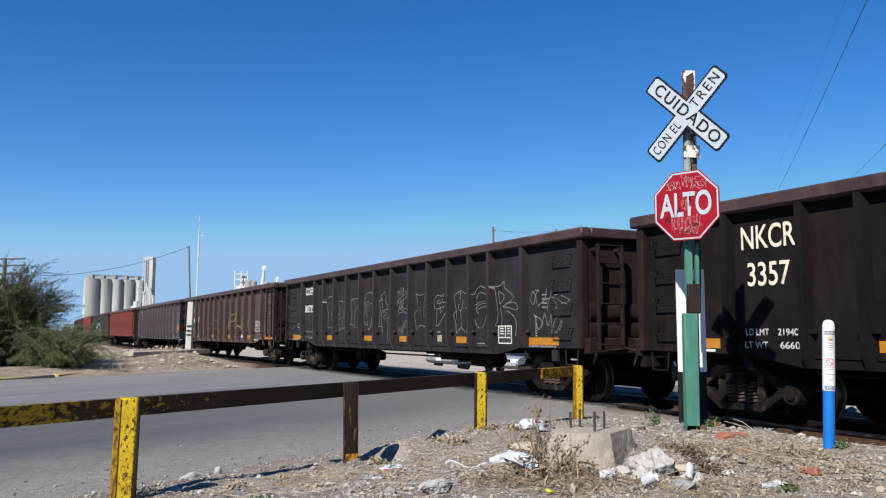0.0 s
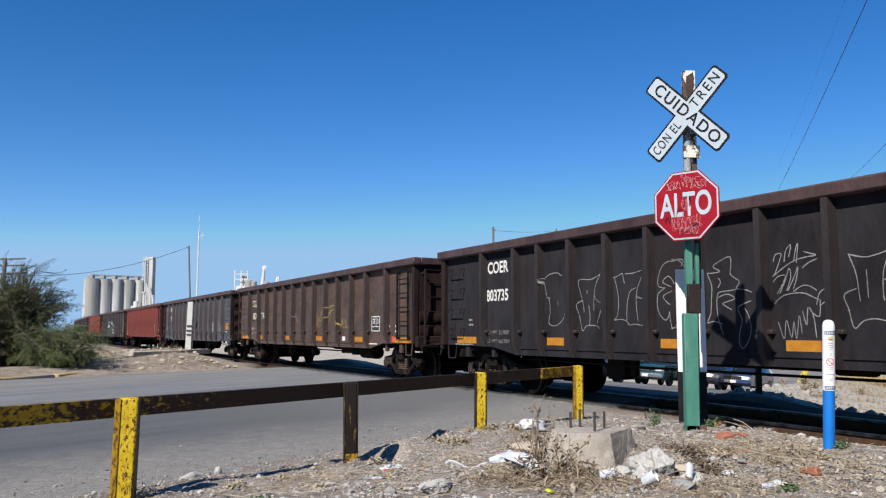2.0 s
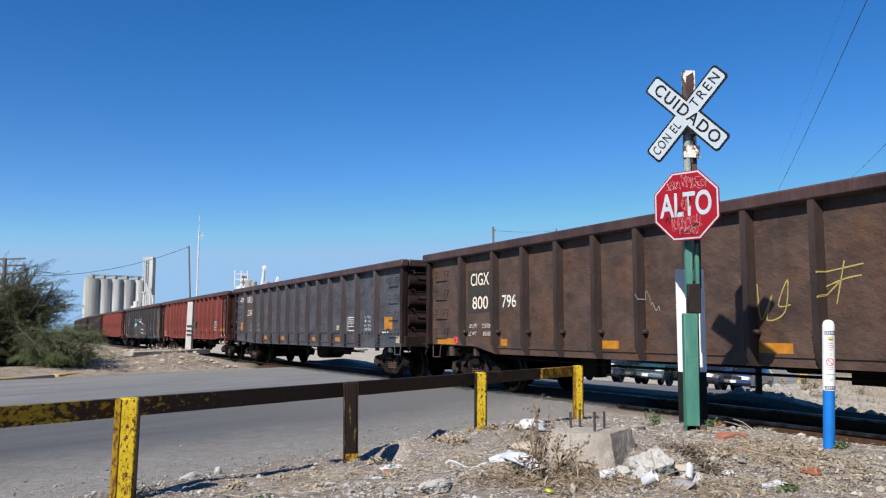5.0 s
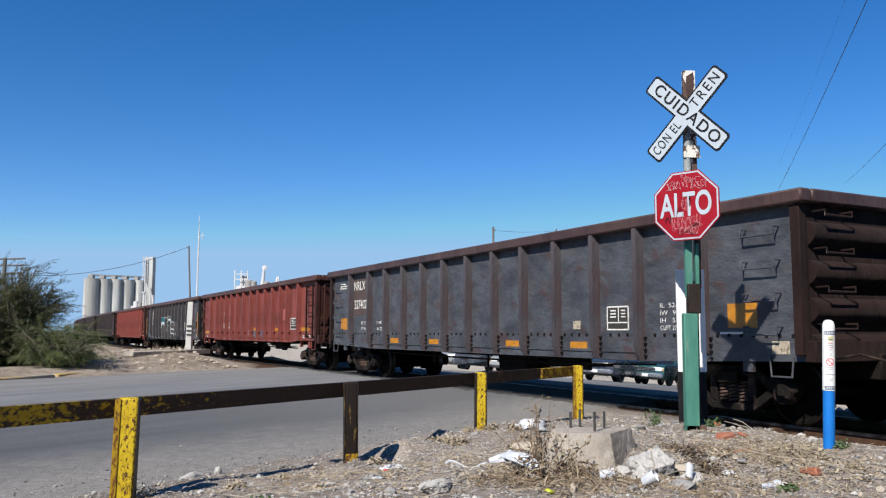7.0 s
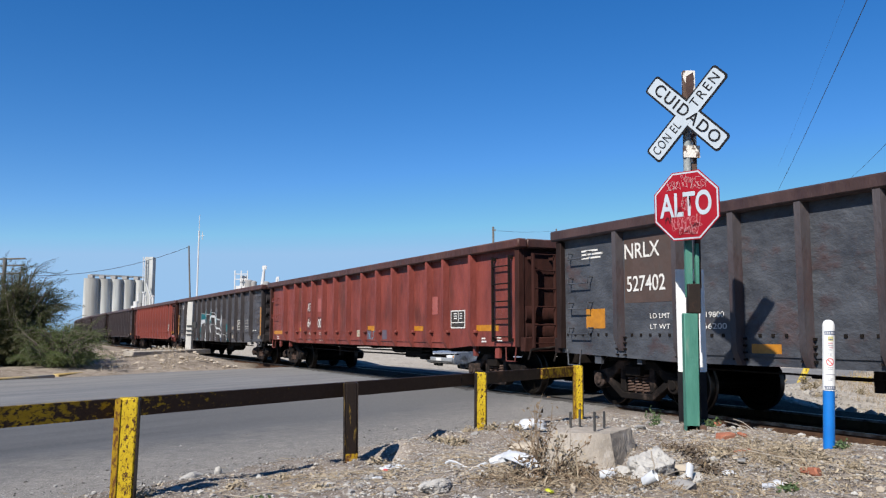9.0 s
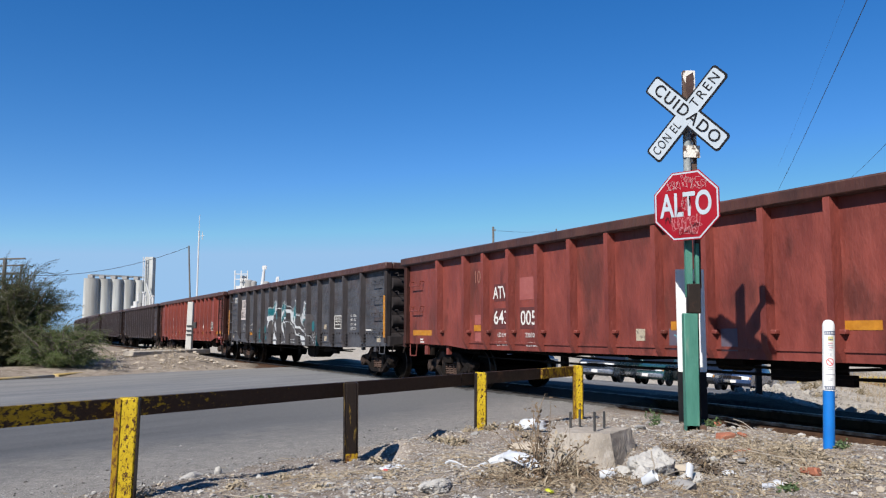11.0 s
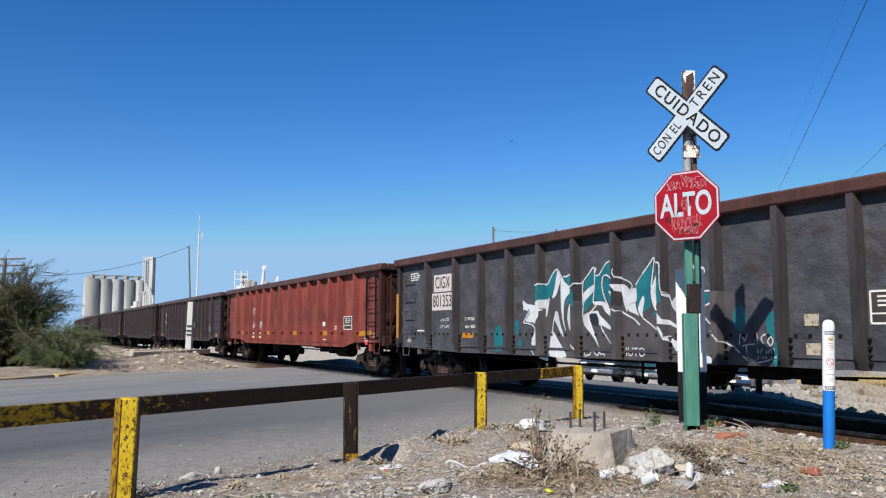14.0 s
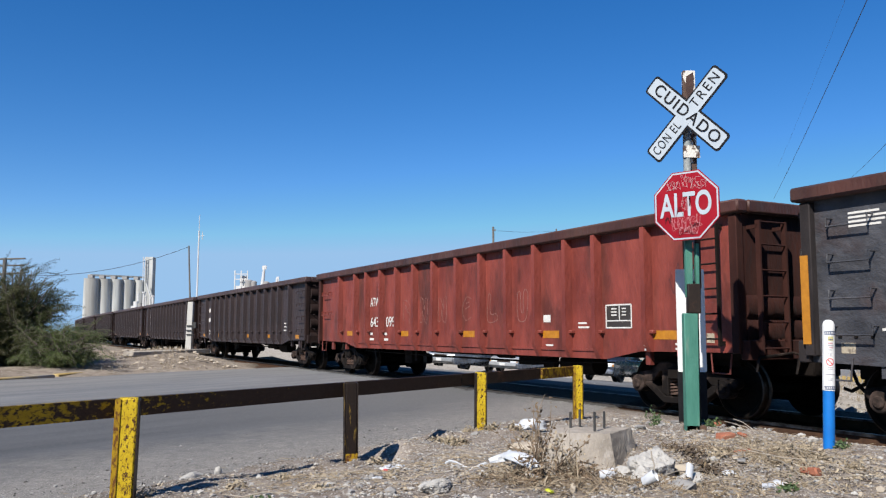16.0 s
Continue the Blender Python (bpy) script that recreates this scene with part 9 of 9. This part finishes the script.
    sticks(((-1.6, 6.1), (-0.7, 5.9), 0.007, 0.02), ((-0.75, 6.6), (0.0, 6.2), 0.006, 0.02), ((2.70, 8.0), (2.95, 6.6), 0.006, 0.14), ((2.85, 7.6), (3.10, 6.2), 0.005, 0.10), ((2.3, 6.6), (3.15, 5.6), 0.006, 0.06), ((2.9, 6.9), (3.35, 5.7), 0.006, 0.08))
    sticks(((2.2, 6.0), (3.0, 5.7), 0.005, 0.05), ((3.1, 7.2), (2.5, 6.3), 0.005, 0.06), ((1.9, 6.2), (1.2, 5.5), 0.006, 0.06), ((0.1, 7.7), (0.75, 7.1), 0.009, 0.03), ((0.95, 6.75), (1.3, 6.4), 0.008, 0.05), ((-0.4, 7.0), (0.1, 6.1), 0.006, 0.02))
    bd = thing("weathered_board", "curved grey weathered board in the dirt", "board", pose(2.36, 6.6, ground_at(2.36, 6.6) + 0.012, 3, 0, 70))
    part("plank", Geo().box((0, 0, 0), (0.50, 0.06, 0.014)), ROCK_GREY, bd, bevel=0.004)


def make_weeds():
    def weed(x, y, h, n, seed, mt, label, amp, leaves=0, lean=0.35):
        rnd = random.Random(seed)
        base = pose(x, y, ground_at(x, y) - 0.01)
        w = thing("weed", label, "weed", base, "weeds on the bank")
        g = Geo()
        thick = 0.0062 if h > 0.25 else 0.0035
        lv, lf = [], []
        for _ in range(n):
            a = rnd.uniform(0, 6.28)
            p = Vector((rnd.gauss(0, 0.02), rnd.gauss(0, 0.02), 0))
            d = Vector((math.cos(a) * lean * rnd.random(), math.sin(a) * lean * rnd.random(), 1)).normalized()
            L = h * rnd.uniform(0.45, 1.0)
            pts = [p]
            for k in range(4):
                d = (d + Vector((rnd.gauss(0, 0.24), rnd.gauss(0, 0.24), -0.10))).normalized()
                pts.append(pts[-1] + d * L / 4)
                for _ in range(leaves):
                    c = pts[-1] + Vector((rnd.gauss(0, 0.025), rnd.gauss(0, 0.025), rnd.gauss(0, 0.02)))
                    u = Vector((rnd.gauss(0, 1), rnd.gauss(0, 1), rnd.gauss(0, 1))).normalized()
                    v = u.cross(Vector((rnd.gauss(0, 1), rnd.gauss(0, 1), rnd.gauss(0, 1)))).normalized()
                    s = rnd.uniform(0.010, 0.026)
                    o = len(lv)
                    lv += [c - u * s, c + v * s * 0.45, c + u * s, c - v * s * 0.45]
                    lf.append((o, o + 1, o + 2, o + 3))
            for i in range(4):
                g.rod(pts[i], pts[i + 1], thick * (1 - 0.18 * i), 4, thick * (0.82 - 0.18 * i))
        part("stalk_tuft", g, mt, w)
        if leaves:
            me = bpy.data.meshes.new("foliage")
            me.from_pydata(lv, [], lf)
            part("foliage", me, GREEN_WEED if mt is GREEN_WEED else CURLED_LEAF if mt is BROWN_STALK else DRY_LEAF, w)
        if amp:
            SWAY.append((w, seed, amp, base))
    weed(0.66, 5.95, 0.62, 7, 61, BROWN_STALK, "tall brown dry weed standing in the litter", 2.5, 3, 0.35)
    weed(0.72, 6.05, 0.60, 6, 56, BROWN_STALK, "tall brown dry weed with bent stalks", 2.5, 3, 0.45)
    weed(0.84, 6.10, 0.46, 9, 57, TWIG, "dry bent weed beside the block", 2.5, 2, 0.7)
    weed(0.74, 6.12, 0.52, 5, 60, BROWN_STALK, "tall dry weed with curled dead leaves", 2.5, 3, 0.6)
    weed(0.80, 5.90, 0.40, 7, 62, BROWN_STALK, "dry curled weed with dead leaves", 2.5, 3, 0.9)
    weed(0.66, 5.75, 0.34, 12, 59, TWIG, "dry branching weed beside the bag", 2.0, 1, 0.9)
    weed(0.92, 5.80, 0.30, 10, 58, STRAW, "dry bent weed before the block", 2.0, 1, 0.9)
    weed(0.62, 5.62, 0.22, 14, 63, BROWN_STALK, "low clump of brown dead weeds", 1.5, 4, 1.3)
    weed(0.95, 5.75, 0.18, 14, 64, BROWN_STALK, "low clump of brown dead weeds", 1.5, 4, 1.4)
    weed(1.02, 6.55, 0.30, 12, 65, STRAW, "dry bent grass against the block", 2.0, 1, 1.0)
    weed(2.40, 9.3, 0.22, 8, 66, GREEN_WEED, "small green weed at the sign's foot", 2.0, 4, 0.6)
    weed(2.82, 8.75, 0.12, 8, 67, GREEN_WEED, "small green weed at the pole's foot", 2.0, 5, 0.9)
    weed(3.46, 7.22, 0.05, 8, 68, GREEN_WEED, "small green weed at the marker's foot", 1.5, 4, 1.2)
    for k, (x, y, h) in enumerate(((2.85, 6.95, 0.15), (2.95, 6.55, 0.12), (2.55, 6.4, 0.12), (2.75, 7.3, 0.14), (3.05, 7.0, 0.11), (2.35, 6.9, 0.10), (2.2, 6.6, 0.10), (2.6, 6.0, 0.10), (3.0, 6.1, 0.10), (0.9, 8.9, 0.12), (-2.15, 6.05, 0.14), (-2.02, 5.85, 0.12), (-1.6, 6.4, 0.07), (-1.3, 7.0, 0.07), (-1.0, 6.9, 0.07), (-0.9, 6.2, 0.07), (-0.4, 6.4, 0.07), (-0.6, 7.5, 0.07))):
        weed(x, y, h, 14, 70 + k, STRAW, "low tuft of dry straw-coloured grass", 0, 2, 2.2)
    for k, (x, y, h) in enumerate(((0.02, 8.75, 0.13), (0.10, 8.85, 0.14), (-0.04, 8.65, 0.11), (0.16, 8.70, 0.12), (0.08, 8.60, 0.10), (0.30, 9.30, 0.08), (0.55, 9.35, 0.09), (0.80, 9.25, 0.08))):
        weed(x, y, h, 22, 120 + k, OLIVE_STRAW, "matted olive-brown dry growth on the mound", 0, 4, 2.4)
    for k, (x, y, h) in enumerate(((8.6, 21.0, 0.26), (8.9, 20.4, 0.30), (8.2, 18.7, 0.24), (8.0, 17.6, 0.22), (8.7, 19.4, 0.28), (9.6, 20.8, 0.30), (7.4, 15.9, 0.16), (9.9, 19.6, 0.28))):
        weed(x, y, h, 26, 140 + k, OLIVE_STRAW, "clump of olive dry grass beyond the track", 0, 3, 1.0)
    for k, (x, y) in enumerate(((2.2, 5.25), (3.1, 5.5), (-1.25, 5.65))):
        weed(x, y, 0.035, 6, 100 + k, GREEN_WEED, "low tuft of green grass", 0, 3, 1.6)


def scatter():
    """What nobody could count: grit, pebbles, straw and dead leaves on the bank."""
    rnd = random.Random(77)

    def spot():
        for _ in range(400):
            x, y = rnd.uniform(-3.6, 6.2), rnd.uniform(4.0, 13.0)
            q, d = -0.811 * x + 0.585 * y, 0.88124 * x + 0.47267 * y
            if q < 8.2 and d < 8.4 and abs(x) < y * 0.62 + 0.3 and rnd.random() < min(1.0, 6.5 / y) and (q < 5.4 or rnd.random() < (0.45 if q < 6.4 else 0.25)):
                return x, y
    kinds = (("pebbles", "pale and grey pebbles and plaster bits on the bank", ROCK_PALE, 9000, 0.0066), ("rubble_bits", "grey-brown gravel on the bank", ROCK_GREY, 10000, 0.0072), ("plaster_bits", "tan plaster crumbs on the bank", ROCK_TAN, 5000, 0.0062))
    for name, label, mt, n, size in kinds:
        forms = [stone_mesh("bit", rnd, 0.7, 4, 1) for _ in range(5)]
        forms = [([v.co.copy() for v in me.vertices], [tuple(p.vertices) for p in me.polygons]) for me in forms]
        vs, fs = [], []
        for _ in range(n):
            x, y = spot()
            s = size * rnd.lognormvariate(0, 0.55) * 2
            z = ground_at(x, y) + s * 0.12
            c, sn = math.cos(rnd.uniform(0, 6.28)), math.sin(rnd.uniform(0, 6.28))
            fv, ff = rnd.choice(forms)
            o = len(vs)
            vs += [(x + (v.x * c - v.y * sn) * s, y + (v.x * sn + v.y * c) * s, z + v.z * s) for v in fv]
            fs += [tuple(i + o for i in f) for f in ff]
        me = bpy.data.meshes.new(name)
        me.from_pydata(vs, [], fs)
        thing(name, label, "gravel", None, "", me, mt, kind="stuff")
    forms = [stone_mesh("bit", rnd, 0.6, 4, 1) for _ in range(5)]
    forms = [([v.co.copy() for v in me.vertices], [tuple(p.vertices) for p in me.polygons]) for me in forms]
    for name, label, mt, n, size in (("road_gravel", "grey gravel strewn on the road's margin", ROCK_GREY, 3400, 0.0090), ("road_grit", "dark grit strewn on the road's margin", ROCK_DARK, 3000, 0.0085)):
        vs, fs = [], []
        for _ in range(n):
            q, k = 5.4 + abs(rnd.gauss(0, 0.62)), rnd.uniform(0.5, 9.5)
            p = ROAD * k + ACROSS * q
            if N.dot(p) > 8.3:
                continue
            s = size * rnd.lognormvariate(0, 0.55)
            z = max(ground_at(p.x, p.y), -0.018) + s * 0.10
            fv, ff = rnd.choice(forms)
            o, c, sn = len(vs), math.cos(k * 50), math.sin(k * 50)
            vs += [(p.x + (v.x * c - v.y * sn) * s, p.y + (v.x * sn + v.y * c) * s, z + v.z * s) for v in fv]
            fs += [tuple(i + o for i in f) for f in ff]
        me = bpy.data.meshes.new(name)
        me.from_pydata(vs, [], fs)
        thing(name, label, "gravel", None, "", me, mt, kind="stuff")
    vs, fs = [], []
    for _ in range(5600):
        x, y = spot()
        if rnd.random() < 0.55:
            x, y = rnd.choice(((0.7, 5.75), (2.7, 6.8), (1.3, 5.6), (-0.6, 6.6), (2.9, 7.4), (0.2, 7.2), (-1.2, 6.6)))
            x, y = x + rnd.gauss(0, 0.34), y + rnd.gauss(0, 0.38)
        a, L = rnd.uniform(0, 6.28), rnd.uniform(0.03, 0.13)
        z = ground_at(x, y) + rnd.uniform(0.003, 0.02)
        dx, dy = math.cos(a) * L / 2, math.sin(a) * L / 2
        w = rnd.uniform(0.0009, 0.0022)
        up = rnd.uniform(-0.012, 0.02)
        o = len(vs)
        vs += [(x - dx + dy / L * w, y - dy - dx / L * w, z), (x - dx - dy / L * w, y - dy + dx / L * w, z), (x + dx - dy / L * w, y + dy + dx / L * w, z + up), (x + dx + dy / L * w, y + dy - dx / L * w, z + up), (x, y, z + 0.004 + up / 2)]
        fs += [(o, o + 1, o + 4), (o + 1, o + 2, o + 4), (o + 2, o + 3, o + 4), (o + 3, o, o + 4)]
    me = bpy.data.meshes.new("straw_litter")
    me.from_pydata(vs, [], fs)
    thing("straw_litter", "dry straw and grass stalks lying on the bank", "dry grass", None, "", me, STRAW, kind="stuff")
    vs, fs = [], []
    for _ in range(6500):
        cx, cy = rnd.choice(((0.55, 5.75), (0.9, 5.7), (0.75, 6.2), (2.85, 7.2), (2.75, 6.75), (2.6, 6.3), (2.9, 6.4), (2.2, 6.7), (2.0, 7.0), (0.9, 6.4), (2.4, 5.8), (1.7, 5.6), (3.0, 5.8)))
        x, y = cx + rnd.gauss(0, 0.26), cy + rnd.gauss(0, 0.30)
        z = ground_at(x, y) + rnd.uniform(0.004, 0.03)
        u = Vector((rnd.gauss(0, 1), rnd.gauss(0, 1), rnd.gauss(0, 0.5))).normalized()
        v = u.cross(Vector((rnd.gauss(0, 0.5), rnd.gauss(0, 0.5), 1))).normalized()
        s = rnd.uniform(0.006, 0.017)
        c = Vector((x, y, z))
        o = len(vs)
        vs += [c - u * s, c + v * s * 0.5, c + u * s, c - v * s * 0.5]
        fs.append((o, o + 1, o + 2, o + 3))
    me = bpy.data.meshes.new("dead_leaves")
    me.from_pydata(vs, [], fs)
    thing("dead_leaves", "curled brown dead leaves among the weeds", "leaves", None, "", me, DRY_LEAF, kind="stuff")
    # heaps of broken dry stems
    for name, label, mt, n, heaps in (("stem_tangle", "tangle of broken straw-coloured stems", STRAW, 1500, ((0.70, 5.72, 0.22, 0.16), (0.98, 5.60, 0.20, 0.12), (0.45, 5.62, 0.16, 0.10), (2.78, 6.95, 0.26, 0.09), (2.90, 7.30, 0.20, 0.09), (2.62, 6.35, 0.26, 0.08), (1.65, 5.45, 0.22, 0.07), (2.2, 5.6, 0.25, 0.07))),
                                      ("dark_stem_tangle", "tangle of brown dead stems and curled leaves", CURLED_LEAF, 1100, ((0.75, 5.70, 0.20, 0.14), (1.02, 5.66, 0.18, 0.11), (0.5, 5.55, 0.16, 0.08), (2.70, 6.85, 0.22, 0.07), (2.25, 7.15, 0.16, 0.05), (1.5, 5.5, 0.2, 0.05)))):
        vs, fs = [], []
        for _ in range(n):
            cx, cy, spread_r, high = rnd.choice(heaps)
            x, y = cx + rnd.gauss(0, spread_r), cy + rnd.gauss(0, spread_r)
            c = Vector((x, y, ground_at(x, y) + abs(rnd.gauss(0, 0.5)) * high * 0.6))
            u = Vector((rnd.gauss(0, 1), rnd.gauss(0, 1), rnd.gauss(0, 0.55))).normalized() * rnd.uniform(0.02, 0.075)
            v = u.cross(Vector((rnd.gauss(0, 1), rnd.gauss(0, 1), rnd.gauss(0, 1)))).normalized() * rnd.uniform(0.0012, 0.0040)
            w = u.cross(v).normalized() * v.length
            sag = Vector((0, 0, rnd.uniform(-0.015, 0.015)))
            o = len(vs)
            vs += [c - u + v, c - u - v, c - u + w, c + sag + v, c + sag - v, c + sag + w, c + u + v * 0.5, c + u - v * 0.5, c + u + w * 0.5]
            for k in (0, 3):
                fs += [(o + k + a, o + k + b, o + k + 3 + b, o + k + 3 + a) for a, b in ((0, 1), (1, 2), (2, 0))]
        me = bpy.data.meshes.new(name)
        me.from_pydata(vs, [], fs)
        thing(name, label, "dry stems", None, "", me, mt, kind="stuff")
    # chips, bark and scraps trodden into the bank
    for name, label, mt, n, lo, hi in (("pale_chips", "pale chips and bleached scraps on the bank", ROCK_PALE, 1500, 0.006, 0.017), ("bark_bits", "dark bark and twig bits on the bank", DARK_LEAF, 1700, 0.006, 0.022), ("straw_bits", "short bits of straw on the bank", DRY_LEAF, 1900, 0.008, 0.026)):
        vs, fs = [], []
        for _ in range(n):
            x, y = rnd.uniform(-0.6, 3.5), rnd.uniform(5.2, 8.6)
            if noise.noise((x * 1.1, y * 1.1, 6.0)) + (0.25 if x > 1.9 else 0.0) < rnd.uniform(-0.5, 0.45):
                continue
            c = Vector((x, y, ground_at(x, y) + 0.006))
            a, s = rnd.uniform(0, 6.28), rnd.uniform(lo, hi)
            u = Vector((math.cos(a), math.sin(a), rnd.gauss(0, 0.2))) * s
            v = Vector((-math.sin(a), math.cos(a), rnd.gauss(0, 0.3))) * s * rnd.uniform(0.18, 0.6)
            up = Vector((0, 0, s * rnd.uniform(0.25, 0.6)))
            o = len(vs)
            vs += [c - u, c + v, c + u, c - v, c + up + v * 0.2]
            fs += [(o, o + 1, o + 4), (o + 1, o + 2, o + 4), (o + 2, o + 3, o + 4), (o + 3, o, o + 4)]
        me = bpy.data.meshes.new(name)
        me.from_pydata(vs, [], fs)
        thing(name, label, "litter", None, "", me, mt, kind="stuff")
    # blackened vine with curled leaves
    vs, fs = [], []
    for _ in range(420):
        t = rnd.random()
        x, y = 2.04 - 0.05 * t + rnd.gauss(0, 0.035), 7.50 - 1.55 * t + rnd.gauss(0, 0.05)
        c = Vector((x, y, ground_at(x, y) + rnd.uniform(0.005, 0.05)))
        u = Vector((rnd.gauss(0, 1), rnd.gauss(0, 1), rnd.gauss(0, 0.7))).normalized()
        v = u.cross(Vector((rnd.gauss(0, 0.5), rnd.gauss(0, 0.5), 1))).normalized()
        s = rnd.uniform(0.012, 0.03)
        o = len(vs)
        vs += [c - u * s, c + v * s * 0.5, c + u * s, c - v * s * 0.5]
        fs.append((o, o + 1, o + 2, o + 3))
    me = bpy.data.meshes.new("withered_vine")
    me.from_pydata(vs, [], fs)
    thing("withered_vine", "dark withered vine leaves lying on the bank", "leaves", None, "", me, DARK_LEAF, kind="stuff")
    # clods of earth on the far roadside
    vs, fs = [], []
    forms = [stone_mesh("bit", rnd, 0.6, 4, 2) for _ in range(5)]
    forms = [([v.co.copy() for v in me.vertices], [tuple(p.vertices) for p in me.polygons]) for me in forms]
    for _ in range(2600):
        y = rnd.uniform(26, 46)
        x = rnd.uniform(-0.50, -0.22) * y
        q, d = -0.811 * x + 0.585 * y, 0.88124 * x + 0.47267 * y
        if q < 22.6 or d > 7.6:
            continue
        s = 0.038 * rnd.lognormvariate(0, 0.7)
        z = ground_at(x, y) + s * 0.12
        fv, ff = rnd.choice(forms)
        o = len(vs)
        vs += [(x + v.x * s, y + v.y * s, z + v.z * s) for v in fv]
        fs += [tuple(i + o for i in f) for f in ff]
    me = bpy.data.meshes.new("earth_clods")
    me.from_pydata(vs, [], fs)
    thing("earth_clods", "loose clods of pale earth on the far roadside", "rubble", None, "", me, ROCK_TAN, kind="stuff")
    # stones along the far bank beyond the track
    vs, fs = [], []
    forms = [stone_mesh("bit", rnd, 0.7, 4, 1) for _ in range(5)]
    forms = [([v.co.copy() for v in me.vertices], [tuple(p.vertices) for p in me.polygons]) for me in forms]
    for _ in range(3000):
        k = rnd.uniform(-2, 14)
        d = 13.0 + rnd.expovariate(0.33)
        p = U * k + N * d
        q = -0.811 * p.x + 0.585 * p.y
        if q > 6.2:
            continue
        s = 0.045 * rnd.lognormvariate(0, 0.65)
        z = ground_at(p.x, p.y) + s * 0.1
        fv, ff = rnd.choice(forms)
        o = len(vs)
        vs += [(p.x + v.x * s, p.y + v.y * s, z + v.z * s) for v in fv]
        fs += [tuple(i + o for i in f) for f in ff]
        if len(vs) > 90000:
            break
    me = bpy.data.meshes.new("bank_rubble")
    me.from_pydata(vs, [], fs)
    thing("bank_rubble", "grey rubble along the bank beyond the track", "rubble", None, "", me, ROCK_BANK, kind="stuff")


def far_grass():
    """Dry grass on the low field beyond the track."""
    rnd = random.Random(9)
    vs, fs = [], []
    for _ in range(16000):
        x, y = rnd.uniform(6.0, 17), rnd.uniform(15.0, 26)
        q, d = -0.811 * x + 0.585 * y, 0.88124 * x + 0.47267 * y
        if q > 4.6 or d < 14.6 or noise.noise((x * 0.6, y * 0.6, 4.0)) < (0.15 if d < 17.5 else -0.35):
            continue
        z, h, a = ground_at(x, y), rnd.uniform(0.06, 0.22), rnd.uniform(0, 6.28)
        dx, dy = math.cos(a), math.sin(a)
        o = len(vs)
        vs += [(x - dx * 0.006, y - dy * 0.006, z - 0.02), (x + dx * 0.006, y + dy * 0.006, z - 0.02), (x + rnd.gauss(0, 0.05), y + rnd.gauss(0, 0.05), z + h)]
        fs.append((o, o + 1, o + 2))
    me = bpy.data.meshes.new("dry_grass")
    me.from_pydata(vs, [], fs)
    thing("dry_grass", "dry yellow-brown grass on the field beyond the track", "dry grass", None, "", me, STRAW, kind="stuff")


def roadside_growth():
    """Dry grass and low stems on the rough ground beyond the road."""
    rnd = random.Random(19)
    vs, fs = [], []
    for _ in range(9000):
        y = rnd.uniform(25.0, 44)
        x = rnd.uniform(-0.50, -0.24) * y
        q, d = -0.811 * x + 0.585 * y, 0.88124 * x + 0.47267 * y
        if q < 22.4 or d > 7.0 or noise.noise((x * 0.7, y * 0.35, 8.0)) < (0.02 if x > -0.40 * y else -0.25):
            continue
        z, h, a = ground_at(x, y), rnd.uniform(0.04, 0.17), rnd.uniform(0, 6.28)
        dx, dy = math.cos(a) * 0.008, math.sin(a) * 0.008
        o = len(vs)
        vs += [(x - dx, y - dy, z - 0.02), (x + dx, y + dy, z - 0.02), (x + rnd.gauss(0, 0.06), y + rnd.gauss(0, 0.06), z + h)]
        fs.append((o, o + 1, o + 2))
    me = bpy.data.meshes.new("roadside_grass")
    me.from_pydata(vs, [], fs)
    thing("roadside_grass", "sparse dry grass on the rough ground beyond the road", "dry grass", None, "", me, STRAW, kind="stuff")


far_grass()
roadside_growth()
make_block()
make_rocks()
make_litter()
make_weeds()
scatter()
def rolled(t):
    """How far the train has rolled: a steady pace that picks up a little at the end."""
    return SPEED * t + 0.1335 * max(0.0, t - 14.5) ** 2


def motions():
    """The train rolls by and its wheels turn."""
    turns = [0.1 * i for i in range(161)]
    for car, s0 in zip(CARS, STARTS):
        rows = []
        for i in range(0, 33):
            t = 0.5 * i
            s = s0 - rolled(t)
            a, _ = on_track(s - BOGIE_X)
            b, _ = on_track(s + BOGIE_X)
            d = a - b
            p = (a + b) / 2
            rows.append((t, pose(p.x, p.y, 0, 0, 0, math.degrees(math.atan2(d.y, d.x)))))
        walk(car, rows)
    for i, (ws, x) in enumerate(WHEELSETS):
        walk(ws, [(t, pose(x, 0, WHEEL_R, 0, math.degrees(rolled(t) / WHEEL_R) % 360, 0)) for t in turns])
    # wind: crowns and weeds sway, the plastic bag flaps
    for ob, phase, amp, base in SWAY:
        rows = []
        for i in range(65):
            t = 0.25 * i
            w = noise.noise((t * 0.9, phase * 3.7, 0.3)) * amp
            v = noise.noise((t * 1.1, phase * 2.3, 5.3)) * amp
            rows.append((t, base @ pose(0, 0, 0, w, v, 0.5 * w)))
        walk(ob, rows)
    # the bird flies over from one side to the other
    rows = []
    for t, x, y in ((0.0, 6500, 120), (6.0, 4100, 160), (11.5, 1880, 235), (12.5, 1472, 245), (14.0, 908, 246), (14.4, 732, 296), (15.0, 452, 336), (16.0, -20, 380)):
        p = ray_at(x, y, 70.0)
        rows.append((t, pose(p.x, p.y, p.z, 0, 0, 180)))
    walk(BIRD, rows)

motions()
